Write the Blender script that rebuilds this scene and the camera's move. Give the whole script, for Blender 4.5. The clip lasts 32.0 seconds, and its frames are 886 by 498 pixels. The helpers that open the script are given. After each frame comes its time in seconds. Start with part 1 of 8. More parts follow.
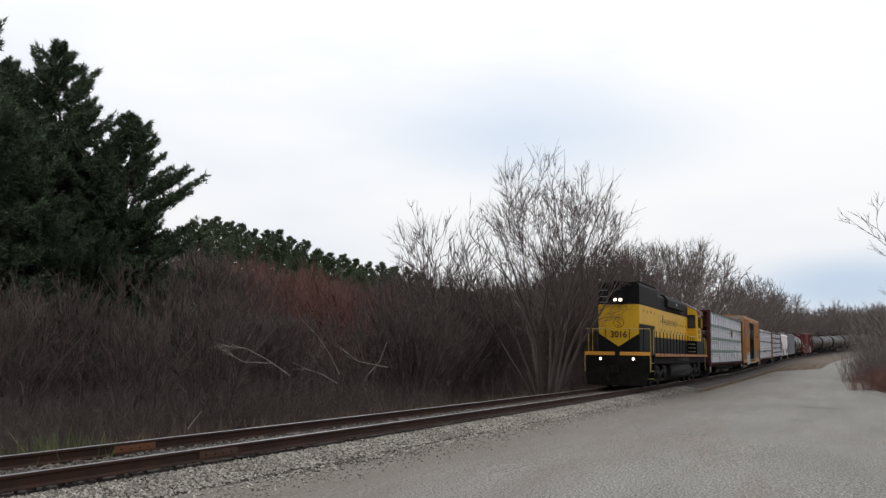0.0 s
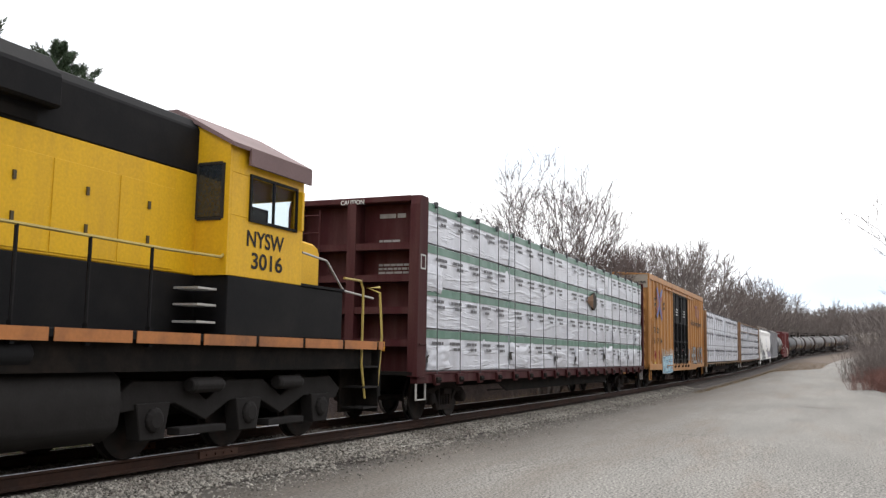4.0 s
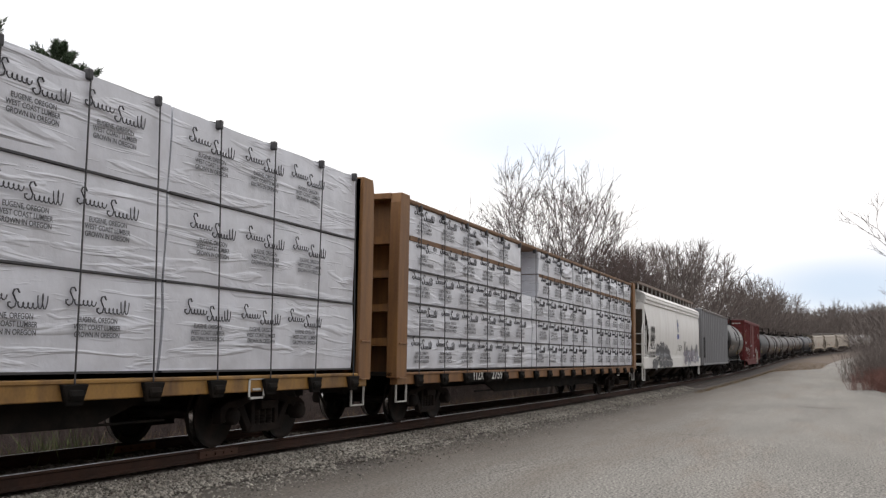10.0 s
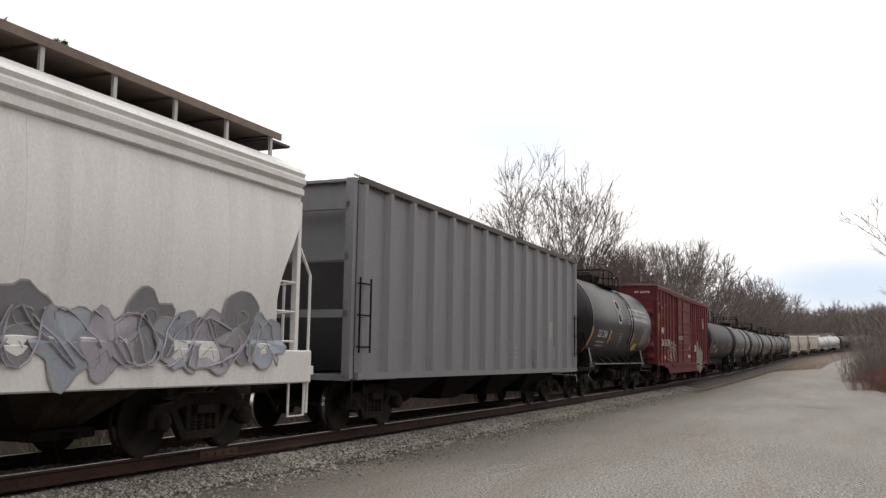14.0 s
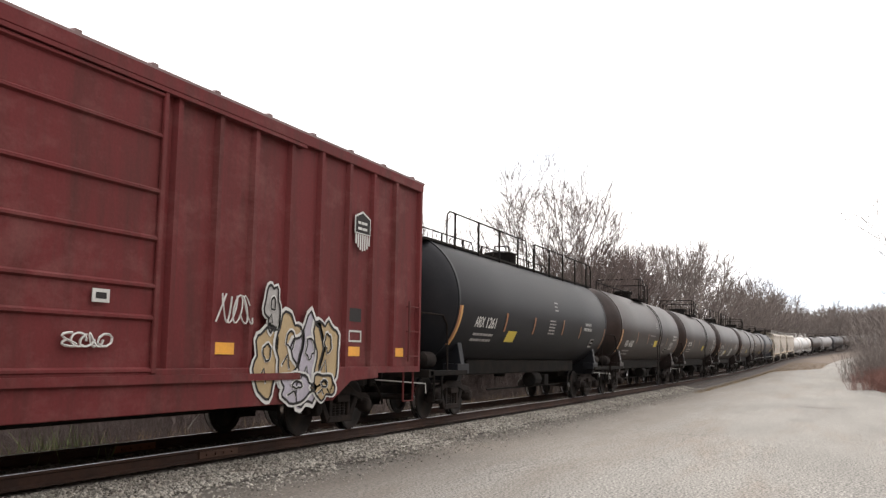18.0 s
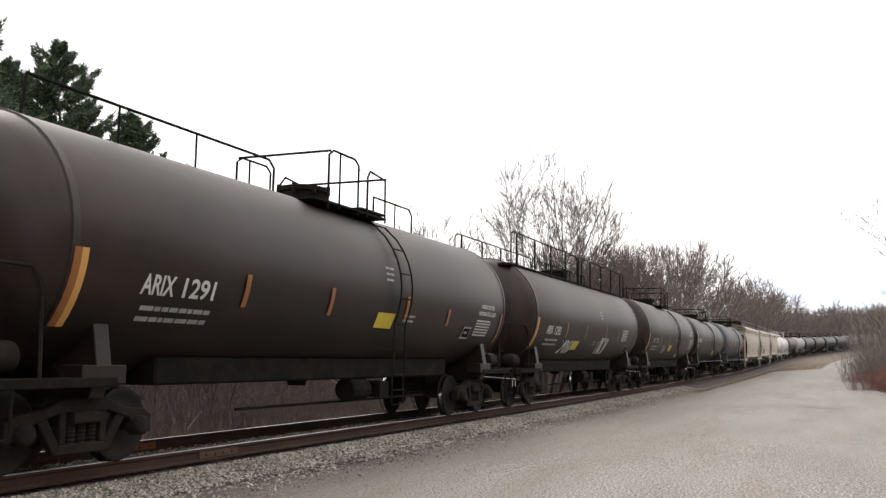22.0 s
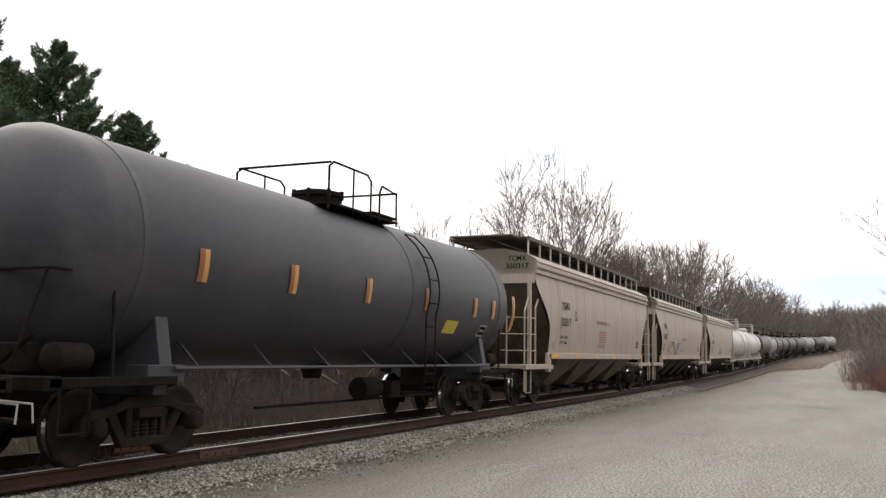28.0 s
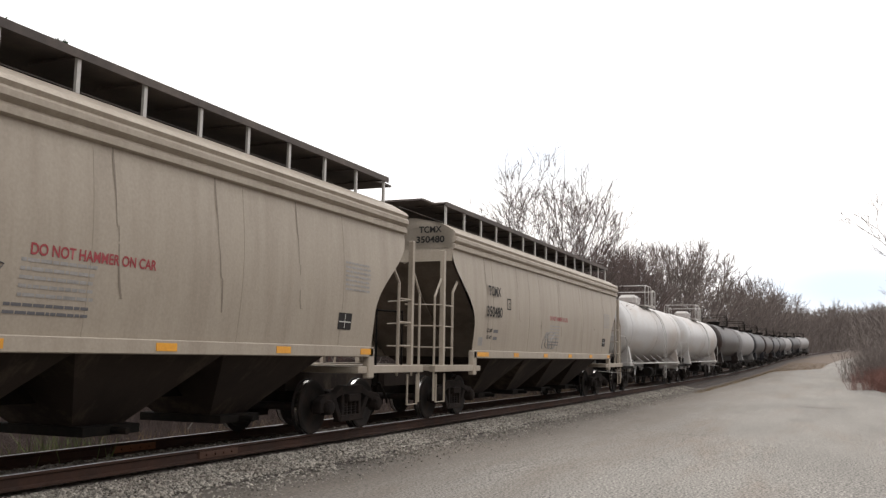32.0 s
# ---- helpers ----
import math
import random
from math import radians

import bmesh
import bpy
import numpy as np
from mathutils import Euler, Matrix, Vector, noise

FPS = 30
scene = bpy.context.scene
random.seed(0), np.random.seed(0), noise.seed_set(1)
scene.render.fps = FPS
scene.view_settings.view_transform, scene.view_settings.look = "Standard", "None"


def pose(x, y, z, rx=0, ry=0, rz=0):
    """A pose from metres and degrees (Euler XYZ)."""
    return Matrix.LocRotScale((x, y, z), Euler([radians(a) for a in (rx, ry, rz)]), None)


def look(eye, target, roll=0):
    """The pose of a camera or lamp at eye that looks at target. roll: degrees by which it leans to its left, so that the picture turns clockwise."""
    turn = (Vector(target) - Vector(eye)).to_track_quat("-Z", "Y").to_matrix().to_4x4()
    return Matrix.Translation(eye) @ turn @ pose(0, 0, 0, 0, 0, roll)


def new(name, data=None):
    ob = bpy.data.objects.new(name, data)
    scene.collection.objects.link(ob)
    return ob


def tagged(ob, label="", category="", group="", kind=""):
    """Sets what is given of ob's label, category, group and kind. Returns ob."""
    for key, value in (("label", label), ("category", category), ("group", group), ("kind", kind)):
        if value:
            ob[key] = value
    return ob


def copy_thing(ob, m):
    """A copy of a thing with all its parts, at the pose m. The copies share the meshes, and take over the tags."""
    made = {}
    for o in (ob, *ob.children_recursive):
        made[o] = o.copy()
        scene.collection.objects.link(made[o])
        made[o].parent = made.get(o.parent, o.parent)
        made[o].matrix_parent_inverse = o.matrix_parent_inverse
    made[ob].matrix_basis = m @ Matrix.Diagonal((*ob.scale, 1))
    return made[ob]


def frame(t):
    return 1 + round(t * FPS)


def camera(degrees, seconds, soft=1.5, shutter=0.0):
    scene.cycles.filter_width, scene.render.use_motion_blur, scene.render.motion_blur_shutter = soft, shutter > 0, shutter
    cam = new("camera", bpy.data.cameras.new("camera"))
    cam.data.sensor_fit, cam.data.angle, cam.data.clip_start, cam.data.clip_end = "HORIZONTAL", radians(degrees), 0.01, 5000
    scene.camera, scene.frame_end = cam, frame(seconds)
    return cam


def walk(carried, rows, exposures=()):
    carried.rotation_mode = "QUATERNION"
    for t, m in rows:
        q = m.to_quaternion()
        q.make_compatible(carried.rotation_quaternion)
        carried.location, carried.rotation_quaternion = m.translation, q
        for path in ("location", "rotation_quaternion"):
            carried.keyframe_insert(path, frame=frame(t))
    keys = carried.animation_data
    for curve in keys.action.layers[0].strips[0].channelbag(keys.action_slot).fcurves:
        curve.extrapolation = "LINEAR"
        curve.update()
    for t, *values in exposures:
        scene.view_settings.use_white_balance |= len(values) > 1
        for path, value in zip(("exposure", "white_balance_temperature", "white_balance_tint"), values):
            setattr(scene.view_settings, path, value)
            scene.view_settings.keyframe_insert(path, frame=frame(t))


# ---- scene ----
# ---- the camera stands still beside the line ----
EYE = (0.0, 0.0, 1.372)
CAM = pose(*EYE, 90 + 6.654, 0, 23.079) @ pose(0, 0, 0, 0, 0, 0.947)
cam = camera(51.71, 32.0, 1.35)
DARKER = -0.33
EXPOSURES = tuple((t, e + DARKER, 6500 + 420 * min(1, max(0, (t - 1.5) / 14)), 10 + 2.5 * min(1, max(0, (t - 1.5) / 14))) for t, e in ((0.0, 0.0), (1.5, 0.05), (2.4, 0.35), (3.2, 0.7), (4.5, 0.75), (7.0, 0.75), (7.8, 0.6), (9.0, 0.35), (13.0, 0.25), (14.2, 0.35), (16.0, 0.8), (17.0, 1.05), (18.0, 1.05), (19.5, 0.85), (21.0, 0.8), (26.0, 0.7), (29.0, 0.6), (32.0, 0.6)))
walk(cam, ((0.0, CAM), (32.0, CAM)), EXPOSURES)

# ---- overcast daylight ----
world = bpy.data.worlds.new("overcast_sky")
scene.world = world
world.use_nodes = True
wn, wl = world.node_tree.nodes, world.node_tree.links
wn.clear()
w_out, w_bg = wn.new("ShaderNodeOutputWorld"), wn.new("ShaderNodeBackground")
w_sky, w_mix = wn.new("ShaderNodeTexSky"), wn.new("ShaderNodeMix")
w_co, w_map, w_noise, w_ramp = wn.new("ShaderNodeTexCoord"), wn.new("ShaderNodeMapping"), wn.new("ShaderNodeTexNoise"), wn.new("ShaderNodeValToRGB")
w_sky.sky_type, w_sky.sun_disc = "NISHITA", False
w_sky.sun_elevation, w_sky.sun_rotation = radians(54), radians(-60)
w_mix.data_type = "RGBA"
w_map.inputs["Scale"].default_value = (1.0, 1.0, 3.2)
w_noise.inputs["Scale"].default_value, w_noise.inputs["Detail"].default_value = 2.2, 4.0
w_ramp.color_ramp.elements[0].position, w_ramp.color_ramp.elements[0].color = 0.36, (0.8, 0.8, 0.8, 1)
w_ramp.color_ramp.elements[1].position, w_ramp.color_ramp.elements[1].color = 0.55, (1, 1, 1, 1)
w_mix.inputs["B"].default_value = (10.8, 10.9, 11.1, 1)
w_bg.inputs["Strength"].default_value = 0.107
wl.new(w_co.outputs["Generated"], w_map.inputs["Vector"])
wl.new(w_map.outputs["Vector"], w_noise.inputs["Vector"])
wl.new(w_noise.outputs["Fac"], w_ramp.inputs["Fac"])
thin = w_ramp.outputs["Color"]
for aim, width, depth in (((-0.275, 0.932, 0.236), 0.26, 0.4), ((0.02, 0.992, 0.075), 0.15, 0.75)):
    # the cloud is thinner, and bluer, in two openings
    dot, fade, less = wn.new("ShaderNodeVectorMath"), wn.new("ShaderNodeMapRange"), wn.new("ShaderNodeMath")
    dot.operation, less.operation = "DISTANCE", "MULTIPLY"
    dot.inputs[1].default_value = aim
    fade.interpolation_type = "SMOOTHSTEP"
    fade.inputs["From Min"].default_value, fade.inputs["From Max"].default_value = 0.02, width
    fade.inputs["To Min"].default_value, fade.inputs["To Max"].default_value = 1 - depth, 1.0
    wl.new(w_map.outputs["Vector"], dot.inputs[0])
    dot.inputs[1].default_value = (aim[0], aim[1], aim[2] * 3.2)
    wl.new(dot.outputs["Value"], fade.inputs["Value"])
    wl.new(thin, less.inputs[0])
    wl.new(fade.outputs["Result"], less.inputs[1])
    thin = less.outputs["Value"]
wl.new(thin, w_mix.inputs["Factor"])
w_haze = wn.new("ShaderNodeMix")
w_haze.data_type = "RGBA"
w_haze.inputs["Factor"].default_value = 0.8
w_haze.inputs["B"].default_value = (5.7, 7.5, 10.0, 1)
wl.new(w_sky.outputs["Color"], w_haze.inputs["A"])
wl.new(w_haze.outputs["Result"], w_mix.inputs["A"])
w_sep, w_up, w_mul = wn.new("ShaderNodeSeparateXYZ"), wn.new("ShaderNodeMapRange"), wn.new("ShaderNodeVectorMath")
w_up.inputs["From Min"].default_value, w_up.inputs["To Min"].default_value, w_up.inputs["To Max"].default_value = 0.1, 1.0, 1.45
w_mul.operation = "SCALE"
wl.new(w_co.outputs["Generated"], w_sep.inputs["Vector"])
wl.new(w_sep.outputs["Z"], w_up.inputs["Value"])
wl.new(w_mix.outputs["Result"], w_mul.inputs[0])
wl.new(w_up.outputs["Result"], w_mul.inputs["Scale"])
wl.new(w_mul.outputs["Vector"], w_bg.inputs["Color"])
wl.new(w_bg.outputs["Background"], w_out.inputs["Surface"])
sun = new("sun", bpy.data.lights.new("sun", "SUN"))
sun.data.energy, sun.data.angle, sun.data.color = 1.5, radians(40), (1.0, 0.97, 0.92)
sun.matrix_world = look((-38, 22, 60), (0, 0, 0))


# ---- materials ----
def mat(name, col, rough=0.6, metal=0.0, dirt=(0.05, 0.045, 0.04), amount=0.3, scale=1.0, stretch=(1, 1, 1), fine=25.0, bump=0.15, spec=0.5, vary=0.0, bump_dist=0.01, grain=0.18, stain=None):
    """Paint, metal or earth: a base colour, broad stains, fine grain and relief."""
    m = bpy.data.materials.new(name)
    m.use_nodes = True
    n, l = m.node_tree.nodes, m.node_tree.links
    b = n["Principled BSDF"]
    b.inputs["Roughness"].default_value, b.inputs["Metallic"].default_value = rough, metal
    b.inputs["Specular IOR Level"].default_value = spec
    co, mp = n.new("ShaderNodeTexCoord"), n.new("ShaderNodeMapping")
    mp.inputs["Scale"].default_value = stretch
    l.new(co.outputs["Object"], mp.inputs["Vector"])
    big, small = n.new("ShaderNodeTexNoise"), n.new("ShaderNodeTexNoise")
    big.inputs["Scale"].default_value, big.inputs["Detail"].default_value, big.inputs["Roughness"].default_value = scale, 8.0, 0.65
    small.inputs["Scale"].default_value, small.inputs["Detail"].default_value = fine, 6.0
    l.new(mp.outputs["Vector"], big.inputs["Vector"])
    l.new(co.outputs["Object"], small.inputs["Vector"])
    ramp = n.new("ShaderNodeValToRGB")
    ramp.color_ramp.elements[0].position, ramp.color_ramp.elements[1].position = 0.42, 0.75
    ramp.color_ramp.elements[0].color = (0, 0, 0, 1)
    ramp.color_ramp.elements[1].color = (amount, amount, amount, 1)
    l.new(big.outputs["Fac"], ramp.inputs["Fac"])
    mix = n.new("ShaderNodeMix")
    mix.data_type = "RGBA"
    mix.inputs["A"].default_value, mix.inputs["B"].default_value = (*col, 1), (*dirt, 1)
    l.new(ramp.outputs["Color"], mix.inputs["Factor"])
    hsv = n.new("ShaderNodeHueSaturation")
    rng = n.new("ShaderNodeMapRange")
    rng.inputs["To Min"].default_value, rng.inputs["To Max"].default_value = 1 - grain, 1 + grain
    if grain > 0.5:
        rng.inputs["From Min"].default_value, rng.inputs["From Max"].default_value = 0.32, 0.68
    l.new(small.outputs["Fac"], rng.inputs["Value"])
    last = rng.outputs["Result"]
    if vary:
        info, mul, r2 = n.new("ShaderNodeObjectInfo"), n.new("ShaderNodeMath"), n.new("ShaderNodeMapRange")
        r2.inputs["To Min"].default_value, r2.inputs["To Max"].default_value = 1 - vary, 1 + vary
        mul.operation = "MULTIPLY"
        l.new(info.outputs["Random"], r2.inputs["Value"])
        l.new(r2.outputs["Result"], mul.inputs[0])
        l.new(last, mul.inputs[1])
        last = mul.outputs["Value"]
    l.new(last, hsv.inputs["Value"])
    top = mix.outputs["Result"]
    if stain:
        s_col, s_amount, s_scale, s_stretch = stain
        sm, sn, sr, sx = n.new("ShaderNodeMapping"), n.new("ShaderNodeTexNoise"), n.new("ShaderNodeValToRGB"), n.new("ShaderNodeMix")
        sm.inputs["Scale"].default_value, sm.inputs["Location"].default_value = s_stretch, (3.1, 7.7, 1.3)
        sn.inputs["Scale"].default_value, sn.inputs["Detail"].default_value, sn.inputs["Roughness"].default_value = s_scale, 7.0, 0.7
        sr.color_ramp.elements[0].position, sr.color_ramp.elements[1].position = 0.5, 0.68
        sr.color_ramp.elements[0].color, sr.color_ramp.elements[1].color = (0, 0, 0, 1), (s_amount,) * 3 + (1,)
        sx.data_type = "RGBA"
        sx.inputs["B"].default_value = (*s_col, 1)
        l.new(co.outputs["Object"], sm.inputs["Vector"])
        l.new(sm.outputs["Vector"], sn.inputs["Vector"])
        l.new(sn.outputs["Fac"], sr.inputs["Fac"])
        l.new(sr.outputs["Color"], sx.inputs["Factor"])
        l.new(top, sx.inputs["A"])
        top = sx.outputs["Result"]
    l.new(top, hsv.inputs["Color"])
    l.new(hsv.outputs["Color"], b.inputs["Base Color"])
    if bump:
        bp = n.new("ShaderNodeBump")
        bp.inputs["Strength"].default_value, bp.inputs["Distance"].default_value = bump, bump_dist
        l.new(small.outputs["Fac"], bp.inputs["Height"])
        l.new(bp.outputs["Normal"], b.inputs["Normal"])
    return m


def island(m, low, high):
    """Varies the brightness from one joined piece to the next."""
    n, l = m.node_tree.nodes, m.node_tree.links
    geo, r, hs = n.new("ShaderNodeNewGeometry"), n.new("ShaderNodeMapRange"), n.new("ShaderNodeHueSaturation")
    b = n["Principled BSDF"]
    r.inputs["To Min"].default_value, r.inputs["To Max"].default_value = low, high
    l.new(geo.outputs["Random Per Island"], r.inputs["Value"])
    l.new(r.outputs["Result"], hs.inputs["Value"])
    l.new(b.inputs["Base Color"].links[0].from_socket, hs.inputs["Color"])
    l.new(hs.outputs["Color"], b.inputs["Base Color"])
    return m


def glow(name, col, strength):
    m = bpy.data.materials.new(name)
    m.use_nodes = True
    b = m.node_tree.nodes["Principled BSDF"]
    b.inputs["Base Color"].default_value = (*col, 1)
    b.inputs["Emission Color"].default_value, b.inputs["Emission Strength"].default_value = (*col, 1), strength
    return m


RUSTY = (0.10, 0.045, 0.025)
STREAK = (3, 3, 0.35)
M = {
    "yellow": mat("yellow_paint", (0.68, 0.395, 0.010), 0.5, dirt=(0.42, 0.23, 0.03), amount=0.4, spec=0.3, scale=1.2, stretch=STREAK),
    "black": mat("black_paint", (0.006, 0.006, 0.007), 0.7, dirt=(0.02, 0.018, 0.017), amount=0.45, scale=1.5, spec=0.15),
    "frame_black": mat("grimy_black_steel", (0.008, 0.0075, 0.007), 0.9, dirt=(0.026, 0.019, 0.015), amount=0.7, scale=2.5, bump=0.3, spec=0.1),
    "orange": mat("orange_stripe_paint", (0.72, 0.33, 0.028), 0.5, dirt=(0.3, 0.12, 0.05), amount=0.4),
    "stripe": mat("dirty_orange_sill_paint", (0.40, 0.15, 0.04), 0.6, dirt=(0.10, 0.045, 0.025), amount=0.8, scale=1.6),
    "loco_truck": mat("dusty_grey_truck_casting", (0.019, 0.0175, 0.017), 0.85, dirt=(0.010, 0.0085, 0.008), amount=0.8, scale=2.2, bump=0.3, spec=0.2),
    "name": mat("faded_dark_name_paint", (0.06, 0.042, 0.012), 0.6, amount=0.3),
    "rail_yellow": mat("yellow_handrail_paint", (0.42, 0.32, 0.08), 0.5),
    "roof_brown": mat("faded_brown_cab_roof", (0.16, 0.10, 0.10), 0.7, dirt=(0.08, 0.05, 0.045), amount=0.5),
    "maroon": mat("maroon_car_paint", (0.046, 0.010, 0.012), 0.7, spec=0.15, dirt=(0.12, 0.07, 0.06), amount=0.4, stretch=STREAK),
    "box_yellow": mat("weathered_yellow_car_paint", (0.396, 0.18, 0.044), 0.55, dirt=(0.17, 0.075, 0.03), amount=0.5, scale=0.9, stretch=STREAK),
    "beam_yellow": mat("rusting_ochre_car_paint", (0.20, 0.095, 0.03), 0.6, dirt=(0.07, 0.03, 0.02), amount=0.85, scale=1.6, stretch=STREAK),
    "sill_ochre": mat("ochre_sill_paint", (0.27, 0.145, 0.035), 0.6, dirt=(0.06, 0.03, 0.02), amount=0.9, scale=2.2, stretch=(1, 1, 0.5)),
    "red": mat("oxide_red_car_paint", (0.116, 0.021, 0.022), 0.7, spec=0.15, dirt=(0.058, 0.022, 0.019), amount=0.85, scale=1.1, stretch=STREAK, stain=((0.20, 0.085, 0.08), 0.35, 1.6, (0.6, 0.6, 1.0))),
    "hop_white": mat("grey_white_hopper_paint", (0.68, 0.675, 0.66), 0.5, dirt=(0.42, 0.39, 0.35), amount=0.4, scale=0.8, stretch=STREAK),
    "hop_cream": mat("cream_grey_hopper_paint", (0.335, 0.292, 0.238), 0.55, dirt=(0.20, 0.16, 0.125), amount=0.5, scale=0.9, stretch=STREAK),
    "hop_grey": mat("plain_grey_hopper_paint", (0.175, 0.178, 0.19), 0.55, dirt=(0.13, 0.125, 0.12), amount=0.4, stretch=STREAK),
    "mesh_brown": mat("dark_grating_steel", (0.055, 0.044, 0.04), 0.7, dirt=(0.2, 0.16, 0.13), amount=0.5),
    "tank_black": mat("black_tank_paint", (0.006, 0.006, 0.007), 0.4, dirt=(0.022, 0.017, 0.015), amount=0.5, spec=0.35, scale=0.8, stretch=(1, 0.4, 1)),
    "tank_brown": mat("sooty_brown_black_tank_paint", (0.009, 0.0052, 0.0046), 0.45, dirt=(0.046, 0.026, 0.021), amount=0.65, spec=0.28, scale=0.8, stretch=(1, 0.4, 1)),
    "tank_grey": mat("faded_blue_black_tank_paint", (0.014, 0.015, 0.019), 0.44, dirt=(0.036, 0.031, 0.031), amount=0.5, spec=0.24, scale=0.8, stretch=(1, 0.4, 1)),
    "tank_blue": mat("blue_black_tank_paint", (0.009, 0.010, 0.013), 0.5, dirt=(0.022, 0.02, 0.02), amount=0.5, spec=0.13, scale=0.8, stretch=(1, 0.4, 1)),
    "tank_slate": mat("faded_slate_tank_paint", (0.040, 0.042, 0.050), 0.5, dirt=(0.075, 0.072, 0.074), amount=0.6, spec=0.25, scale=0.8, stretch=(1, 0.4, 1), stain=((0.02, 0.02, 0.023), 0.4, 1.4, (1, 0.6, 1))),
    "reflect_pale": mat("pale_amber_reflective_sheet", (0.52, 0.27, 0.075), 0.4, amount=0.2),
    "tank_white": mat("dirty_white_tank_paint", (0.42, 0.42, 0.42), 0.4, dirt=(0.28, 0.20, 0.14), amount=0.75, scale=0.6, stretch=(1, 0.4, 1)),
    "tank_silver": mat("silver_grey_tank_paint", (0.17, 0.165, 0.165), 0.5, dirt=(0.15, 0.13, 0.12), amount=0.5, scale=0.8),
    "wheel": mat("dark_wheel_steel", (0.010, 0.009, 0.0085), 0.75, 0.0, spec=0.2, dirt=(0.04, 0.024, 0.018), amount=0.6, scale=4),
    "tread": mat("polished_wheel_tread", (0.5, 0.5, 0.5), 0.25, 1.0, amount=0.1),
    "truck": mat("dusty_cast_steel", (0.011, 0.009, 0.0085), 0.9, spec=0.15, dirt=(0.034, 0.024, 0.019), amount=0.7, scale=3, bump=0.3),
    "wrap_green": mat("green_wrap_band", (0.075, 0.175, 0.125), 0.4, amount=0.2),
    "ink": mat("dark_grey_print", (0.026, 0.024, 0.024), 0.7, amount=0.1, spec=0.15),
    "print_grey": mat("faded_grey_print", (0.11, 0.11, 0.12), 0.6, amount=0.2),
    "print_soft": mat("soft_grey_wrap_print", (0.055, 0.055, 0.062), 0.6, dirt=(0.2, 0.2, 0.21), amount=0.35, scale=4, spec=0.2),
    "strap": mat("dark_tie_cable", (0.04, 0.04, 0.045), 0.6),
    "wood": mat("pine_dunnage", (0.17, 0.095, 0.05), 0.8, dirt=(0.08, 0.04, 0.022), amount=0.6, scale=3),
    "white": mat("white_lettering_paint", (0.50, 0.50, 0.48), 0.55, dirt=(0.25, 0.24, 0.23), amount=0.4, scale=3),
    "grey_mark": mat("worn_grey_lettering_paint", (0.30, 0.29, 0.28), 0.6, dirt=(0.1, 0.1, 0.1), amount=0.6, scale=3),
    "maroon_mark": mat("faded_maroon_paint", (0.16, 0.03, 0.035), 0.6, amount=0.3),
    "red_mark": mat("red_lettering_paint", (0.30, 0.035, 0.045), 0.55, amount=0.2),
    "emblem_red": mat("faded_red_emblem_paint", (0.26, 0.055, 0.05), 0.55, dirt=(0.3, 0.14, 0.06), amount=0.4, scale=2),
    "blue_mark": mat("blue_logo_paint", (0.065, 0.09, 0.27), 0.5, amount=0.1),
    "print_blue": mat("dark_blue_spray_outline", (0.045, 0.10, 0.17), 0.55, amount=0.2),
    "pale_sky": mat("pale_blue_spray_paint", (0.33, 0.54, 0.64), 0.5, dirt=(0.5, 0.55, 0.58), amount=0.6, scale=3),
    "sky_mark": mat("light_blue_spray_paint", (0.15, 0.36, 0.50), 0.5, amount=0.2),
    "violet_mark": mat("violet_grey_spray_paint", (0.22, 0.21, 0.36), 0.5, amount=0.2),
    "cream_mark": mat("tan_spray_paint", (0.34, 0.25, 0.13), 0.6, dirt=(0.2, 0.13, 0.08), amount=0.5, scale=2),
    "pale_violet": mat("pale_violet_grey_spray_paint", (0.33, 0.31, 0.36), 0.6, dirt=(0.2, 0.17, 0.18), amount=0.5, scale=2),
    "dark_spray": mat("charcoal_spray_paint", (0.085, 0.088, 0.098), 0.6, dirt=(0.2, 0.2, 0.2), amount=0.5, scale=2.5),
    "sky_dust": mat("dusty_blue_spray_paint", (0.27, 0.31, 0.36), 0.6, dirt=(0.35, 0.3, 0.3), amount=0.5, scale=3),
    "mesh_tan": mat("rusty_tan_grating", (0.19, 0.145, 0.115), 0.75, dirt=(0.1, 0.07, 0.055), amount=0.6, scale=3),
    "reflect": mat("amber_reflective_sheet", (0.24, 0.085, 0.018), 0.4, amount=0.2),
    "olive_mark": mat("olive_spray_paint", (0.20, 0.15, 0.04), 0.6, amount=0.3),
    "yellow_sheet": mat("yellow_data_panel", (0.55, 0.42, 0.04), 0.5, amount=0.3),
    "glass": mat("dark_cab_glass", (0.02, 0.025, 0.03), 0.08, amount=0.0, bump=0.0, spec=0.8),
    "galv": mat("pale_galvanised_steel", (0.45, 0.44, 0.42), 0.5, 0.3, amount=0.3),
    "headlamp": glow("lit_headlamp", (1.0, 0.80, 0.66), 5.0),
    "hole": mat("dark_log_end", (0.02, 0.016, 0.014), 0.9),
    "rail_side": mat("rusty_rail_side", (0.036, 0.022, 0.018), 0.9, spec=0.2, dirt=(0.075, 0.035, 0.022), amount=0.6, scale=2),
    "rail_head": mat("polished_rail_head", (0.42, 0.42, 0.44), 0.3, 1.0, amount=0.1),
    "rust": mat("orange_rust", (0.15, 0.056, 0.024), 0.85, dirt=(0.10, 0.04, 0.02), amount=0.5, scale=6),
    "rail_rust": mat("dull_brown_rust", (0.07, 0.034, 0.022), 0.9, dirt=(0.04, 0.022, 0.016), amount=0.6, scale=5),
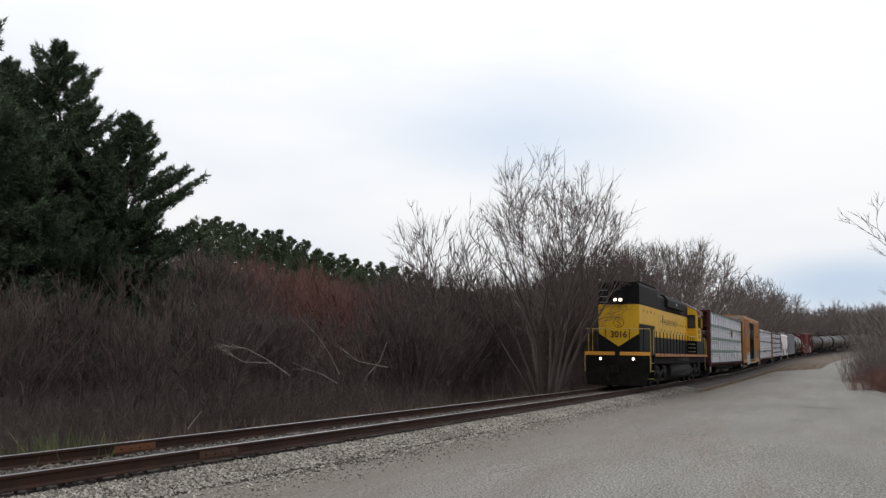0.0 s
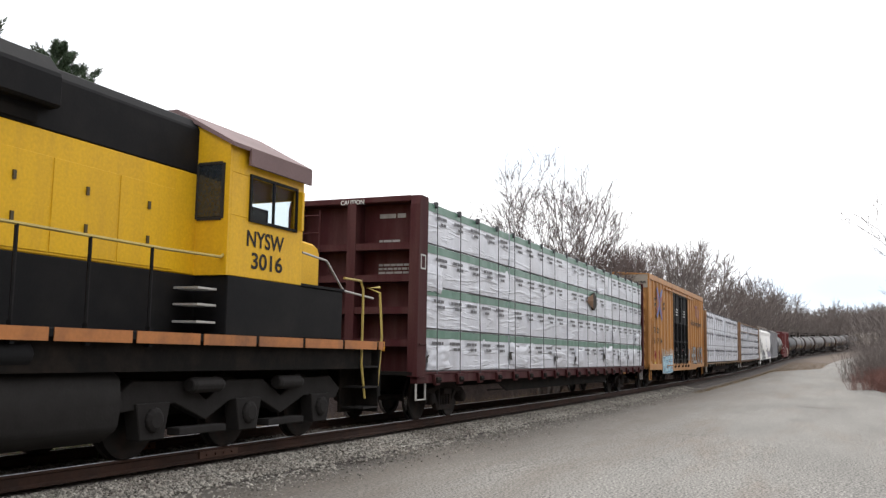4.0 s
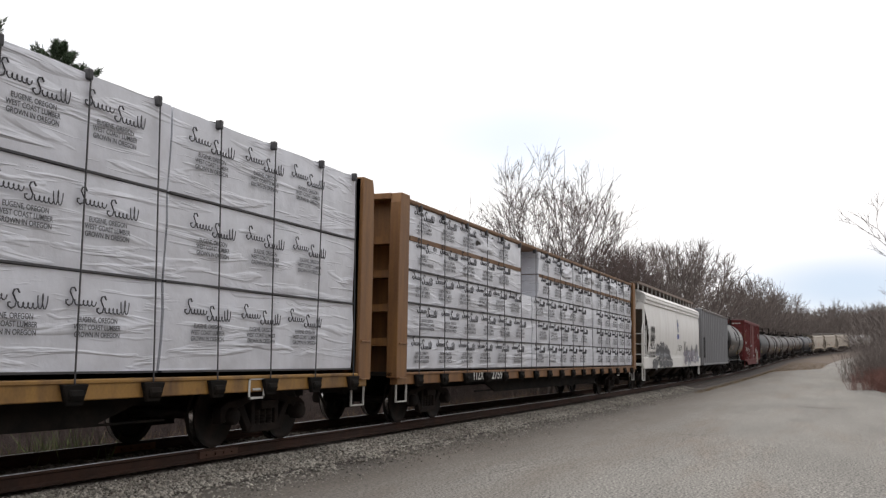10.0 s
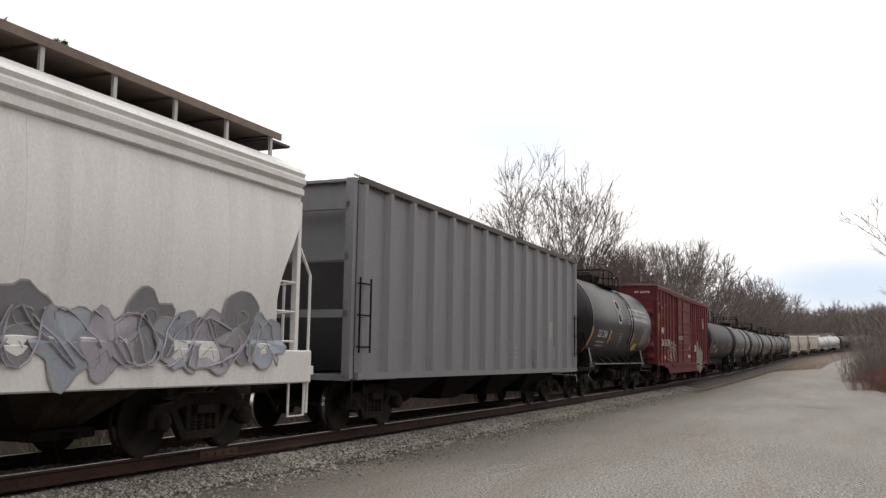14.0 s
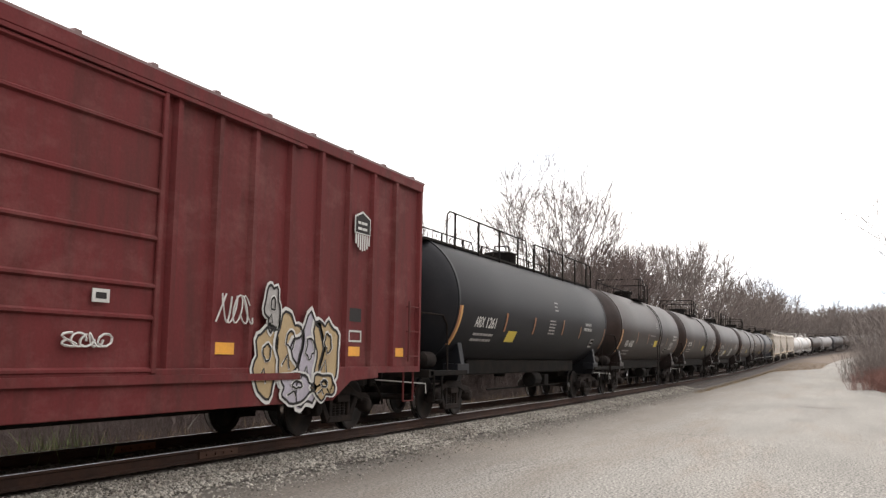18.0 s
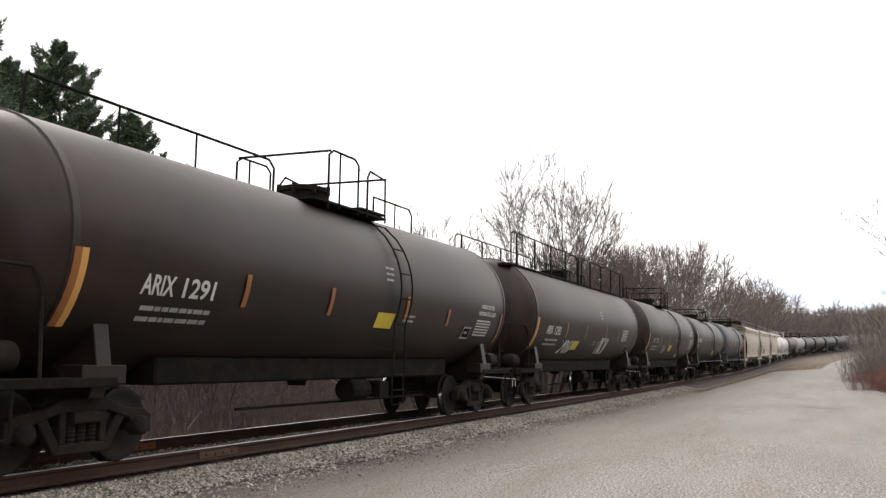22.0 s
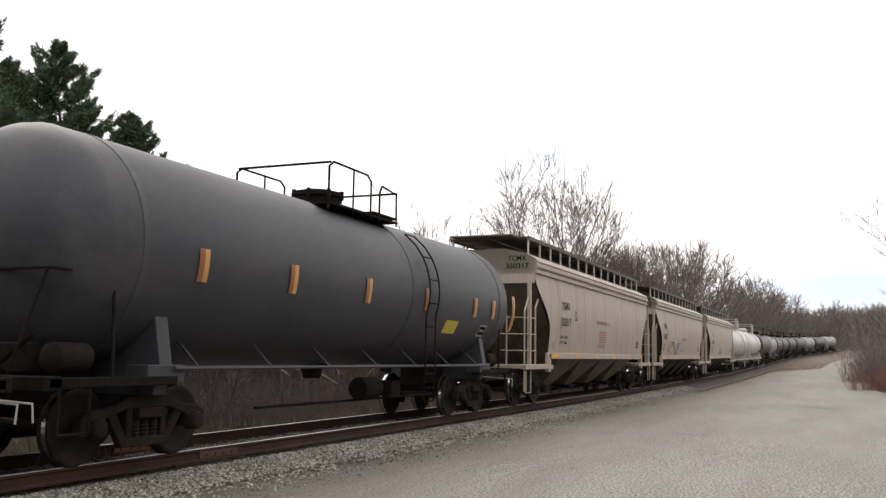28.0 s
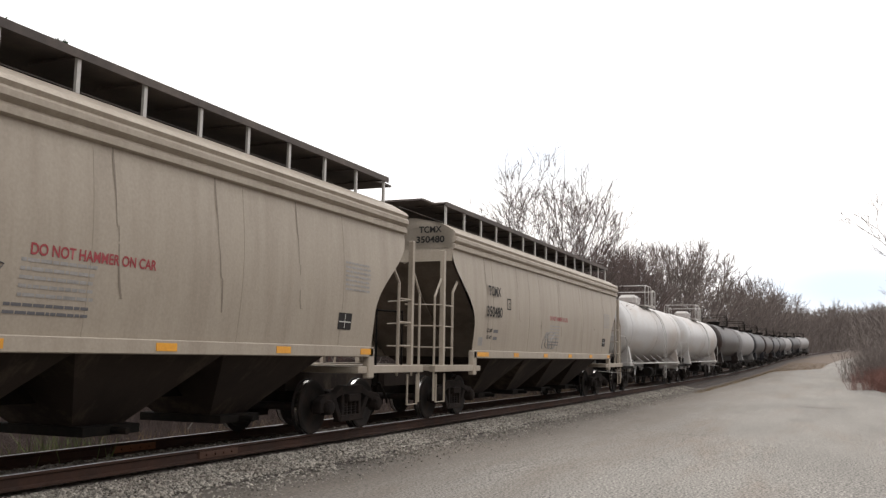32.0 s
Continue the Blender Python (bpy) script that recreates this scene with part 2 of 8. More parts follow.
    "tie": mat("weathered_creosote_timber", (0.07, 0.055, 0.045), 0.9, dirt=(0.15, 0.13, 0.11), amount=0.5, scale=4),
}
def wrinkles(m, angle, scale, strength, dist):
    """Long slanting creases in plastic film."""
    n, l = m.node_tree.nodes, m.node_tree.links
    co, mp, ns, rp, bp = n.new("ShaderNodeTexCoord"), n.new("ShaderNodeMapping"), n.new("ShaderNodeTexNoise"), n.new("ShaderNodeValToRGB"), n.new("ShaderNodeBump")
    mp.inputs["Rotation"].default_value = (radians(angle), 0, 0)
    mp.inputs["Scale"].default_value = (1.0, 0.5, 4.5)
    ns.inputs["Scale"].default_value, ns.inputs["Detail"].default_value, ns.inputs["Distortion"].default_value = scale, 3.0, 0.8
    rp.color_ramp.elements[0].position, rp.color_ramp.elements[1].position = 0.56, 0.68
    bp.inputs["Strength"].default_value, bp.inputs["Distance"].default_value = strength, dist
    l.new(co.outputs["Object"], mp.inputs["Vector"])
    l.new(mp.outputs["Vector"], ns.inputs["Vector"])
    l.new(ns.outputs["Fac"], rp.inputs["Fac"])
    l.new(rp.outputs["Color"], bp.inputs["Height"])
    b = n["Principled BSDF"]
    l.new(b.inputs["Normal"].links[0].from_socket, bp.inputs["Normal"])
    l.new(bp.outputs["Normal"], b.inputs["Normal"])
    return m


M["wrap"] = wrinkles(wrinkles(mat("white_plastic_lumber_wrap", (0.60, 0.618, 0.675), 0.32, dirt=(0.43, 0.43, 0.45), amount=0.5, scale=1.1, fine=3.0, bump=0.3, bump_dist=0.05), 38, 1.3, 0.5, 0.035), -24, 1.0, 0.42, 0.035)
M["stone"] = island(mat("crushed_ballast_stone", (0.30, 0.28, 0.245), 0.9, dirt=(0.09, 0.068, 0.056), amount=0.7, scale=0.8, fine=60, bump=0.2), 0.35, 1.45)
# stones between the rails, less than half as bright as the shoulder's
M["crib"] = island(mat("sooty_crib_stone", (0.13, 0.115, 0.10), 0.92, dirt=(0.04, 0.03, 0.025), amount=0.8, scale=1.2, fine=60, bump=0.2), 0.4, 1.5)
M["ballast"] = mat("ballast_bed", (0.055, 0.045, 0.04), 0.95, dirt=(0.06, 0.045, 0.04), amount=0.7, scale=0.5, fine=28, bump=1.0, bump_dist=0.05)
M["asphalt"] = mat("worn_dusty_asphalt", (0.168, 0.160, 0.146), 0.93, dirt=(0.10, 0.095, 0.087), amount=0.8, scale=0.35, stretch=(1, 0.3, 1), fine=28, bump=0.8, bump_dist=0.015, grain=1.1, stain=((0.135, 0.108, 0.086), 0.6, 0.5, (1.6, 0.25, 1)))
def margin(m, col, x0, x1):
    """Trodden dirt and fine gravel that lies over the asphalt towards the track, in ragged streaks along it."""
    n, l = m.node_tree.nodes, m.node_tree.links
    b = n["Principled BSDF"]
    co, sep, mp, ns, add, r, mx = n.new("ShaderNodeTexCoord"), n.new("ShaderNodeSeparateXYZ"), n.new("ShaderNodeMapping"), n.new("ShaderNodeTexNoise"), n.new("ShaderNodeMath"), n.new("ShaderNodeMapRange"), n.new("ShaderNodeMix")
    mp.inputs["Scale"].default_value = (1.3, 0.16, 1)
    ns.inputs["Scale"].default_value, ns.inputs["Detail"].default_value, ns.inputs["Roughness"].default_value = 0.8, 8.0, 0.68
    add.operation = "MULTIPLY_ADD"
    add.inputs[1].default_value = 7.0
    r.interpolation_type = "SMOOTHSTEP"
    r.inputs["From Min"].default_value, r.inputs["From Max"].default_value = x1 + 3.5, x0 + 3.5
    mx.data_type = "RGBA"
    dirt, grit = n.new("ShaderNodeHueSaturation"), n.new("ShaderNodeTexNoise")
    grit.inputs["Scale"].default_value, grit.inputs["Detail"].default_value = 30.0, 6.0
    g2 = n.new("ShaderNodeMapRange")
    g2.inputs["From Min"].default_value, g2.inputs["From Max"].default_value = 0.3, 0.7
    g2.inputs["To Min"].default_value, g2.inputs["To Max"].default_value = 0.45, 1.55
    dirt.inputs["Color"].default_value = (*col, 1)
    l.new(co.outputs["Object"], grit.inputs["Vector"])
    l.new(grit.outputs["Fac"], g2.inputs["Value"])
    l.new(g2.outputs["Result"], dirt.inputs["Value"])
    l.new(co.outputs["Object"], sep.inputs["Vector"])
    l.new(co.outputs["Object"], mp.inputs["Vector"])
    l.new(mp.outputs["Vector"], ns.inputs["Vector"])
    l.new(ns.outputs["Fac"], add.inputs[0])
    l.new(sep.outputs["X"], add.inputs[2])
    l.new(add.outputs["Value"], r.inputs["Value"])
    l.new(r.outputs["Result"], mx.inputs["Factor"])
    l.new(b.inputs["Base Color"].links[0].from_socket, mx.inputs["A"])
    l.new(dirt.outputs["Color"], mx.inputs["B"])
    l.new(mx.outputs["Result"], b.inputs["Base Color"])
    return m


margin(M["asphalt"], (0.112, 0.096, 0.080), -7.2, -2.4)
M["patch"] = mat("dark_asphalt_patch", (0.145, 0.138, 0.126), 0.93, amount=0.4, scale=1.5, fine=60, bump=0.4)
M["earth"] = mat("leaf_litter_and_dead_grass", (0.095, 0.068, 0.05), 0.97, dirt=(0.05, 0.036, 0.03), amount=0.8, scale=0.12, fine=3.0, bump=1.0, bump_dist=0.1)
M["dead_grass"] = island(mat("dead_grass_blades", (0.20, 0.145, 0.085), 0.9, amount=0.3), 0.5, 1.3)
M["green_grass"] = island(mat("green_grass_blades", (0.10, 0.13, 0.04), 0.85, amount=0.3), 0.5, 1.3)
M["bark"] = mat("grey_brown_bark", (0.075, 0.06, 0.053), 0.95, dirt=(0.05, 0.04, 0.035), amount=0.6, scale=2)
M["birch"] = mat("pale_dead_bark", (0.22, 0.20, 0.18), 0.9, dirt=(0.15, 0.13, 0.12), amount=0.6, scale=3)
M["pale_bark"] = mat("pale_grey_bark", (0.23, 0.20, 0.185), 0.95, dirt=(0.09, 0.075, 0.065), amount=0.6, scale=2)
M["twig"] = island(mat("bare_grey_twigs", (0.15, 0.125, 0.115), 0.95, amount=0.3), 0.6, 1.25)
M["twig_bud"] = island(mat("pale_budding_twigs", (0.088, 0.066, 0.060), 0.95, amount=0.2), 0.7, 1.3)
M["twig_red"] = island(mat("reddish_budding_twigs", (0.16, 0.074, 0.06), 0.95, amount=0.3), 0.6, 1.3)
M["twig_dark"] = island(mat("dim_brown_thicket_twigs", (0.084, 0.062, 0.057), 0.95, amount=0.3), 0.5, 1.4)
M["needle"] = island(mat("dark_pine_needles", (0.050, 0.082, 0.043), 0.85, dirt=(0.07, 0.085, 0.05), amount=0.5, scale=0.5), 0.5, 1.5)
pane = bpy.data.materials.new("window_glass")
pane.use_nodes = True
pane.node_tree.nodes["Principled BSDF"].inputs["Transmission Weight"].default_value = 1.0
pane.node_tree.nodes["Principled BSDF"].inputs["Roughness"].default_value = 0.02
pane.node_tree.nodes["Principled BSDF"].inputs["IOR"].default_value = 1.1
pane.node_tree.nodes["Principled BSDF"].inputs["Base Color"].default_value = (0.75, 0.8, 0.82, 1)
M["pane"] = pane
# dusty tan, darkened to carry the shade inside the open hopper ends
M["hop_grime"] = mat("dusty_tan_hopper_sheet", (0.125, 0.103, 0.082), 0.75, dirt=(0.05, 0.038, 0.03), amount=0.85, scale=1.1, spec=0.25, stain=((0.2, 0.165, 0.13), 0.4, 1.2, (1, 1, 0.5)))
# much darker than the body paint, with paler brown blotches
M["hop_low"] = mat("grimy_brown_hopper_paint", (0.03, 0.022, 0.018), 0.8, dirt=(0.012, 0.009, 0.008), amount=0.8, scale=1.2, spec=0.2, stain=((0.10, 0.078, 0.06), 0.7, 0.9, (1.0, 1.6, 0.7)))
M["hop_streak"] = mat("pale_brown_run_off", (0.205, 0.172, 0.138), 0.7, dirt=(0.14, 0.11, 0.085), amount=0.6, scale=5)
M["needle_far"] = island(mat("far_pine_needles", (0.068, 0.095, 0.05), 0.9, dirt=(0.07, 0.085, 0.05), amount=0.5, scale=0.1), 0.6, 1.4)


# ---- mesh tools ----
class Shape:
    """Collects faces of one part."""
    def __init__(self):
        self.v, self.f = [], []

    def add(self, vs, fs):
        o = len(self.v)
        self.v += [tuple(p) for p in vs]
        self.f += [tuple(i + o for i in f) for f in fs]
        return self

    def box(self, x0, x1, y0, y1, z0, z1):
        return self.add([(x, y, z) for z in (z0, z1) for x, y in ((x0, y0), (x1, y0), (x1, y1), (x0, y1))],
                        [(3, 2, 1, 0), (4, 5, 6, 7), (0, 1, 5, 4), (1, 2, 6, 5), (2, 3, 7, 6), (3, 0, 4, 7)])

    def prism(self, pts, a, b, axis):
        """A profile drawn out along an axis: along y the profile is (x, z), along x it is (y, z), along z it is (x, y)."""
        n = len(pts)
        put = {"y": lambda p, t: (p[0], t, p[1]), "x": lambda p, t: (t, p[0], p[1]), "z": lambda p, t: (p[0], p[1], t)}[axis]
        vs = [put(p, a) for p in pts] + [put(p, b) for p in pts]
        fs = [(i, (i + 1) % n, (i + 1) % n + n, i + n) for i in range(n)]
        return self.add(vs, fs + [tuple(range(n))[::-1], tuple(range(n, 2 * n))])

    def tube(self, pts, r, n=6, r1=None):
        pts = [Vector(p) for p in pts]
        vs, k = [], len(pts)
        for i, p in enumerate(pts):
            d = (pts[min(i + 1, k - 1)] - pts[max(i - 1, 0)]).normalized()
            u = d.orthogonal().normalized() if i == 0 else (u - d * u.dot(d)).normalized()
            w = d.cross(u)
            rr = r if r1 is None else r + (r1 - r) * i / (k - 1)
            vs += [p + (u * math.cos(6.28319 * j / n) + w * math.sin(6.28319 * j / n)) * rr for j in range(n)]
        fs = [(i * n + j, i * n + (j + 1) % n, (i + 1) * n + (j + 1) % n, (i + 1) * n + j) for i in range(k - 1) for j in range(n)]
        return self.add(vs, fs + [tuple(range(n))[::-1], tuple(range((k - 1) * n, k * n))])

    def lathe(self, prof, n=24, axis="y", c=(0, 0, 0)):
        """Turns (radius, along) about an axis through c."""
        vs = []
        for r, t in prof:
            for j in range(n):
                a, b = r * math.cos(6.28319 * j / n), r * math.sin(6.28319 * j / n)
                p = {"y": (a, t, b), "x": (t, a, b), "z": (a, b, t)}[axis]
                vs.append((p[0] + c[0], p[1] + c[1], p[2] + c[2]))
        k = len(prof)
        fs = [(i * n + j, i * n + (j + 1) % n, (i + 1) * n + (j + 1) % n, (i + 1) * n + j) for i in range(k - 1) for j in range(n)]
        return self.add(vs, fs + [tuple(range(n))[::-1], tuple(range((k - 1) * n, k * n))])

    def mesh(self, name, material, smooth=False, bevel=0.0):
        me = bpy.data.meshes.new(name)
        me.from_pydata(self.v, [], self.f)
        bm = bmesh.new()
        bm.from_mesh(me)
        if bevel:
            edges = [e for e in bm.edges if len(e.link_faces) == 2 and e.calc_face_angle(0) > 0.6]
            bmesh.ops.bevel(bm, geom=edges, offset=bevel, segments=1, affect="EDGES")
        bmesh.ops.recalc_face_normals(bm, faces=bm.faces)
        if smooth:
            for f in bm.faces:
                f.smooth = True
            for e in bm.edges:
                if len(e.link_faces) == 2 and e.calc_face_angle(0) > 0.7:
                    e.smooth = False
        bm.to_mesh(me)
        bm.free()
        me.materials.append(material)
        return me


def part(name, shape, material, parent, label="", smooth=False, bevel=0.0):
    """One mesh under a thing or under a part; a Shape or a finished mesh."""
    me = shape.mesh(name, material, smooth, bevel) if isinstance(shape, Shape) else shape
    ob = new(name, me)
    ob.parent = parent
    return tagged(ob, label)


def thing(name, label, category, group="", shape=None, material=None, smooth=False, kind="", bevel=0.0):
    ob = new(name, shape.mesh(name, material, smooth, bevel) if shape else None)
    return tagged(ob, label, category, group, kind)


def raw(name, v, f, material, smooth=False):
    """A large joined mesh straight from arrays."""
    me = bpy.data.meshes.new(name)
    me.from_pydata([tuple(p) for p in v], [], [tuple(q) for q in f])
    if smooth:
        me.polygons.foreach_set("use_smooth", [True] * len(me.polygons))
    me.materials.append(material)
    me.update()
    return me


def lettering(text, size, y, z, surf, material, parent, width=None, label="", name="lettering", flip=False):
    """Painted letters on a side: they run along +y, up is +z, and lie on x = surf(z)."""
    cu = bpy.data.curves.new("type", "FONT")
    cu.body, cu.size, cu.align_x, cu.align_y, cu.offset = text, size, "CENTER", "CENTER", 0.022 * size
    ob = bpy.data.objects.new("type", cu)
    me = bpy.data.meshes.new_from_object(ob)
    bpy.data.objects.remove(ob)
    xs = [v.co.x for v in me.vertices]
    k = width / (max(xs) - min(xs)) if width else 1.0
    for v in me.vertices:
        a, b = v.co.x * k, v.co.y
        v.co = (surf(z + b) + 0.006, y + a, z + b)
    me.materials.clear()
    me.materials.append(material)
    return part(name, me, material, parent, label)


def bars(rows, surf, material, parent, name="stencil", label=""):
    """Unreadable small writing as plain bars: rows of (y0, y1, z, height)."""
    s = Shape()
    for y0, y1, z, h in rows:
        s.add([(surf(z) + 0.006, y0, z), (surf(z) + 0.006, y1, z), (surf(z + h) + 0.006, y1, z + h), (surf(z + h) + 0.006, y0, z + h)], [(0, 1, 2, 3)])
    ob = part(name, s, material, parent, label)
    return tagged(ob, label, kind="stuff") if len(rows) > 3 and name != "name_shape" else ob


def words(y0, y1, z, h, rng, gap=0.3):
    """A line of broken bars that stands for small words."""
    out, y = [], y0
    while y < y1 - h:
        w = rng.uniform(1.0, 3.5) * h
        out.append((y, min(y + w, y1), z, h * 0.75))
        y += w + gap * h
    return out


# ---- the line of the track and of the ground ----
def rise(y):
    return 6.93e-5 * max(0.0, min(y, 330) - 20) ** 2 + max(0.0, y - 330) * 0.02


def track(s):
    return -9.083 + 8.0e-4 * max(0.0, s - 160.9) ** 2, s, rise(s)


def track_pose(s):
    a, b = Vector(track(s - 5)), Vector(track(s + 5))
    d = b - a
    return pose(*track(s), math.degrees(math.atan2(d.z, d.y)), 0, -math.degrees(math.atan2(d.x, d.y)))


def progress(t):
    """How far the train has come after t seconds."""
    return 11.842 * t - 0.014296 * t * t

# ---- ground, road and track bed ----
def smooth(a, b, x):
    t = min(1.0, max(0.0, (x - a) / (b - a)))
    return t * t * (3 - 2 * t)


def ground_z(x, y):
    """The lie of the land: level beside the road, a dip behind the track, a wooded hill beyond it, and an unseen bank
    added behind the camera to block low sky light.
    """
    tx = track(y)[0]
    d = x - tx
    z = rise(y) - 0.42
    if d < 0:
        z += -0.75 * smooth(-2.0, -5.0, d) - 0.5 * smooth(-6, -14, d)
        z += 13.0 * smooth(-30, -150, d) * smooth(500, 200, y) + 9.0 * smooth(-60, -260, d)
        z += 9.0 * smooth(-8, -45, d) * smooth(170, 260, y)
    else:
        # the 21 m bank is added out of view, to dim the train's near side
        z += 0.5 * smooth(15, 40, d) + 7.0 * smooth(40, 200, d) + 21.0 * smooth(22, 52, d) * smooth(110, 40, y)
    return z + 0.10 * noise.noise((x * 0.25, y * 0.25, 0)) * smooth(2.2, 5, abs(d)) * (1 if d < 0 else smooth(13, 20, d))


def steps(spans):
    out = []
    for a, b, n in spans:
        out += [a + (b - a) * i / n for i in range(n)]
    return out + [spans[-1][1]]


gx = steps(((-900, -300, 8), (-300, -60, 24), (-60, -16, 40), (-16, 6, 60), (6, 30, 24), (30, 150, 20), (150, 900, 10)))
gy = steps(((-300, -40, 8), (-40, 0, 10), (0, 60, 60), (60, 200, 50), (200, 420, 30), (420, 1500, 14)))
gv = [(x, y, ground_z(x, y)) for y in gy for x in gx]
gn = len(gx)
gf = [(j * gn + i, j * gn + i + 1, (j + 1) * gn + i + 1, (j + 1) * gn + i) for j in range(len(gy) - 1) for i in range(gn - 1)]
ground = tagged(new("ground", raw("ground", gv, gf, M["earth"], True)), "brown leaf litter and dead grass on rolling ground", "ground", kind="structure")


def strip(name, edges, ys, lift, material, label, category, thick=0.12, wob=0.0):
    """A sheet along y between two edges, with a skirt that goes into the ground. edges(y) gives x0, x1."""
    v, f, nx = [], [], 9
    for y in ys:
        x0, x1 = edges(y)
        x0 += wob * noise.noise((0.3 * y, 1.7, 0)) + 0.5 * wob * noise.noise((1.3 * y, 5.7, 0))
        x1 += wob * noise.noise((0.3 * y, 9.1, 0)) + 0.5 * wob * noise.noise((1.3 * y, 3.1, 0))
        for i in range(nx):
            x = x0 + (x1 - x0) * (0.0, 0.004, 0.08, 0.2, 0.4, 0.6, 0.8, 0.996, 1.0)[i]
            v.append((x, y, rise(y) + lift(x, y) - (thick if i in (0, nx - 1) else 0)))
    for j in range(len(ys) - 1):
        f += [(j * nx + i, j * nx + i + 1, (j + 1) * nx + i + 1, (j + 1) * nx + i) for i in range(nx - 1)]
    return tagged(new(name, raw(name, v, f, material, True)), label, category, kind="structure")


ROAD_Y = steps(((-40, 0, 10), (0, 60, 60), (60, 240, 60)))


def road_edges(y):
    bend = 0.0006 * max(0, y - 130) ** 2
    return -7.42 + 0.7 * smooth(50, 104, y) + 5.4 * smooth(104, 134, y) + bend, 7.5 - 5.2 * smooth(28, 60, y) + bend


road = strip("road", road_edges, ROAD_Y, lambda x, y: -0.36 - 0.03 * smooth(-6.2, -7.4, x) + 0.02 * noise.noise((x * 0.4, y * 0.25, 4)), M["asphalt"], "worn grey asphalt access road with a gravelly dirt margin beside the track", "road", wob=0.25)
for px, py, sx, sy in ((-0.3, 38.6, 0.95, 1.5), (-3.9, 62, 1.1, 2.0), (-0.9, 29.5, 0.35, 0.9), (0.2, 66.0, 1.0, 2.4), (1.6, 45.0, 0.7, 1.5)):
    n = 40
    s = Shape()
    ring = [(px + sx * math.cos(a) * (1 + 0.55 * noise.noise((math.cos(a) * 2, math.sin(a) * 2, px))), py + sy * math.sin(a) * (1 + 0.7 * noise.noise((math.cos(a) * 3, math.sin(a) * 3, py)))) for a in (6.283 * i / n for i in range(n))]
    s.add([(x, y, rise(y) - 0.36 + 0.02 * noise.noise((x * 0.4, y * 0.25, 4)) + 0.005) for x, y in ring], [tuple(range(n))])
    thing("asphalt_patch", "dark tar patch on the grey asphalt", "patch", "patches on the road", s, M["patch"], kind="structure")


def along(profile, ss, offset=0.0):
    """A profile of (x, z) carried along the track."""
    v, f, n = [], [], len(profile)
    for s in ss:
        m = track_pose(s)
        v += [m @ Vector((p[0] + offset, 0, p[1])) for p in profile]
    for j in range(len(ss) - 1):
        f += [(j * n + i, j * n + (i + 1) % n, (j + 1) * n + (i + 1) % n, (j + 1) * n + i) for i in range(n)]
    return v, f


TRACK_S = steps(((-60, 0, 12), (0, 60, 60), (60, 160, 30), (160, 620, 90)))
BED = ((-3.4, -1.0), (-2.0, -0.22), (-1.3, -0.17), (-0.62, -0.19), (0.62, -0.2), (0.80, -0.235), (1.2, -0.30), (1.75, -0.42), (1.8, -1.0))
bed = tagged(new("track_bed", raw("track_bed", *along(BED, TRACK_S), M["ballast"])), "grey crushed stone ballast bed under the rails", "ballast", kind="structure")
RAIL = ((-0.07, -0.172), (0.07, -0.172), (0.07, -0.16), (0.014, -0.135), (0.012, -0.05), (0.035, -0.035), (0.037, -0.008), (0.03, -0.001), (-0.03, -0.001), (-0.037, -0.008), (-0.035, -0.035), (-0.012, -0.05), (-0.014, -0.135), (-0.07, -0.16))
HEAD = ((-0.03, -0.003), (-0.028, 0.003), (0.028, 0.003), (0.03, -0.003))
for side in (-0.7525, 0.7525):
    rail = tagged(new("rail", raw("rail", *along(RAIL, TRACK_S, side), M["rail_side"])), "rust-brown steel rail with a bright worn head", "rail", "rails of the track", kind="structure")
    part("rail_head", raw("rail_head", *along(HEAD, TRACK_S, side), M["rail_head"]), None, rail, "polished running surface")
joint = Shape().box(0.012, 0.045, -0.45, 0.45, -0.14, -0.04)
for k in range(4):
    joint.lathe([(0.018, 0.04), (0.018, 0.07)], 6, "x", (0, -0.3 + 0.2 * k, -0.09))
for side, s in ((-0.7525, 11.2), (0.7525, 11.25)):
    j = thing("rail_joint_bar", "orange rusted joint bar bolted to the rail" if side < 0 else "dull brown rusted joint bar bolted to the rail", "joint bar", "rail joints", joint, M["rust" if side < 0 else "rail_rust"])
    j.matrix_basis = track_pose(s) @ pose(side, 0, 0)
tie = Shape().box(-1.28, 1.28, -0.11, 0.11, -0.46, -0.285).mesh("tie", M["tie"], bevel=0.01)
for i in range(180):
    s = -10 + i * 0.55
    part("tie", tie, None, bed).matrix_basis = track_pose(s) @ pose(0, 0, 0, 0, 0, random.uniform(-1, 1))


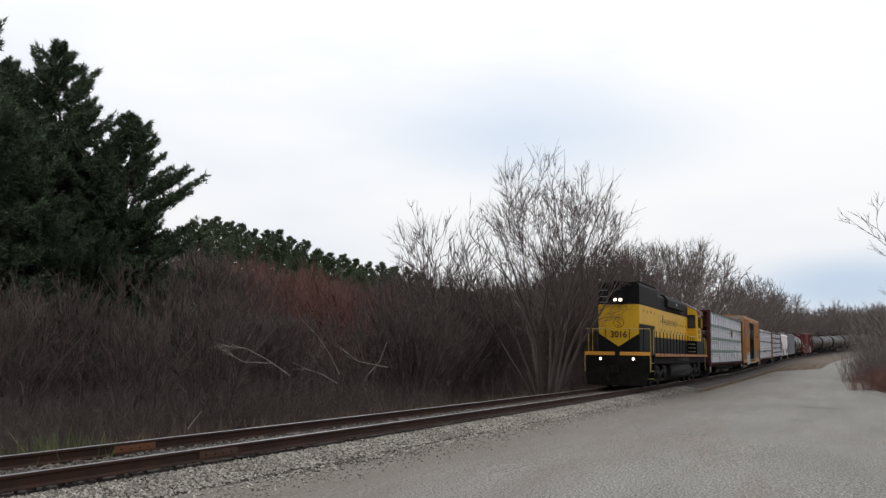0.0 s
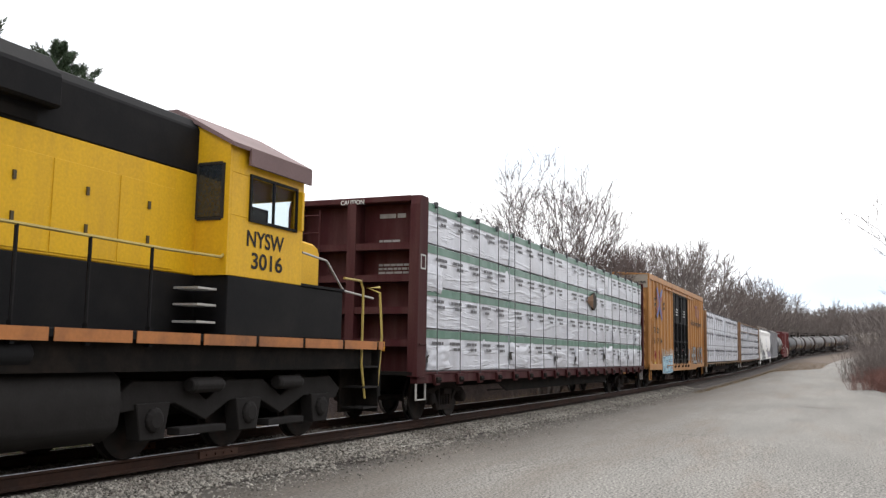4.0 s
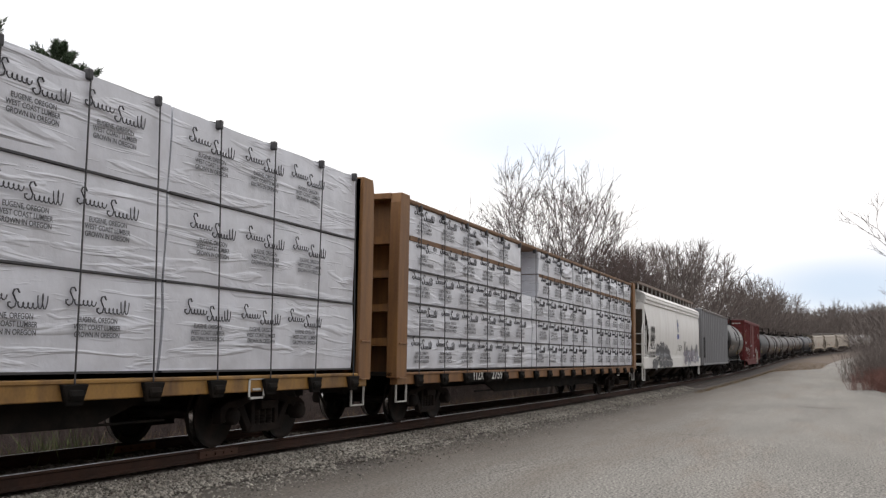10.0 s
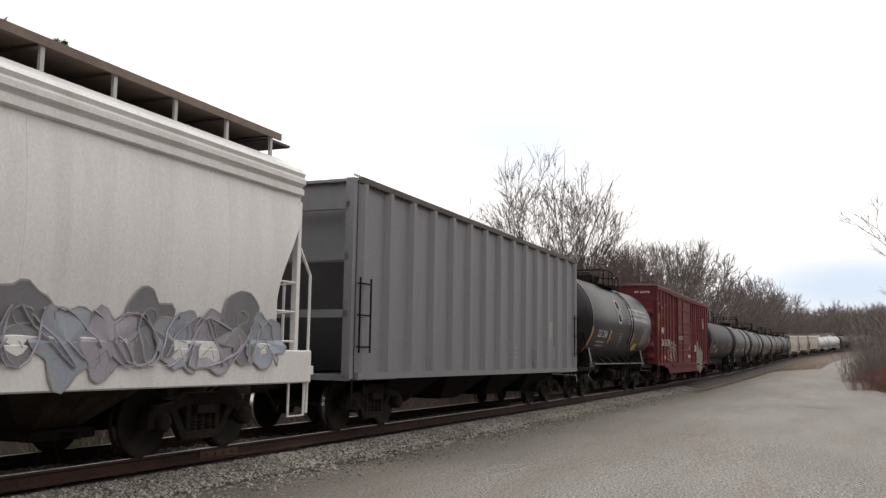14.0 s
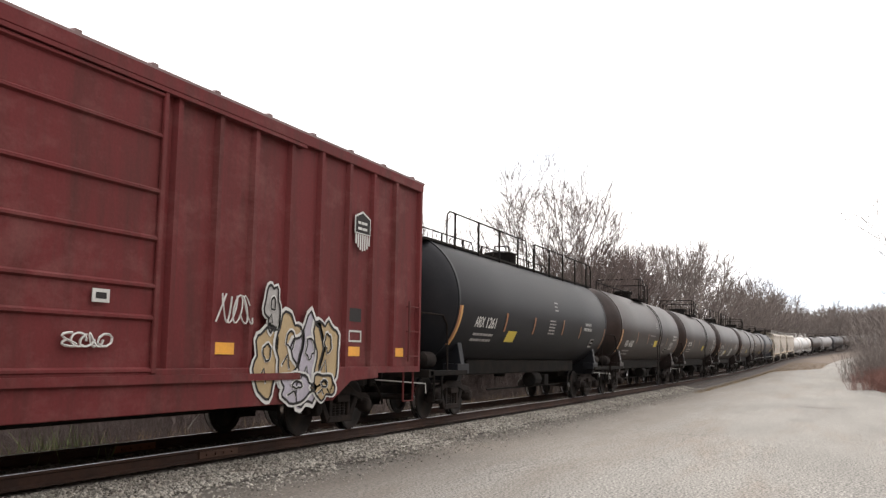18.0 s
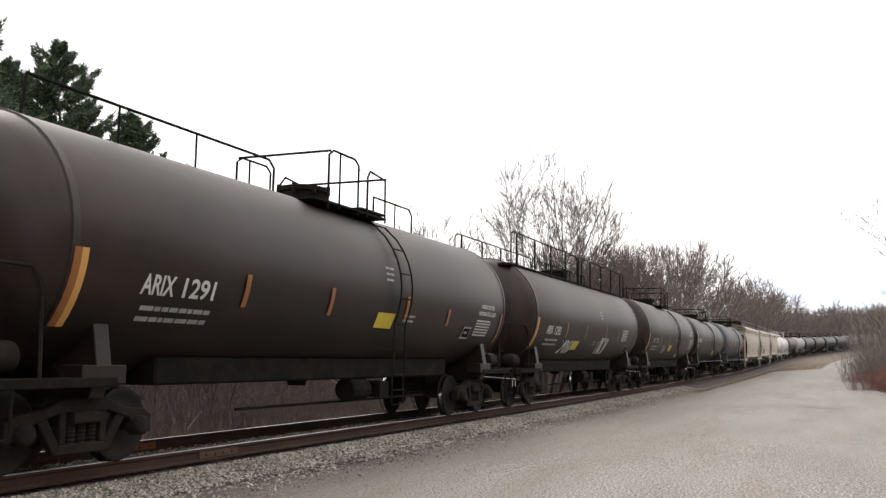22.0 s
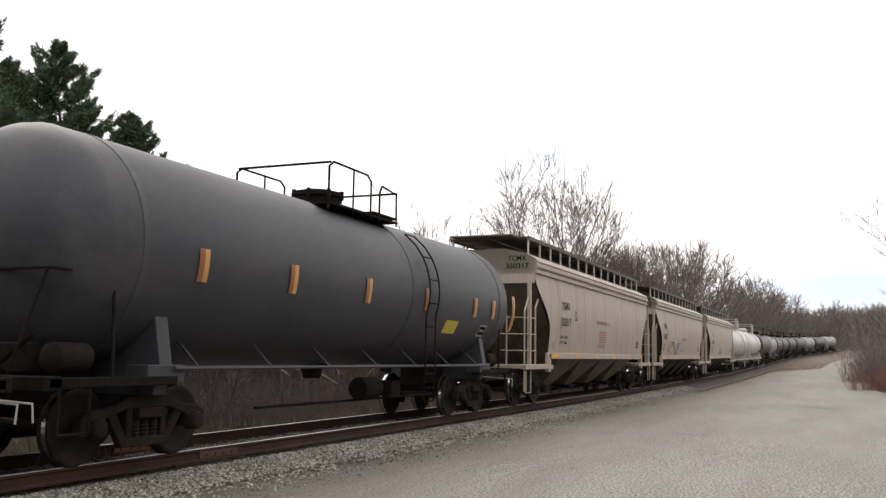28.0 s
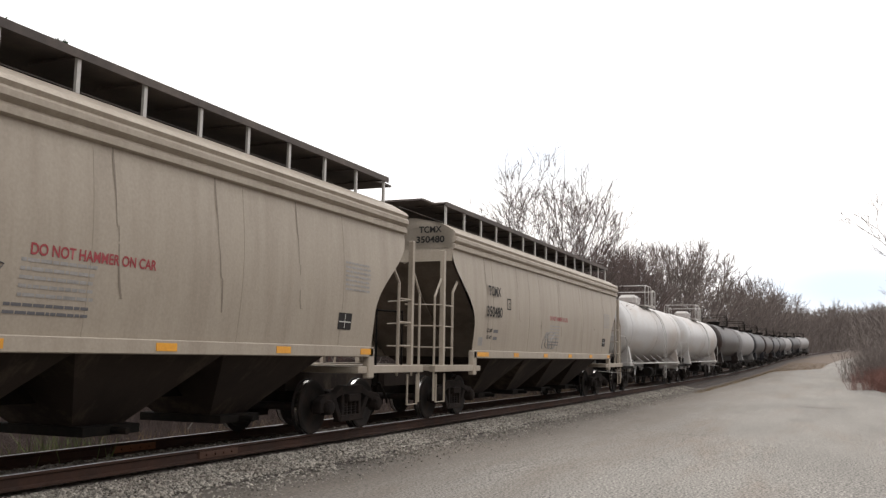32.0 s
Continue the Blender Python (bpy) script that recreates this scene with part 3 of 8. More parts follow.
def stones(name, n, area, size, material, label, lift=0.0):
    """Loose crushed stones, one joined mesh. area() gives x, y, z."""
    base = np.array([(1, 0, 0), (-1, 0, 0), (0, 1, 0), (0, -1, 0), (0, 0, 1), (0, 0, -1)], float)
    tri = np.array([(0, 2, 4), (2, 1, 4), (1, 3, 4), (3, 0, 4), (2, 0, 5), (1, 2, 5), (3, 1, 5), (0, 3, 5)])
    rng = np.random.default_rng(5)
    pts = np.array([area(rng) for _ in range(n)])
    sc = rng.uniform(*size, (n, 1, 1)) * rng.uniform(0.6, 1.3, (n, 6, 1)) * np.array([1, 1, 0.75])
    ang = rng.uniform(0, 6.28, n)
    rot = np.zeros((n, 3, 3))
    tl = rng.uniform(-0.8, 0.8, n)
    rot[:, 0, 0], rot[:, 0, 1], rot[:, 1, 0], rot[:, 1, 1], rot[:, 2, 2] = np.cos(ang), -np.sin(ang), np.sin(ang), np.cos(ang), 1
    rx = np.zeros((n, 3, 3))
    rx[:, 0, 0], rx[:, 1, 1], rx[:, 1, 2], rx[:, 2, 1], rx[:, 2, 2] = 1, np.cos(tl), -np.sin(tl), np.sin(tl), np.cos(tl)
    v = np.einsum("nij,nkj->nki", rot @ rx, base[None] * sc) + pts[:, None, :]
    f = (tri[None] + (np.arange(n) * 6)[:, None, None]).reshape(-1, 3)
    ob = new(name, raw(name, v.reshape(-1, 3).tolist(), f.tolist(), material))
    return tagged(ob, label, "stones", kind="stuff")


def bed_z(d):
    for (x0, z0), (x1, z1) in zip(BED, BED[1:]):
        if x0 <= d <= x1:
            return z0 + (z1 - z0) * (d - x0) / (x1 - x0)
    return -0.38


def shoulder(rng):
    y = 3.5 + 52 * rng.random() ** 1.7
    d = rng.uniform(0.86, 1.55) if rng.random() < 0.86 else 1.5 + abs(rng.normal(0, 0.3))
    return track(y)[0] + d, y, rise(y) + bed_z(d) + 0.012


def between(rng):
    y = 3.5 + 50 * rng.random() ** 1.4
    d = rng.uniform(-0.68, 0.68)
    return track(y)[0] + d, y, rise(y) + bed_z(d) + 0.01


def spilled(rng):
    y = 3 + 40 * rng.random() ** 1.5
    d = 2.1 + abs(rng.normal(0, 0.45))
    return track(y)[0] + d, y, rise(y) - 0.35


stones("ballast_stones", 34000, shoulder, (0.016, 0.038), M["stone"], "pale grey and brown crushed stones heaped along the rail")
stones("crib_stones", 9000, between, (0.025, 0.05), M["crib"], "grey stones between the two rails")
stones("scattered_stones", 2600, spilled, (0.008, 0.024), M["stone"], "small loose stones strewn over the asphalt edge")

# ---- running gear shared by the cars ----
def wheel_mesh(r, name="wheel"):
    s = Shape().lathe([(0.09, -0.10), (0.09, -0.07), (r * 0.42, -0.055), (r * 0.78, -0.045), (r * 0.86, -0.065), (r * 0.97, -0.065), (r, -0.06), (r + 0.004, 0.04), (r + 0.028, 0.055), (r + 0.026, 0.075),
                       (r * 0.88, 0.07), (r * 0.8, 0.02), (r * 0.4, 0.0), (0.11, 0.05), (0.11, 0.09)], 28, "x")
    return s.mesh(name, M["wheel"], True)


WHEEL, LOCO_WHEEL = wheel_mesh(0.457), wheel_mesh(0.51)
TREAD = Shape().lathe([(0.445, -0.068), (0.452, -0.068), (0.46, -0.062), (0.462, 0.035)], 28, "x")
TREAD.f = TREAD.f[:-2]
TREAD = TREAD.mesh("tread", M["tread"], True)
AXLE = Shape().lathe([(0.075, -1.0), (0.085, -0.7), (0.07, -0.3), (0.07, 0.3), (0.085, 0.7), (0.075, 1.0)], 10, "x").mesh("axle", M["wheel"], True)
frame_s = Shape()
frame_s.prism([(-1.12, 0.36), (-1.12, 0.58), (-0.98, 0.66), (-0.6, 0.70), (-0.32, 0.82), (0.32, 0.82), (0.6, 0.70), (0.98, 0.66), (1.12, 0.58), (1.12, 0.36), (0.86, 0.40), (0.72, 0.56), (0.36, 0.66), (-0.36, 0.66), (-0.72, 0.56), (-0.86, 0.40)], 0.95, 1.1, "x")
for q in (-1, 1):
    frame_s.prism([(q * 0.70, 0.60), (q * 0.56, 0.64), (q * 0.30, 0.24), (q * 0.42, 0.20)], 0.97, 1.08, "x")
    frame_s.prism([(q * 0.36, 0.66), (q * 0.26, 0.66), (q * 0.26, 0.30), (q * 0.36, 0.30)], 0.96, 1.09, "x")
    frame_s.lathe([(0.13, 1.0), (0.13, 1.16), (0.10, 1.2), (0.04, 1.21)], 10, "x", (0, q * 0.89, 0.457))
frame_s.prism([(-0.44, 0.19), (0.44, 0.19), (0.36, 0.30), (-0.36, 0.30)], 0.95, 1.1, "x")
SIDE_FRAME = frame_s.mesh("side_frame", M["truck"], False, 0.012)
SPRING = Shape().lathe([(0.062 if k % 2 else 0.075, 0.30 + 0.0225 * k) for k in range(13)], 8, "z", (1.02, 0, 0)).mesh("spring", M["truck"], True)
BOLSTER = Shape().prism([(-1.16, 0.54), (-1.16, 0.66), (-0.5, 0.72), (0.5, 0.72), (1.16, 0.66), (1.16, 0.54), (0.4, 0.42), (-0.4, 0.42)], -0.22, 0.22, "y").mesh("truck", M["truck"], False, 0.01)
TURN = pose(0, 0, 0, 0, 0, 180)


def truck(car, y):
    """A two-axle freight truck under a car, at y."""
    t = part("truck", BOLSTER, None, car, "rusty cast-steel freight truck with spoked side frames")
    t.matrix_basis = pose(0, y, 0)
    for m in (Matrix(), TURN):
        part("side_frame", SIDE_FRAME, None, t).matrix_basis = m
        for q in (-0.16, 0.0, 0.16):
            part("spring", SPRING, None, t).matrix_basis = m @ pose(0, q, 0)
    for a in (-0.89, 0.89):
        part("axle", AXLE, None, t).matrix_basis = pose(0, a, 0.457)
        for sx, rz in ((0.7525, 0), (-0.7525, 180)):
            part("wheel", WHEEL, None, t).matrix_basis = pose(sx, a, 0.457, 0, 0, rz + 180)
            part("wheel_tread", TREAD, None, t, "bright worn wheel rim").matrix_basis = pose(sx, a, 0.457, 0, 0, rz)
    return t


COUPLER = Shape().box(-0.09, 0.09, -0.55, 0.35, 0.74, 0.98).prism([(-0.14, 0.3), (0.16, 0.3), (0.2, 0.5), (0.06, 0.62), (-0.1, 0.6), (-0.16, 0.45)], 0.70, 1.02, "z").mesh("coupler", M["frame_black"], False, 0.02)
HOSE = Shape().tube([(0.35, 0.1, 0.8), (0.36, 0.3, 0.62), (0.32, 0.55, 0.42), (0.22, 0.75, 0.36), (0.1, 0.95, 0.45)], 0.025, 6).mesh("brake_hose", M["frame_black"], True)


def couplers(car, y0, y1):
    for y, m in ((y0, TURN), (y1, Matrix())):
        part("coupler", COUPLER, None, car).matrix_basis = pose(0, y, 0) @ m
        part("brake_hose", HOSE, None, car).matrix_basis = pose(0, y, 0) @ m


def ladder(car, x, y, z0, z1, w, n, material, axis="y", name="ladder"):
    s = Shape()
    for i in range(n):
        z = z0 + (z1 - z0) * i / max(1, n - 1)
        if axis == "y":
            s.tube([(x - 0.06, y - w / 2, z), (x, y - w / 2 + 0.02, z), (x, y + w / 2 - 0.02, z), (x - 0.06, y + w / 2, z)], 0.014, 5)
        else:
            s.tube([(x - w / 2, y, z), (x + w / 2, y, z)], 0.014, 5)
    if n > 2:
        for q in (-w / 2, w / 2):
            p, r = ((x, y + q, z0 - 0.1), (x, y + q, z1 + 0.1)) if axis == "y" else ((x + q, y, z0 - 0.1), (x + q, y, z1 + 0.1))
            s.tube([p, r], 0.018, 5)
    return part(name, s, material, car)


def stirrup(car, x, y, material, z0=0.45, z1=0.9):
    return part("stirrup_step", Shape().tube([(x, y - 0.22, z1), (x, y - 0.22, z0), (x, y + 0.22, z0), (x, y + 0.22, z1)], 0.022, 5), material, car)


def underframe(car, y0, y1, z0=0.75, z1=1.05, half=0.3, material=None):
    return part("centre_sill", Shape().box(-half, half, y0, y1, z0, z1), material or M["frame_black"], car)


def brake_rig(car, y, material=None):
    s = Shape().lathe([(0.2, -0.35), (0.22, -0.3), (0.22, 0.3), (0.2, 0.35)], 12, "y", (0.75, y, 0.72))
    s.box(0.3, 0.9, y + 0.8, y + 1.2, 0.55, 0.85).tube([(0.75, y + 0.3, 0.7), (0.7, y + 0.9, 0.62)], 0.03, 5).tube([(0.6, y - 3.5, 0.5), (0.6, y + 3.5, 0.5)], 0.025, 5)
    return part("brake_reservoir", s, material or M["frame_black"], car)


CARS = []


def car(name, label, category, s0, s1):
    """A rail vehicle whose body reaches from s0 to s1 of the train; its own origin is at the middle, on the rails."""
    e = thing(name, label, category, "cars of the freight train")
    CARS.append((e, (s0 + s1) / 2))
    return e, (s1 - s0) / 2

# ---- the locomotive, running with its long hood first ----
def locomotive():
    e, h = car("locomotive", "yellow and black six-axle diesel locomotive with lit headlamps, long hood leading", "locomotive", 41.85, 62.25)
    rng = random.Random(3)
    flat = lambda x: (lambda z: x)
    # platform, walkway and sill
    part("platform", Shape().box(-1.5, 1.5, -10.2, 10.2, 1.50, 1.60), M["black"], e, bevel=0.01)
    for x0, x1, z0, nm in ((-1.4, -1.2, 1.12, "side_sill"), (1.2, 1.4, 1.12, "side_sill"), (-0.5, 0.5, 0.95, "centre_sill")):
        part(nm, Shape().box(x0, x1, -9.9, 9.9, z0, 1.5), M["frame_black"], e)
    for sx in (-1, 1):
        x0 = 1.5 if sx > 0 else -1.512
        y = -8.92
        while y < 10.1:
            w = min(1.18, 10.15 - y)
            part("sill_stripe", Shape().box(x0, x0 + 0.012, y, y + w, 1.46, 1.605), M["stripe"], e, "dirty orange stripe along the walkway edge")
            y += 1.26
    for x0, x1 in ((-1.5, -0.12), (0.12, 1.5)):
        part("pilot_stripe", Shape().box(x0, x1, -10.225, -10.2, 1.50, 1.66), M["orange"], e, "orange stripe across the pilot")
        part("pilot_stripe", Shape().box(x0, x1, 10.2, 10.225, 1.44, 1.61), M["orange"], e)
    # pilot, plow and coupler
    for q in (-10.2, 10.1):
        part("pilot", Shape().box(-1.45, 1.45, q, q + 0.1, 0.62, 1.5), M["frame_black"], e, bevel=0.01)
    part("snow_plow", Shape().prism([(-1.35, 0.14), (1.35, 0.14), (1.42, 0.72), (-1.42, 0.72)], -10.42, -10.30, "y").prism([(-1.35, 0.2), (1.35, 0.2), (1.4, 0.7), (-1.4, 0.7)], -10.3, -10.2, "y"), M["frame_black"], e, bevel=0.015)
    couplers(e, -10.2, 10.2)
    for x in (-0.75, 0.75):
        part("ditch_light", Shape().lathe([(0.085, -10.3), (0.11, -10.2), (0.11, -10.05)], 14, "y", (x, 0, 1.34)), M["frame_black"], e)
        part("ditch_light_lens", Shape().lathe([(0.06, -10.315), (0.06, -10.30)], 16, "y", (x, 0, 1.34)), M["headlamp"], e, "lit ditch lamp")
    for x in (-0.55, -0.3, 0.35, 0.6):
        part("air_hose", Shape().tube([(x, -10.2, 1.0), (x * 1.02, -10.36, 0.85), (x * 1.05, -10.38, 0.6), (x * 0.96, -10.34, 0.45)], 0.03, 6), M["frame_black"], e, smooth=True)
    part("cable", Shape().tube([(-0.42, -10.23, 1.38), (-0.3, -10.27, 1.16), (0, -10.28, 1.06), (0.3, -10.27, 1.16), (0.42, -10.23, 1.38)], 0.02, 6), M["frame_black"], e, smooth=True)
    # long hood: front box with radiators, lower engine hood, cab, short nose
    y0, y1, y2, y3, y4 = -9.85, -5.0, 5.4, 7.28, 8.65
    part("hood_base", Shape().box(-0.955, 0.955, y0 + 0.01, y2 + 0.05, 1.6, 2.42), M["black"], e, bevel=0.01)
    part("engine_hood", Shape().prism([(-0.95, 2.42), (0.95, 2.42), (0.95, 3.84), (-0.95, 3.84)], y1 - 0.8, y2, "y"), M["yellow"], e, bevel=0.015)
    part("radiator_hood", Shape().prism([(-0.95, 2.95), (0.95, 2.95), (0.95, 3.85), (-0.95, 3.85)], y0, y1 - 0.8, "y"), M["yellow"], e, bevel=0.02)
    part("intake_panel", Shape().box(-0.93, 0.93, y0 + 0.03, y1 - 0.8, 2.42, 2.95), M["black"], e)
    part("radiator_roof", Shape().prism([(-0.96, 3.85), (0.96, 3.85), (0.96, 4.74), (0.84, 4.88), (-0.84, 4.88), (-0.96, 4.74)], y0, y1, "y"), M["black"], e, bevel=0.02)
    part("hood_roof", Shape().prism([(-0.95, 3.84), (0.95, 3.84), (0.95, 4.48), (0.84, 4.63), (0.4, 4.72), (-0.4, 4.72), (-0.84, 4.63), (-0.95, 4.48)], y1, y2, "y"), M["black"], e, bevel=0.02)
    part("brake_blister", Shape().prism([(-1.12, 4.05), (1.12, 4.08), (1.12, 4.46), (0.9, 4.72), (-0.9, 4.72), (-1.12, 4.46)], -2.9, 2.7, "y"), M["black"], e, "flared black dynamic brake housing", bevel=0.03)
    for k in range(8):
        part("hood_grille", Shape().box(0.96, 0.975, -2.6 + 0.65 * k, -2.06 + 0.65 * k, 3.88, 4.02), M["frame_black"], e)
    # grid of tread bars along the radiator roof edge
    edge = Shape()
    for k in range(60):
        yy = y0 + 0.2 + k * 0.075
        edge.box(0.78, 0.88, yy, yy + 0.035, 4.86, 4.92)
    part("roof_grille", edge, M["frame_black"], e)
    for y in (-3.6, 3.4):
        part("fan", Shape().lathe([(0.55, 4.55), (0.57, 4.68), (0.45, 4.7)], 20, "z", (0, y, 0)), M["roof_brown"], e, smooth=True)
    part("exhaust_stack", Shape().box(-0.3, 0.3, -4.4, -3.9, 4.5, 4.72), M["roof_brown"], e, bevel=0.02)
    # front face: yellow down to a point over black
    yf = y0 - 0.012
    face = Shape().add([(-0.93, yf, 3.84), (0.93, yf, 3.84), (0.93, yf, 2.50), (0, yf, 1.90), (-0.93, yf, 2.50)], [tuple(range(5))])
    part("nose_panel", face, M["yellow"], e, "yellow end panel coming to a point")
    for z in (3.05, 3.5):
        part("grab_iron", Shape().tube([(-0.88, yf, z), (-0.88, yf - 0.07, z), (-0.45, yf - 0.07, z), (-0.45, yf, z)], 0.014, 5), M["yellow"], e)
    for z in (3.95, 4.2, 4.5):
        part("grab_iron", Shape().tube([(-0.88, yf, z), (-0.88, yf - 0.07, z), (-0.5, yf - 0.07, z), (-0.5, yf, z)], 0.014, 5), M["galv"], e)
    part("headlight_housing", Shape().box(-0.32, 0.32, y0 - 0.16, y0, 3.86, 4.93), M["black"], e, bevel=0.03)
    for x in (-0.12, 0.12):
        part("headlight", Shape().lathe([(0.072, y0 - 0.185), (0.072, y0 - 0.16)], 16, "y", (x, 0, 4.05)), M["headlamp"], e, "lit headlamp")
    ring = Shape()
    n = 28
    for k in range(n):
        a, b = 6.2832 * k / n, 6.2832 * (k + 1) / n
        ring.add([(r * math.cos(t), yf - 0.006, 3.0 + r * math.sin(t)) for r, t in ((0.24, a), (0.215, a), (0.215, b), (0.24, b))], [(0, 1, 2, 3)])
    sw = [(0.09, 0.09), (0.0, 0.14), (-0.09, 0.08), (0.0, 0.0), (0.09, -0.08), (0.0, -0.14), (-0.09, -0.09)]
    ring.tube([(x, yf - 0.008, 3.0 + z) for x, z in sw], 0.016, 4)
    part("emblem", ring, M["ink"], e, "dark round emblem with a curl")
    s = lettering("3016", 0.41, 0, 0, lambda z: 0, M["ink"], e, 0.76, "dark road number", "road_number")
    s.data.transform(pose(0, yf - 0.012, 2.44) @ pose(0, 0, 0, 0, 0, -90))
    # doors, handles and louvres on the near side
    for k in range(9):
        yy = -4.7 + 1.07 * k
        part("hood_door", Shape().box(0.95, 0.962, yy, yy + 1.03, 2.46, 3.55), M["yellow"], e, bevel=0.004)
        for z in (2.75, 3.2):
            part("door_latch", Shape().box(0.96, 0.985, yy + 0.5, yy + 0.54, z, z + 0.1), M["name"], e)
    for yy in (-8.95, -7.05):
        part("access_panel", Shape().box(0.95, 0.963, yy, yy + 1.3, 3.5, 3.77), M["yellow"], e, bevel=0.004)
        for q in (0.1, 1.05):
            part("panel_bolt", Shape().box(0.96, 0.98, yy + q, yy + q + 0.07, 3.56, 3.63), M["ink"], e)
    part("oval_window", Shape().lathe([(0.14, 0.955), (0.14, 0.972)], 16, "x", (0, 0, 0)), M["ink"], e).data.transform(pose(0, -3.65, 3.38) @ Matrix.Diagonal((1, 0.5, 1.6, 1)))
    # railway's name as plain serif shapes
    for k in range(11):
        yy = -3.38 + k * 0.412
        g = [(yy, yy + 0.065, 3.12, 0.28), (yy + 0.22, yy + 0.25, 3.12, 0.28), (yy - 0.03, yy + 0.1, 3.12, 0.03), (yy + 0.18, yy + 0.28, 3.37, 0.03), (yy + 0.065, yy + 0.22, (3.36, 3.24, 3.12)[k % 3], 0.035)]
        bars(g, flat(0.964), M["name"], e, "name_shape", "dark serif shape of the painted name")
    # cab
    cab = Shape().prism([(-1.5, 1.6), (1.5, 1.6), (1.5, 2.42), (-1.5, 2.42)], y2, y3, "y")
    part("cab_base", cab, M["black"], e, bevel=0.01)
    # side walls with window openings, end walls
    for sx in (1, -1):
        xa, xb = (1.44, 1.5) if sx > 0 else (-1.5, -1.44)
        w = Shape().box(xa, xb, y2, y3, 2.42, 3.26).box(xa, xb, y2, y3, 3.86, 4.26)
        w.box(xa, xb, y2, y2 + 0.46, 3.26, 3.86).box(xa, xb, y3 - 0.23, y3, 3.26, 3.86)
        part("cab_wall", w, M["yellow"], e, bevel=0.008)
    we = Shape()
    we.prism([(-1.5, 2.42), (1.5, 2.42), (1.5, 4.26), (0.55, 4.7), (-0.55, 4.7), (-1.5, 4.26)], y2 - 0.05, y2, "y")
    part("cab_end_wall", we, M["yellow"], e)
    we = Shape().box(-1.44, 1.44, y3 - 0.05, y3, 2.42, 3.0).prism([(-1.44, 3.75), (1.44, 3.75), (1.44, 4.26), (0.55, 4.7), (-0.55, 4.7), (-1.44, 4.26)], y3 - 0.05, y3, "y")
    we.box(-1.44, -1.3, y3 - 0.05, y3, 3.0, 3.75).box(1.3, 1.44, y3 - 0.05, y3, 3.0, 3.75).box(-0.5, 0.5, y3 - 0.05, y3, 3.0, 3.75)
    part("cab_end_wall", we, M["yellow"], e)
    part("cab_roof", Shape().prism([(1.58, 4.20), (1.58, 4.26), (0.58, 4.80), (-0.58, 4.80), (-1.58, 4.26), (-1.58, 4.20), (-0.56, 4.74), (0.56, 4.74)], y2 - 0.1, y3 + 0.08, "y"), M["roof_brown"], e, "faded brown peaked cab roof")
    part("cab_eave", Shape().prism([(1.56, 4.0), (1.60, 4.0), (1.60, 4.24), (1.56, 4.24)], y2 + 0.3, y3 + 0.06, "y"), M["roof_brown"], e)
    part("window_frame", Shape().box(1.5, 1.53, y2 + 0.42, y2 + 0.46, 3.22, 3.9).box(1.5, 1.53, y3 - 0.25, y3 - 0.21, 3.22, 3.9).box(1.5, 1.53, y2 + 0.46, y3 - 0.25, 3.22, 3.26).box(1.5, 1.53, y2 + 0.46, y3 - 0.25, 3.86, 3.9).box(1.5, 1.53, y2 + 1.0, y2 + 1.04, 3.26, 3.86), M["black"], e)
    for xa in (1.455, -1.465):
        part("cab_window", Shape().box(xa, xa + 0.01, y2 + 0.46, y3 - 0.23, 3.26, 3.86), M["pane"], e, "clear cab side glass").visible_shadow = False
    for xa in (-1.3, 0.5):
        part("rear_window", Shape().box(xa, xa + 0.8, y3 - 0.035, y3 - 0.025, 3.0, 3.75), M["pane"], e).visible_shadow = False
    part("cab_end_window", Shape().box(0.98, 1.38, y2 - 0.066, y2 - 0.05, 3.22, 3.96), M["glass"], e, "rounded dark window beside the hood", bevel=0.01)
    part("window_gasket", Shape().box(0.94, 0.98, y2 - 0.07, y2 - 0.05, 3.20, 3.98).box(1.38, 1.42, y2 - 0.07, y2 - 0.05, 3.20, 3.98).box(0.98, 1.38, y2 - 0.07, y2 - 0.05, 3.96, 4.0).box(0.98, 1.38, y2 - 0.07, y2 - 0.05, 3.18, 3.22), M["ink"], e)
    part("mirror", Shape().box(1.52, 1.6, y3 - 0.2, y3 - 0.14, 3.25, 3.85), M["yellow"], e)
    part("seat", Shape().box(0.9, 1.3, y2 + 0.8, y2 + 1.2, 2.9, 3.5), M["black"], e)
    lettering("NYSW", 0.32, 6.26, 2.97, flat(1.5), M["ink"], e, 0.95, "dark serif reporting mark")
    lettering("3016", 0.32, 6.32, 2.66, flat(1.5), M["ink"], e, 0.80, "dark road number", "road_number")
    # short nose and its platform
    part("short_nose", Shape().prism([(y3, 2.3), (y4, 2.3), (y4, 3.06), (y4 - 0.06, 3.17), (y4 - 0.2, 3.22), (y3, 3.28)], -1.0, 1.0, "x"), M["yellow"], e, bevel=0.03)
    part("nose_base", Shape().box(-1.0, 1.0, y3, y4, 1.6, 2.3), M["black"], e, bevel=0.02)
    part("battery_box", Shape().box(1.0, 1.46, y3 + 0.02, y3 + 1.4, 1.6, 2.42), M["black"], e, bevel=0.02)
    part("toolbox_lid", Shape().box(0.98, 1.48, y3, y3 + 1.42, 2.42, 2.46), M["black"], e)
    for z in (1.75, 1.98, 2.2):
        part("cab_step", Shape().box(1.0, 1.4, y2 - 0.5, y2 - 0.1, z, z + 0.03), M["galv"], e)
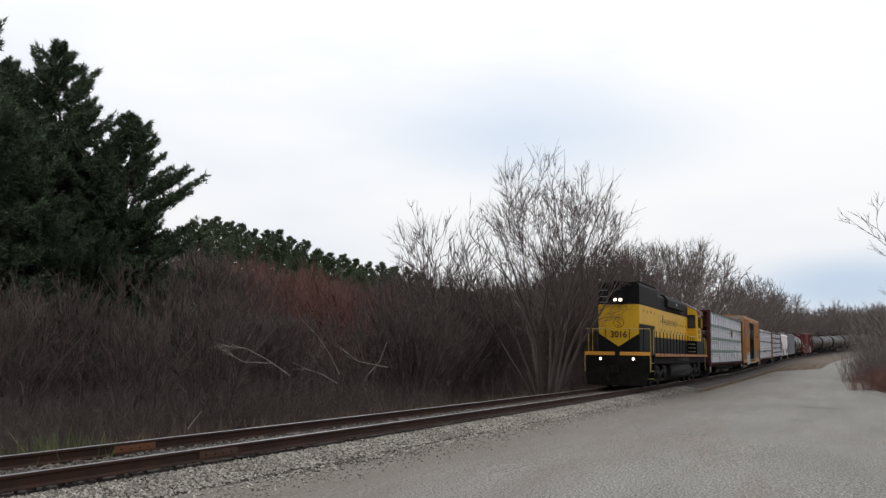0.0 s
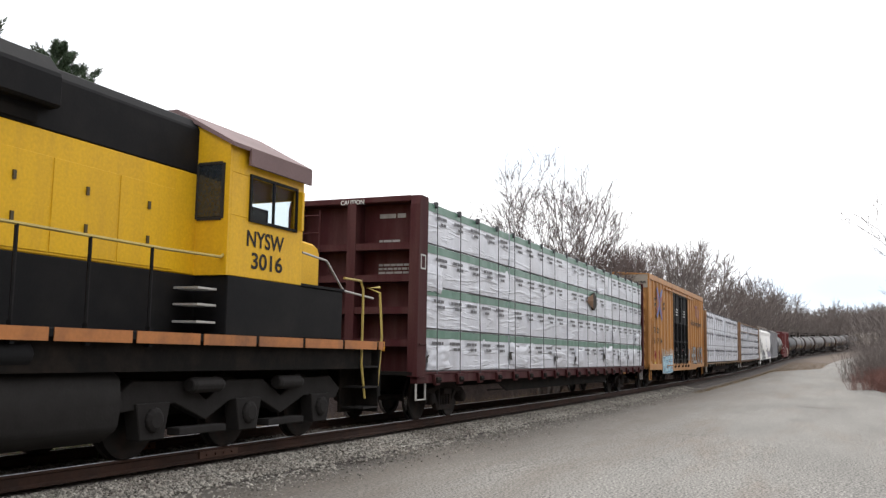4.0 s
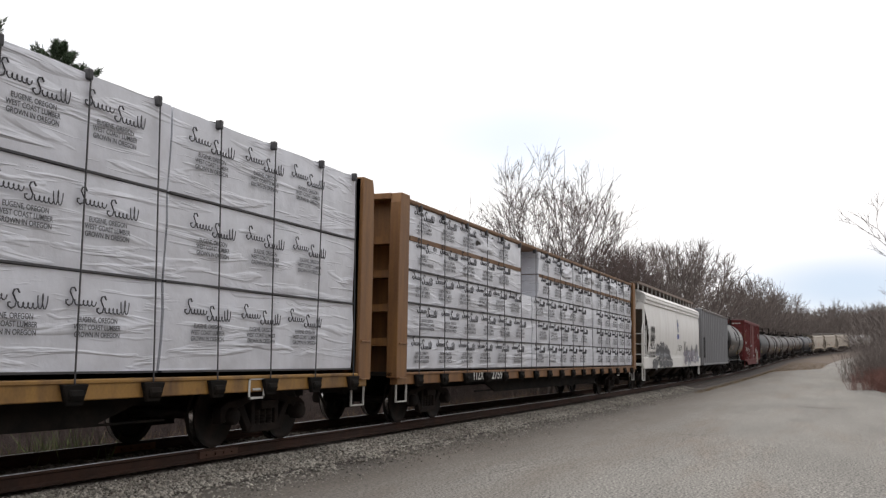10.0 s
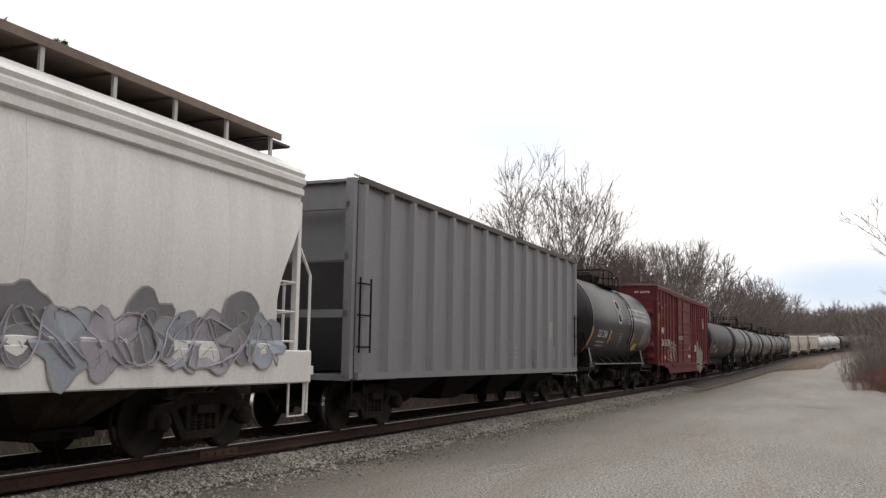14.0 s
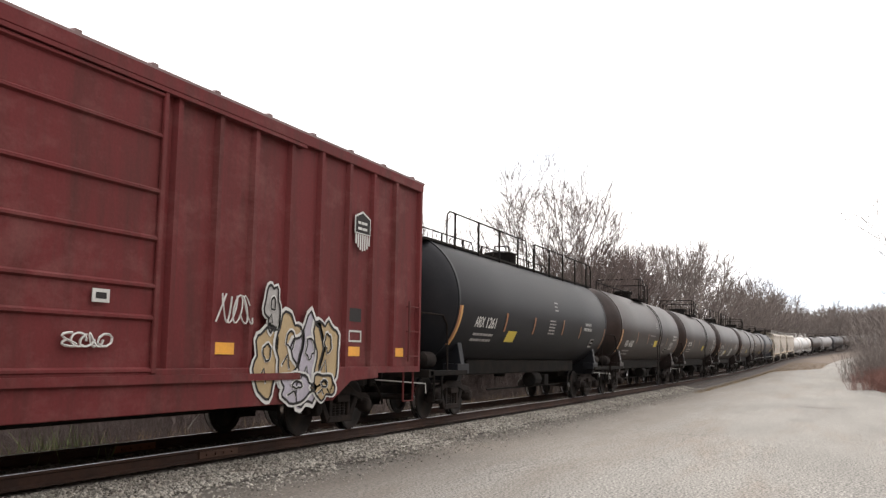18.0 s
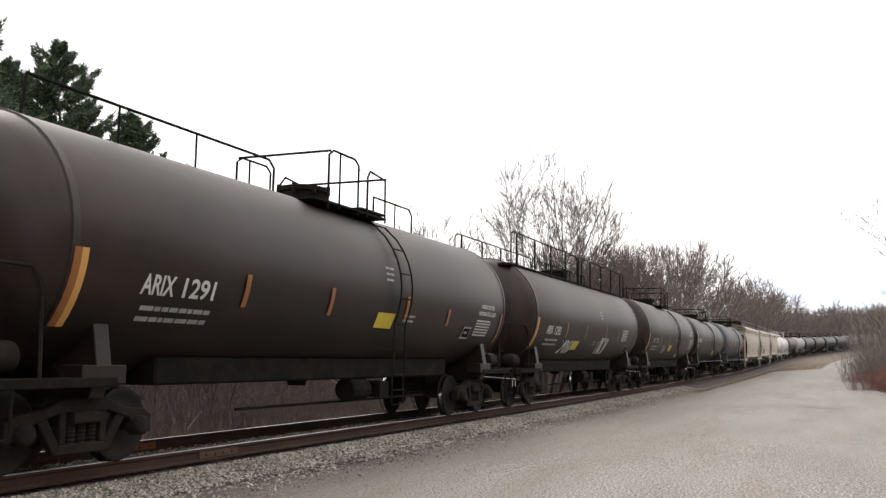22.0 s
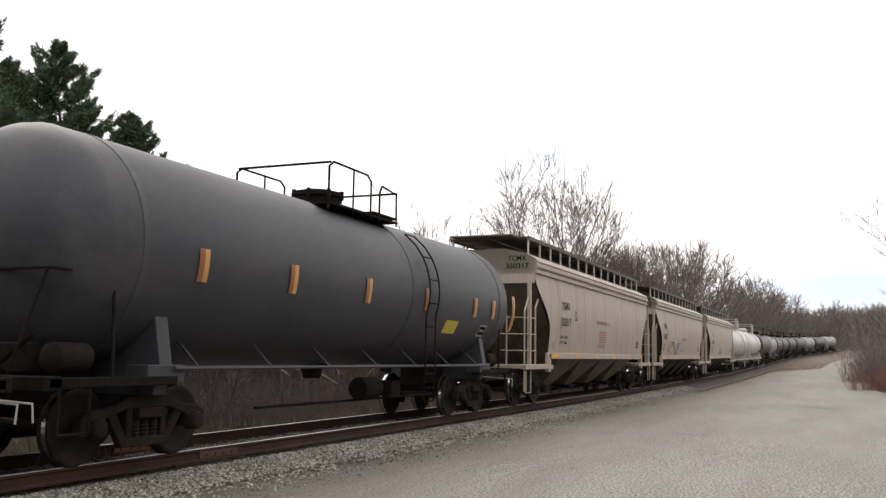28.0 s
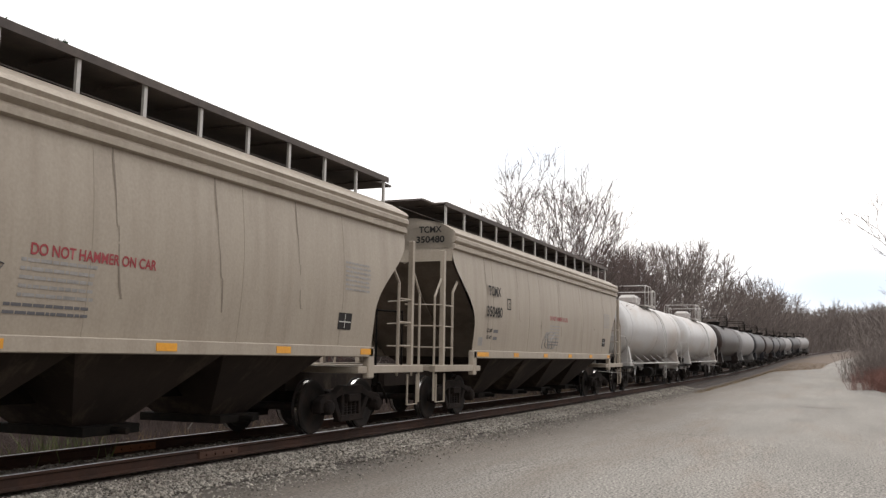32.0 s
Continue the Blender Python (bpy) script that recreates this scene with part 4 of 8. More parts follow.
    # handrails: yellow at the ends, posts along the walkway
    for sx in (1, -1):
        x = 1.44 * sx
        k = 0
        while k < 13:
            yy = -8.3 + 1.02 * k
            col = "black"
            part("handrail_post", Shape().tube([(x, yy, 1.6), (x, yy, 2.64)], 0.022, 6), M[col], e)
            part("post_bracket", Shape().box(x - 0.02, x + 0.05, yy - 0.03, yy + 0.03, 1.42, 1.66), M["black"], e)
            k += 1
        part("handrail", Shape().tube([(x, -9.12, 0.95), (x, -9.02, 1.6), (x, -8.98, 2.6), (x, -8.86, 2.72), (x, -8.3, 2.69), (x, y2 - 1.2, 2.64), (x, y2 - 0.1, 2.66), (x, y2 + 0.25, 2.9)], 0.022, 6), M["rail_yellow"], e, smooth=True)
        part("end_handrail", Shape().tube([(x, -9.74, 0.9), (x, -9.72, 1.5), (x, -9.82, 2.58), (x, -9.95, 2.70), (x, -10.15, 2.70), (0.25 * sx, -10.15, 2.70)], 0.022, 6), M["rail_yellow"], e, smooth=True)
        part("end_post", Shape().tube([(1.2 * sx, -10.16, 1.6), (1.2 * sx, -10.16, 2.7)], 0.022, 6), M["black"], e)
        part("end_post", Shape().tube([(0.55 * sx, -10.16, 1.6), (0.55 * sx, -10.16, 2.7)], 0.022, 6), M["black"], e)
        part("grab_post", Shape().tube([(1.5 * sx, -10.2, 0.75), (1.5 * sx, -10.22, 1.2), (1.5 * sx, -10.2, 1.6)], 0.02, 6), M["rail_yellow"], e)
        part("rear_handrail", Shape().tube([(x, y4 + 0.1, 2.66), (x, 9.35, 2.66), (x, 9.45, 2.5), (x, 9.45, 1.2), (x, 9.6, 0.6)], 0.022, 6).tube([(x, 10.1, 2.6), (x * 0.8, 10.15, 2.6), (x, 10.1, 2.5), (x, 10.22, 1.7), (x, 10.05, 0.6)], 0.022, 6), M["rail_yellow"], e, smooth=True)
        part("nose_handrail", Shape().tube([(x, y3 + 0.1, 2.95), (x * 0.98, y3 + 0.9, 2.9), (x * 0.97, y4 + 0.15, 2.45), (x * 0.9, 10.1, 2.4)], 0.02, 6), M["galv"], e, smooth=True)
        for yc in (-9.45, 9.75):
            for q in (0.42, 0.78, 1.14):
                part("step", Shape().box(min(1.05 * sx, 1.48 * sx), max(1.05 * sx, 1.48 * sx), yc - 0.26, yc + 0.26, q, q + 0.03), M["rail_yellow" if yc < 0 else "loco_truck"], e)
            part("step_well", Shape().box(1.0 * sx - 0.02, 1.0 * sx + 0.02, yc - 0.3, yc + 0.3, 0.35, 1.5).box(min(1.0 * sx, 1.48 * sx), max(1.0 * sx, 1.48 * sx), yc + 0.27, yc + 0.3, 0.35, 1.5), M["frame_black"], e)
    # fuel tank and air reservoirs
    part("fuel_tank", Shape().prism([(-1.05, 0.28), (1.05, 0.28), (1.30, 0.45), (1.34, 0.75), (1.30, 1.05), (1.15, 1.14), (-1.15, 1.14), (-1.30, 1.05), (-1.34, 0.75), (-1.30, 0.45)], -3.4, 3.7, "y"), M["loco_truck"], e, "long rounded grey-black fuel tank", bevel=0.04, smooth=True)
    part("air_reservoir", Shape().lathe([(0.1, -2.7), (0.17, -2.6), (0.17, 2.2), (0.1, 2.3)], 14, "y", (1.28, 0, 1.32)), M["black"], e, smooth=True)
    # six-wheel trucks
    for yc in (-6.5, 6.45):
        t = part("six_wheel_truck", Shape().box(-0.6, 0.6, yc - 2.2, yc + 2.2, 0.5, 0.9), M["frame_black"], e, "grimy six-wheel truck")
        for sx in (1, -1):
            f = Shape()
            a, b = (1.0, 1.16) if sx > 0 else (-1.16, -1.0)
            f.prism([(yc - 2.75, 0.78), (yc - 2.4, 1.0), (yc - 1.4, 0.98), (yc - 0.95, 0.72), (yc - 0.5, 0.98), (yc + 0.4, 0.98), (yc + 0.9, 0.72), (yc + 1.4, 0.98), (yc + 2.4, 1.0), (yc + 2.75, 0.78),
                     (yc + 2.6, 0.62), (yc + 1.6, 0.70), (yc + 0.9, 0.45), (yc + 0.3, 0.70), (yc - 0.4, 0.70), (yc - 0.95, 0.45), (yc - 1.6, 0.70), (yc - 2.6, 0.62)], a, b, "x")
            for q in (-2.05, 0.0, 2.05):
                f.prism([(yc + q - 0.32, 0.72), (yc + q + 0.32, 0.72), (yc + q + 0.22, 0.26), (yc + q - 0.22, 0.26)], a - 0.02, b + 0.04, "x")
                f.lathe([(0.16, sx * 1.12), (0.16, sx * 1.24), (0.1, sx * 1.27)], 12, "x", (0, yc + q, 0.51))
            for q in (-1.05, 1.0):
                f.box(min(a, b), max(a, b) + (0.06 if sx > 0 else 0), yc + q - 0.5, yc + q + 0.5, 0.28, 0.38)
                f.lathe([(0.09, yc + q - 0.42), (0.11, yc + q - 0.35), (0.11, yc + q + 0.2), (0.07, yc + q + 0.3)], 10, "y", (sx * 1.26, 0, 0.93))
            part("truck_frame", f, M["loco_truck"], t, bevel=0.012)
        for q in (-2.05, 0.0, 2.05):
            part("axle", AXLE, None, t).matrix_basis = pose(0, yc + q, 0.51)
            part("traction_motor", Shape().box(-0.62, 0.62, yc + q + 0.1, yc + q + 0.85, 0.18, 0.8), M["frame_black"], t, bevel=0.04)
            for sx2, rz in ((0.7525, 180), (-0.7525, 0)):
                part("wheel", LOCO_WHEEL, None, t).matrix_basis = pose(sx2, yc + q, 0.51, 0, 0, rz)
    part("horn", Shape().lathe([(0.03, 0), (0.04, 0.25), (0.09, 0.4)], 8, "y", (0.3, 3.7, 4.72)), M["galv"], e)
    part("number_plate", Shape().box(1.125, 1.14, -0.1, 0.14, 4.25, 4.37), M["white"], e)
    part("bell_light", Shape().lathe([(0.07, 4.56), (0.08, 4.66), (0.03, 4.7)], 10, "z", (0.6, -4.6, 0)), M["red_mark"], e, smooth=True)


locomotive()


# ---- centre-beam flat cars loaded with wrapped lumber ----
def flourish(y, z, k, tall):
    """One word of the flowing script: a large curl, then a run of small loops."""
    s = Shape()
    curl = ((0.13, 0.15), (0.10, 0.19), (0.06, 0.18), (0.045, 0.14), (0.07, 0.10), (0.095, 0.06), (0.08, 0.01), (0.035, -0.01), (-0.005, 0.01), (-0.01, 0.045), (0.02, 0.05))
    s.tube([(1.492, y + a, z + b) for a, b in curl], 0.0095, 4)
    run = []
    for i in range(9 * k):
        t = i / 9 * 6.283
        up = 0.05 if tall and i > 9 * (k - 2) else 0.0
        run.append((1.492, y + 0.12 + 0.062 * i / 9 - 0.018 * math.sin(t), z + 0.028 + (0.030 + up) * math.cos(t) + up))
    return s.tube(run, 0.0078, 4)


PEN = flourish(-0.46, 0.07, 5, False)
PEN.add(*(lambda s: (s.v, s.f))(flourish(0.0, 0.0, 6, True)))
PEN = PEN.mesh("script_mark", M["print_soft"])
_line = lettering("EUGENE, OREGON\nWEST COAST LUMBER\nGROWN IN OREGON", 0.082, 0.02, -0.17, lambda z: 1.488, M["print_soft"], None, 0.72)
LINES = _line.data
bpy.data.objects.remove(_line)


def centre_beam(label, s0, s1, paint, tiers, gaps, prints, straps, top, green=False, dunnage=False, hole=None):
    """tiers: rows of packs from bottom to top as (z0, z1); gaps: y of the joints between packs; straps: spacing of tie cables."""
    e, h = car("lumber_flat_car", label, "flat car", s0, s1)
    rng = random.Random(int(s0))
    flat = lambda x: (lambda z: x)
    # side sills with pockets, deck, centre beam, bulkheads
    for sx in (1, -1):
        part("side_sill", Shape().box(min(sx * 1.36, sx * 1.52), max(sx * 1.36, sx * 1.52), -h + 0.1, h - 0.1, 0.82, 1.02).box(min(sx * 1.30, sx * 1.54), max(sx * 1.30, sx * 1.54), -h + 0.1, h - 0.1, 1.0, 1.05), M["sill_ochre" if paint == "beam_yellow" and not dunnage else paint], e, bevel=0.01)
    part("belly_girder", Shape().prism([(-h + 5.2, 0.85), (-h + 6.3, 0.50), (h - 6.3, 0.50), (h - 5.2, 0.85)], 1.22, 1.26, "x"), M["frame_black"], e)
    part("deck", Shape().box(-1.45, 1.45, -h, h, 0.98, 1.05), M["frame_black"], e)
    underframe(e, -h + 0.2, h - 0.2, 0.62, 0.98, 0.3)
    y = -h + 1.0
    while y < h - 0.6:
        part("winch_pocket", Shape().prism([(y - 0.19, 1.0), (y + 0.19, 1.0), (y + 0.11, 0.77), (y - 0.11, 0.77)], 1.52, 1.585, "x"), M["frame_black" if paint != "maroon" else "maroon"], e, bevel=0.01)
        part("winch", Shape().lathe([(0.05, y - 0.11), (0.07, y - 0.09), (0.07, y + 0.09), (0.05, y + 0.11)], 8, "y", (1.56, 0, 0.88)), M["frame_black"], e)
        y += straps
    beam = Shape().box(-0.12, 0.12, -h + 0.3, h - 0.3, top - 0.12, top + 0.05)
    part("centre_beam", beam, M[paint], e)
    for k in range(int(2 * h / 2.4)):
        yy = -h + 1.3 + 2.4 * k
        part("beam_post", Shape().box(-0.08, 0.08, yy - 0.1, yy + 0.1, 1.05, top), M[paint], e)
    for q in (-1, 1):
        yo, yi = q * h, q * (h - (0.12 if green and q > 0 else 0.45))
        b = Shape()
        b.box(-1.5, 1.5, min(yi, yi + q * 0.03), max(yi, yi + q * 0.03), 1.0, top + 0.02)
        for x0, x1 in ((-1.55, -1.33), (1.33, 1.55)):
            b.prism([(yi, 0.95), (yo, 0.95), (yo, 3.0), (yo - q * 0.03, top - 0.15), (yo - q * 0.08, top + 0.04), (yi, top + 0.04)], x0, x1, "x")
        b.box(-1.33, 1.33, min(yo - q * 0.05, yi - q * 0.05), max(yo - q * 0.05, yi - q * 0.05), top - 0.08, top + 0.04)
        part("bulkhead", b, M[paint], e, "ribbed end bulkhead", bevel=0.012)
        for z in (1.55, 2.2, 2.85, 3.5):
            part("bulkhead_rib", Shape().box(-1.33, 1.33, min(yi + q * 0.03, yo - q * 0.04), max(yi + q * 0.03, yo - q * 0.04), z, z + 0.14), M[paint], e)
        part("bulkhead_post", Shape().box(-0.1, 0.1, min(yi + q * 0.03, yo - q * 0.02), max(yi + q * 0.03, yo - q * 0.02), 1.05, top - 0.08), M[paint], e)
        ladder(e, -0.95, yo + q * 0.02, 1.3, top - 0.3, 0.42, 9, M[paint], "x")
        ladder(e, 1.57, q * (h - 0.24), 0.95, 1.6, 0.36, 2, M[paint], name="grab_iron")
        stirrup(e, 1.48, q * (h - 0.35), M["galv"], 0.5, 0.9)
    # lumber packs on both sides of the beam
    ends = [-h + 0.52] + gaps + [h - (0.14 if green else 0.52)]
    for ti, (z0, z1) in enumerate(tiers):
        for a, b in zip(ends, ends[1:]):
            if prints == "script" and not dunnage:
                # a wider gap at the middle of the load
                a, b = (a + 0.2 if a == gaps[1] else a), (b - 0.35 if b == gaps[1] else b)
            if dunnage and ti > 2:
                # the two upper tiers leave a gap at the first joint
                a, b = (a + 0.5 if a == gaps[0] else a), (b - 1.0 if b == gaps[0] else b)
            for sx in (1, -1):
                ys = [a + 0.025 + (b - a - 0.05) * i / 26 for i in range(27)]
                v, f = [], []
                jog = rng.uniform(-0.012, 0.012)
                for i, yy in enumerate(ys):
                    for j, (dx, dz) in enumerate(((0, 0), (0.0, 0.33), (0, 0.66), (0, 1), (-1.35, 1), (-1.35, 0))):
                        zz = z0 + 0.012 + (z1 - z0 - 0.03) * dz
                        puff = 0.022 * noise.noise((yy * 1.3, zz * 1.5, s0 + sx)) + 0.014 * noise.noise((yy * 4, zz * 4 + yy * 2, s0))
                        x = 1.47 + jog + (puff if j < 4 else 0) + (0.0 if dx == 0 else dx)
                        if j in (0, 3):
                            x -= 0.015
                        v.append((sx * x, yy, zz + (0.012 * noise.noise((yy * 2, zz, 3)) if j in (3, 4) else 0)))
                n = 6
                for i in range(26):
                    f += [(i * n + j, i * n + (j + 1) % n, (i + 1) * n + (j + 1) % n, (i + 1) * n + j) for j in range(n)]
                f += [tuple(range(n))[::-1], tuple(range(26 * n, 27 * n))]
                s = Shape().add(v, f)
                pk = part("lumber_pack", s, M["wrap"], e, "lumber pack in white plastic wrap", smooth=True)
                if sx < 0:
                    continue
                if green:
                    gb = Shape()
                    for i in range(26):
                        q0, q1 = ys[i], ys[i + 1]
                        x0, x1 = v[i * n + 3][0] + 0.012, v[(i + 1) * n + 3][0] + 0.012
                        gb.add([(x0 + 0.006, q0, z1 - 0.20), (x1 + 0.006, q1, z1 - 0.20), (x1, q1, z1 - 0.03), (x0, q0, z1 - 0.03)], [(0, 1, 2, 3)])
                    part("green_band", gb, M["wrap_green"], pk, "green printed band")
                # dark tie line under the pack and printed bars
                part("timber_edge", Shape().box(1.4, 1.472, a + 0.04, b - 0.04, z0 - 0.012, z0 + 0.014), M["strap"], pk)
                rows, script, yy = [], [], a + 0.12 + 0.45 * rng.random()
                while prints and yy < b - (0.95 if prints == "script" else 0.75):
                    if prints == "script":
                        zc, hh = z0 + (z1 - z0) * 0.56, (z1 - z0)
                        script.append((yy + 0.42, zc + 0.04))
                    else:
                        zc = z0 + (z1 - z0) * 0.62
                        rows += words(yy + 0.08, yy + 0.68, zc, 0.085, rng, 0.2) + words(yy + 0.3, yy + 0.68, zc - 0.12, 0.085, rng, 0.2)
                    yy += (1.20 if prints == "script" else 0.98) + rng.uniform(-0.05, 0.05)
                for q, zc in script:
                    part("script_mark", PEN, None, pk).matrix_basis = pose(0, q, zc)
                    part("print_block", LINES, None, pk).matrix_basis = pose(0, q, zc)
                if rows:
                    bars(rows, flat(1.492), M["print_grey"], pk, "print_bars")
                if dunnage and ti:
                    part("dunnage_board", Shape().box(0.2, 1.488, a + 0.1, b - 0.1, z0 - (0.08 if ti == 4 else 0.015), z0 + 0.015), M["wood"] if ti == 4 else M["strap"], pk, "bare wooden board between tiers")
    # tie cables over the load with dark corner shoes
    z1 = tiers[-1][1]
    if dunnage:
        part("top_cover", Shape().box(0.3, 1.50, -h + 0.55, h - 0.55, z1 - 0.01, z1 + 0.085), M["wood"], e, "brown paper and boards over the load", bevel=0.02)
    y = -h + 1.0
    while y < h - 0.6:
        yy = y + rng.uniform(-0.12, 0.12)
        if min([9] + [abs(yy - g) for g in gaps]) > 0.12:
            part("tie_cable", Shape().tube([(1.56, y, 0.9), (1.515, yy, z1 - 0.02), (1.3, yy, z1 + 0.03), (0.1, yy, z1 + 0.06)], 0.010, 4), M["strap"], e)
            part("corner_shoe", Shape().box(1.43, 1.525, yy - 0.04, yy + 0.04, z1 - 0.10, z1 + 0.03), M["strap"], e, bevel=0.015)
        y += straps
    if hole:
        part("torn_wrap", Shape().lathe([(0.30, 1.485), (0.31, 1.545), (0.24, 1.56), (0.05, 1.545)], 18, "x", (0, hole[0], hole[1])), M["hole"], e, "dark round hole torn in the wrap")
        part("wrap_flap", Shape().add([(1.51, hole[0] - 1.0, hole[1] - 0.05), (1.53, hole[0] - 0.5, hole[1] - 0.16), (1.55, hole[0] - 0.2, hole[1] - 0.27), (1.58, hole[0] - 0.28, hole[1]), (1.55, hole[0] - 0.2, hole[1] + 0.24), (1.51, hole[0] - 0.7, hole[1] + 0.12)], [(0, 1, 2, 3), (0, 3, 4, 5)]), M["wood"], e)
    for q in (-1, 1):
        truck(e, q * (h - 2.55))
    couplers(e, -h, h)
    brake_rig(e, 1.5)
    part("brake_rod", Shape().tube([(1.2, -h + 5, 0.55), (1.2, h - 5, 0.5)], 0.018, 5), M["frame_black"], e)
    return e, h


def tier_rows(z0, z1, n):
    return [(z0 + (z1 - z0) * i / n, z0 + (z1 - z0) * (i + 1) / n) for i in range(n)]


e, h = centre_beam("maroon centre-beam flat car stacked with white and green wrapped lumber", 63.6, 87.2, "maroon", tier_rows(1.06, 4.56, 4), [-6.0, -0.4, 5.4], "plain", 1.27, 4.56, green=True, hole=(2.85, 3.3))


def torn(parent, y, z, w, d, seed):
    """A crumpled flap of loose film with a dark tear beneath it."""
    v, f, n = [], [], 11
    for i in range(n):
        for j in range(n):
            a, b = i / (n - 1), j / (n - 1)
            rim = min(1.0, 6 * min(a, 1 - a, b, 1 - b))
            q = noise.noise((a * 3.1 + seed, b * 2.7, seed * 1.7)) + 0.6 * noise.noise((a * 7 + seed, b * 7, seed))
            v.append((1.495 + rim * (0.025 + 0.045 * q), y + w * (a - 0.5) + 0.12 * w * noise.noise((b * 4, seed, 0)), z + d * (b - 0.5) + 0.15 * d * noise.noise((a * 4, seed + 5, 0)) - 0.25 * d * a * (1 - a)))
    f = [(i * n + j, (i + 1) * n + j, (i + 1) * n + j + 1, i * n + j + 1) for i in range(n - 1) for j in range(n - 1)]
    part("loose_wrap", raw("loose_wrap", v, f, M["wrap"], True), None, parent, "crumpled torn flap of plastic wrap")
    ring = [(1.505, y - 0.42 * w + 0.13 * w * math.cos(t) * (1 + 0.4 * noise.noise((math.cos(t) * 2, math.sin(t) * 2, seed))), z - 0.05 + 0.2 * d * math.sin(t) * (1 + 0.5 * noise.noise((math.sin(t) * 2, math.cos(t) * 2, seed)))) for t in (6.283 * k / 14 for k in range(14))]
    part("tear", Shape().add(ring, [tuple(range(14))]), M["hole"], parent, "dark ragged tear")


for k, (y, z, w, d) in enumerate(((-10.6, 1.35, 1.2, 0.5), (-10.9, 3.0, 0.9, 0.55), (-5.2, 1.45, 1.6, 0.55), (-1.2, 1.4, 1.3, 0.5), (1.0, 1.4, 1.0, 0.5), (5.2, 1.5, 1.5, 0.55), (7.5, 1.45, 1.2, 0.5), (9.6, 1.5, 1.8, 0.6), (10.6, 2.2, 0.8, 0.5), (6.2, 2.25, 0.6, 0.4), (4.0, 3.75, 1.0, 0.2))):
    torn(e, y, z, w, d, 3.3 * k + 1)
part("stencil_frame", Shape().box(1.551, 1.556, -h + 0.1, -h + 0.13, 3.1, 3.4).box(1.551, 1.556, -h + 0.31, -h + 0.34, 3.1, 3.4).box(1.551, 1.556, -h + 0.13, -h + 0.31, 3.37, 3.4).box(1.551, 1.556, -h + 0.13, -h + 0.31, 3.1, 3.13), M["white"], e, "white framed stencil on the corner post")
lettering("CAUTION", 0.13, 0, 0, lambda z: 0, M["white"], e, 0.55).data.transform(pose(0.0, -h + 0.035, 4.5) @ pose(0, 0, 0, 0, 0, -90))
for k, (z, w0) in enumerate(((4.2, 0.3), (3.7, 0.25), (3.64, 0.2), (3.2, 0.42), (3.12, 0.45), (3.04, 0.4))):
    s = bars(words(0.45, 0.45 + 2 * w0, z, 0.06 if k else 0.12, random.Random(k)), lambda zz: 0, M["grey_mark"], e)
    s.data.transform(pose(0, -h + 0.42, 0) @ pose(0, 0, 0, 0, 0, -90))
e, h = centre_beam("ochre centre-beam flat car stacked with large white wrapped lumber packs", 108.6, 131.5, "beam_yellow", tier_rows(1.12, 4.48, 3), [-6.2, 0.35, 6.0], "script", 1.25, 4.45)
part("number_plate", Shape().box(1.522, 1.53, -h + 1.2, -h + 4.6, 0.80, 1.04), M["frame_black"], e)
lettering("TTZX", 0.30, -h + 2.2, 0.93, lambda z: 1.531, M["white"], e, 0.9, "white reporting mark")
lettering("84603", 0.30, -h + 3.75, 0.93, lambda z: 1.531, M["white"], e, 1.1, "white car number", "car_number")
e, h = centre_beam("ochre centre-beam flat car stacked with five tiers of wrapped lumber", 132.55, 155.3, "beam_yellow", tier_rows(1.1, 4.36, 5), [-2.7, 4.3], "script", 1.3, 4.45, dunnage=True)
for k, (y, z, w, d) in enumerate(((-6.5, 4.05, 1.3, 0.35), (0.8, 4.05, 1.2, 0.35), (3.9, 4.1, 1.1, 0.3), (7.4, 4.05, 1.3, 0.35), (9.6, 4.1, 0.9, 0.3))):
    torn(e, y, z, w, d, 2.1 * k + 30)
lettering("TTZX", 0.28, -h + 4.35, 0.93, lambda z: 1.531, M["white"], e, 0.7, "white reporting mark")
lettering("27595", 0.28, -h + 5.75, 0.93, lambda z: 1.531, M["white"], e, 0.95, "white car number", "car_number")
part("number_plate", Shape().box(1.522, 1.53, -h + 3.6, -h + 6.5, 0.80, 1.04), M["frame_black"], e)
for c, _ in CARS[-2:]:
    s = Shape()
    for y0, y1, z0, z1 in ((7.8, 7.84, 0.72, 1.02), (8.16, 8.2, 0.72, 1.02), (7.8, 8.2, 0.72, 0.75), (7.8, 8.2, 0.99, 1.02), (7.9, 8.1, 0.84, 0.87)):
        s.box(1.525, 1.535, y0, y1, z0, z1)
    part("test_stencil", s, M["white"], c, "white framed inspection stencil")


def flat(x):
    return lambda z: x


def blob(y0, z0, w, h, seed, n=26, wob=0.35):
    """An uneven spray-paint outline round a middle point, as (y, z)."""
    out = []
    for k in range(n):
        a = 6.2832 * k / n
        r = 1 + wob * noise.noise((math.cos(a) * 1.7, math.sin(a) * 1.7, seed)) + 0.12 * math.sin(5 * a + seed)
        out.append((y0 + w * r * math.cos(a), z0 + h * r * math.sin(a)))
    return out


def spray(parent, outline, surf, material, label="", lift=0.006, name="graffiti"):
    s = Shape()
    cy, cz = sum(p[0] for p in outline) / len(outline), sum(p[1] for p in outline) / len(outline)
    vs = [(surf(z) + lift, y, z) for y, z in outline] + [(surf(cz) + lift, cy, cz)]
    n = len(outline)
    s.add(vs, [(i, (i + 1) % n, n) for i in range(n)])
    return part(name, s, material, parent, label)


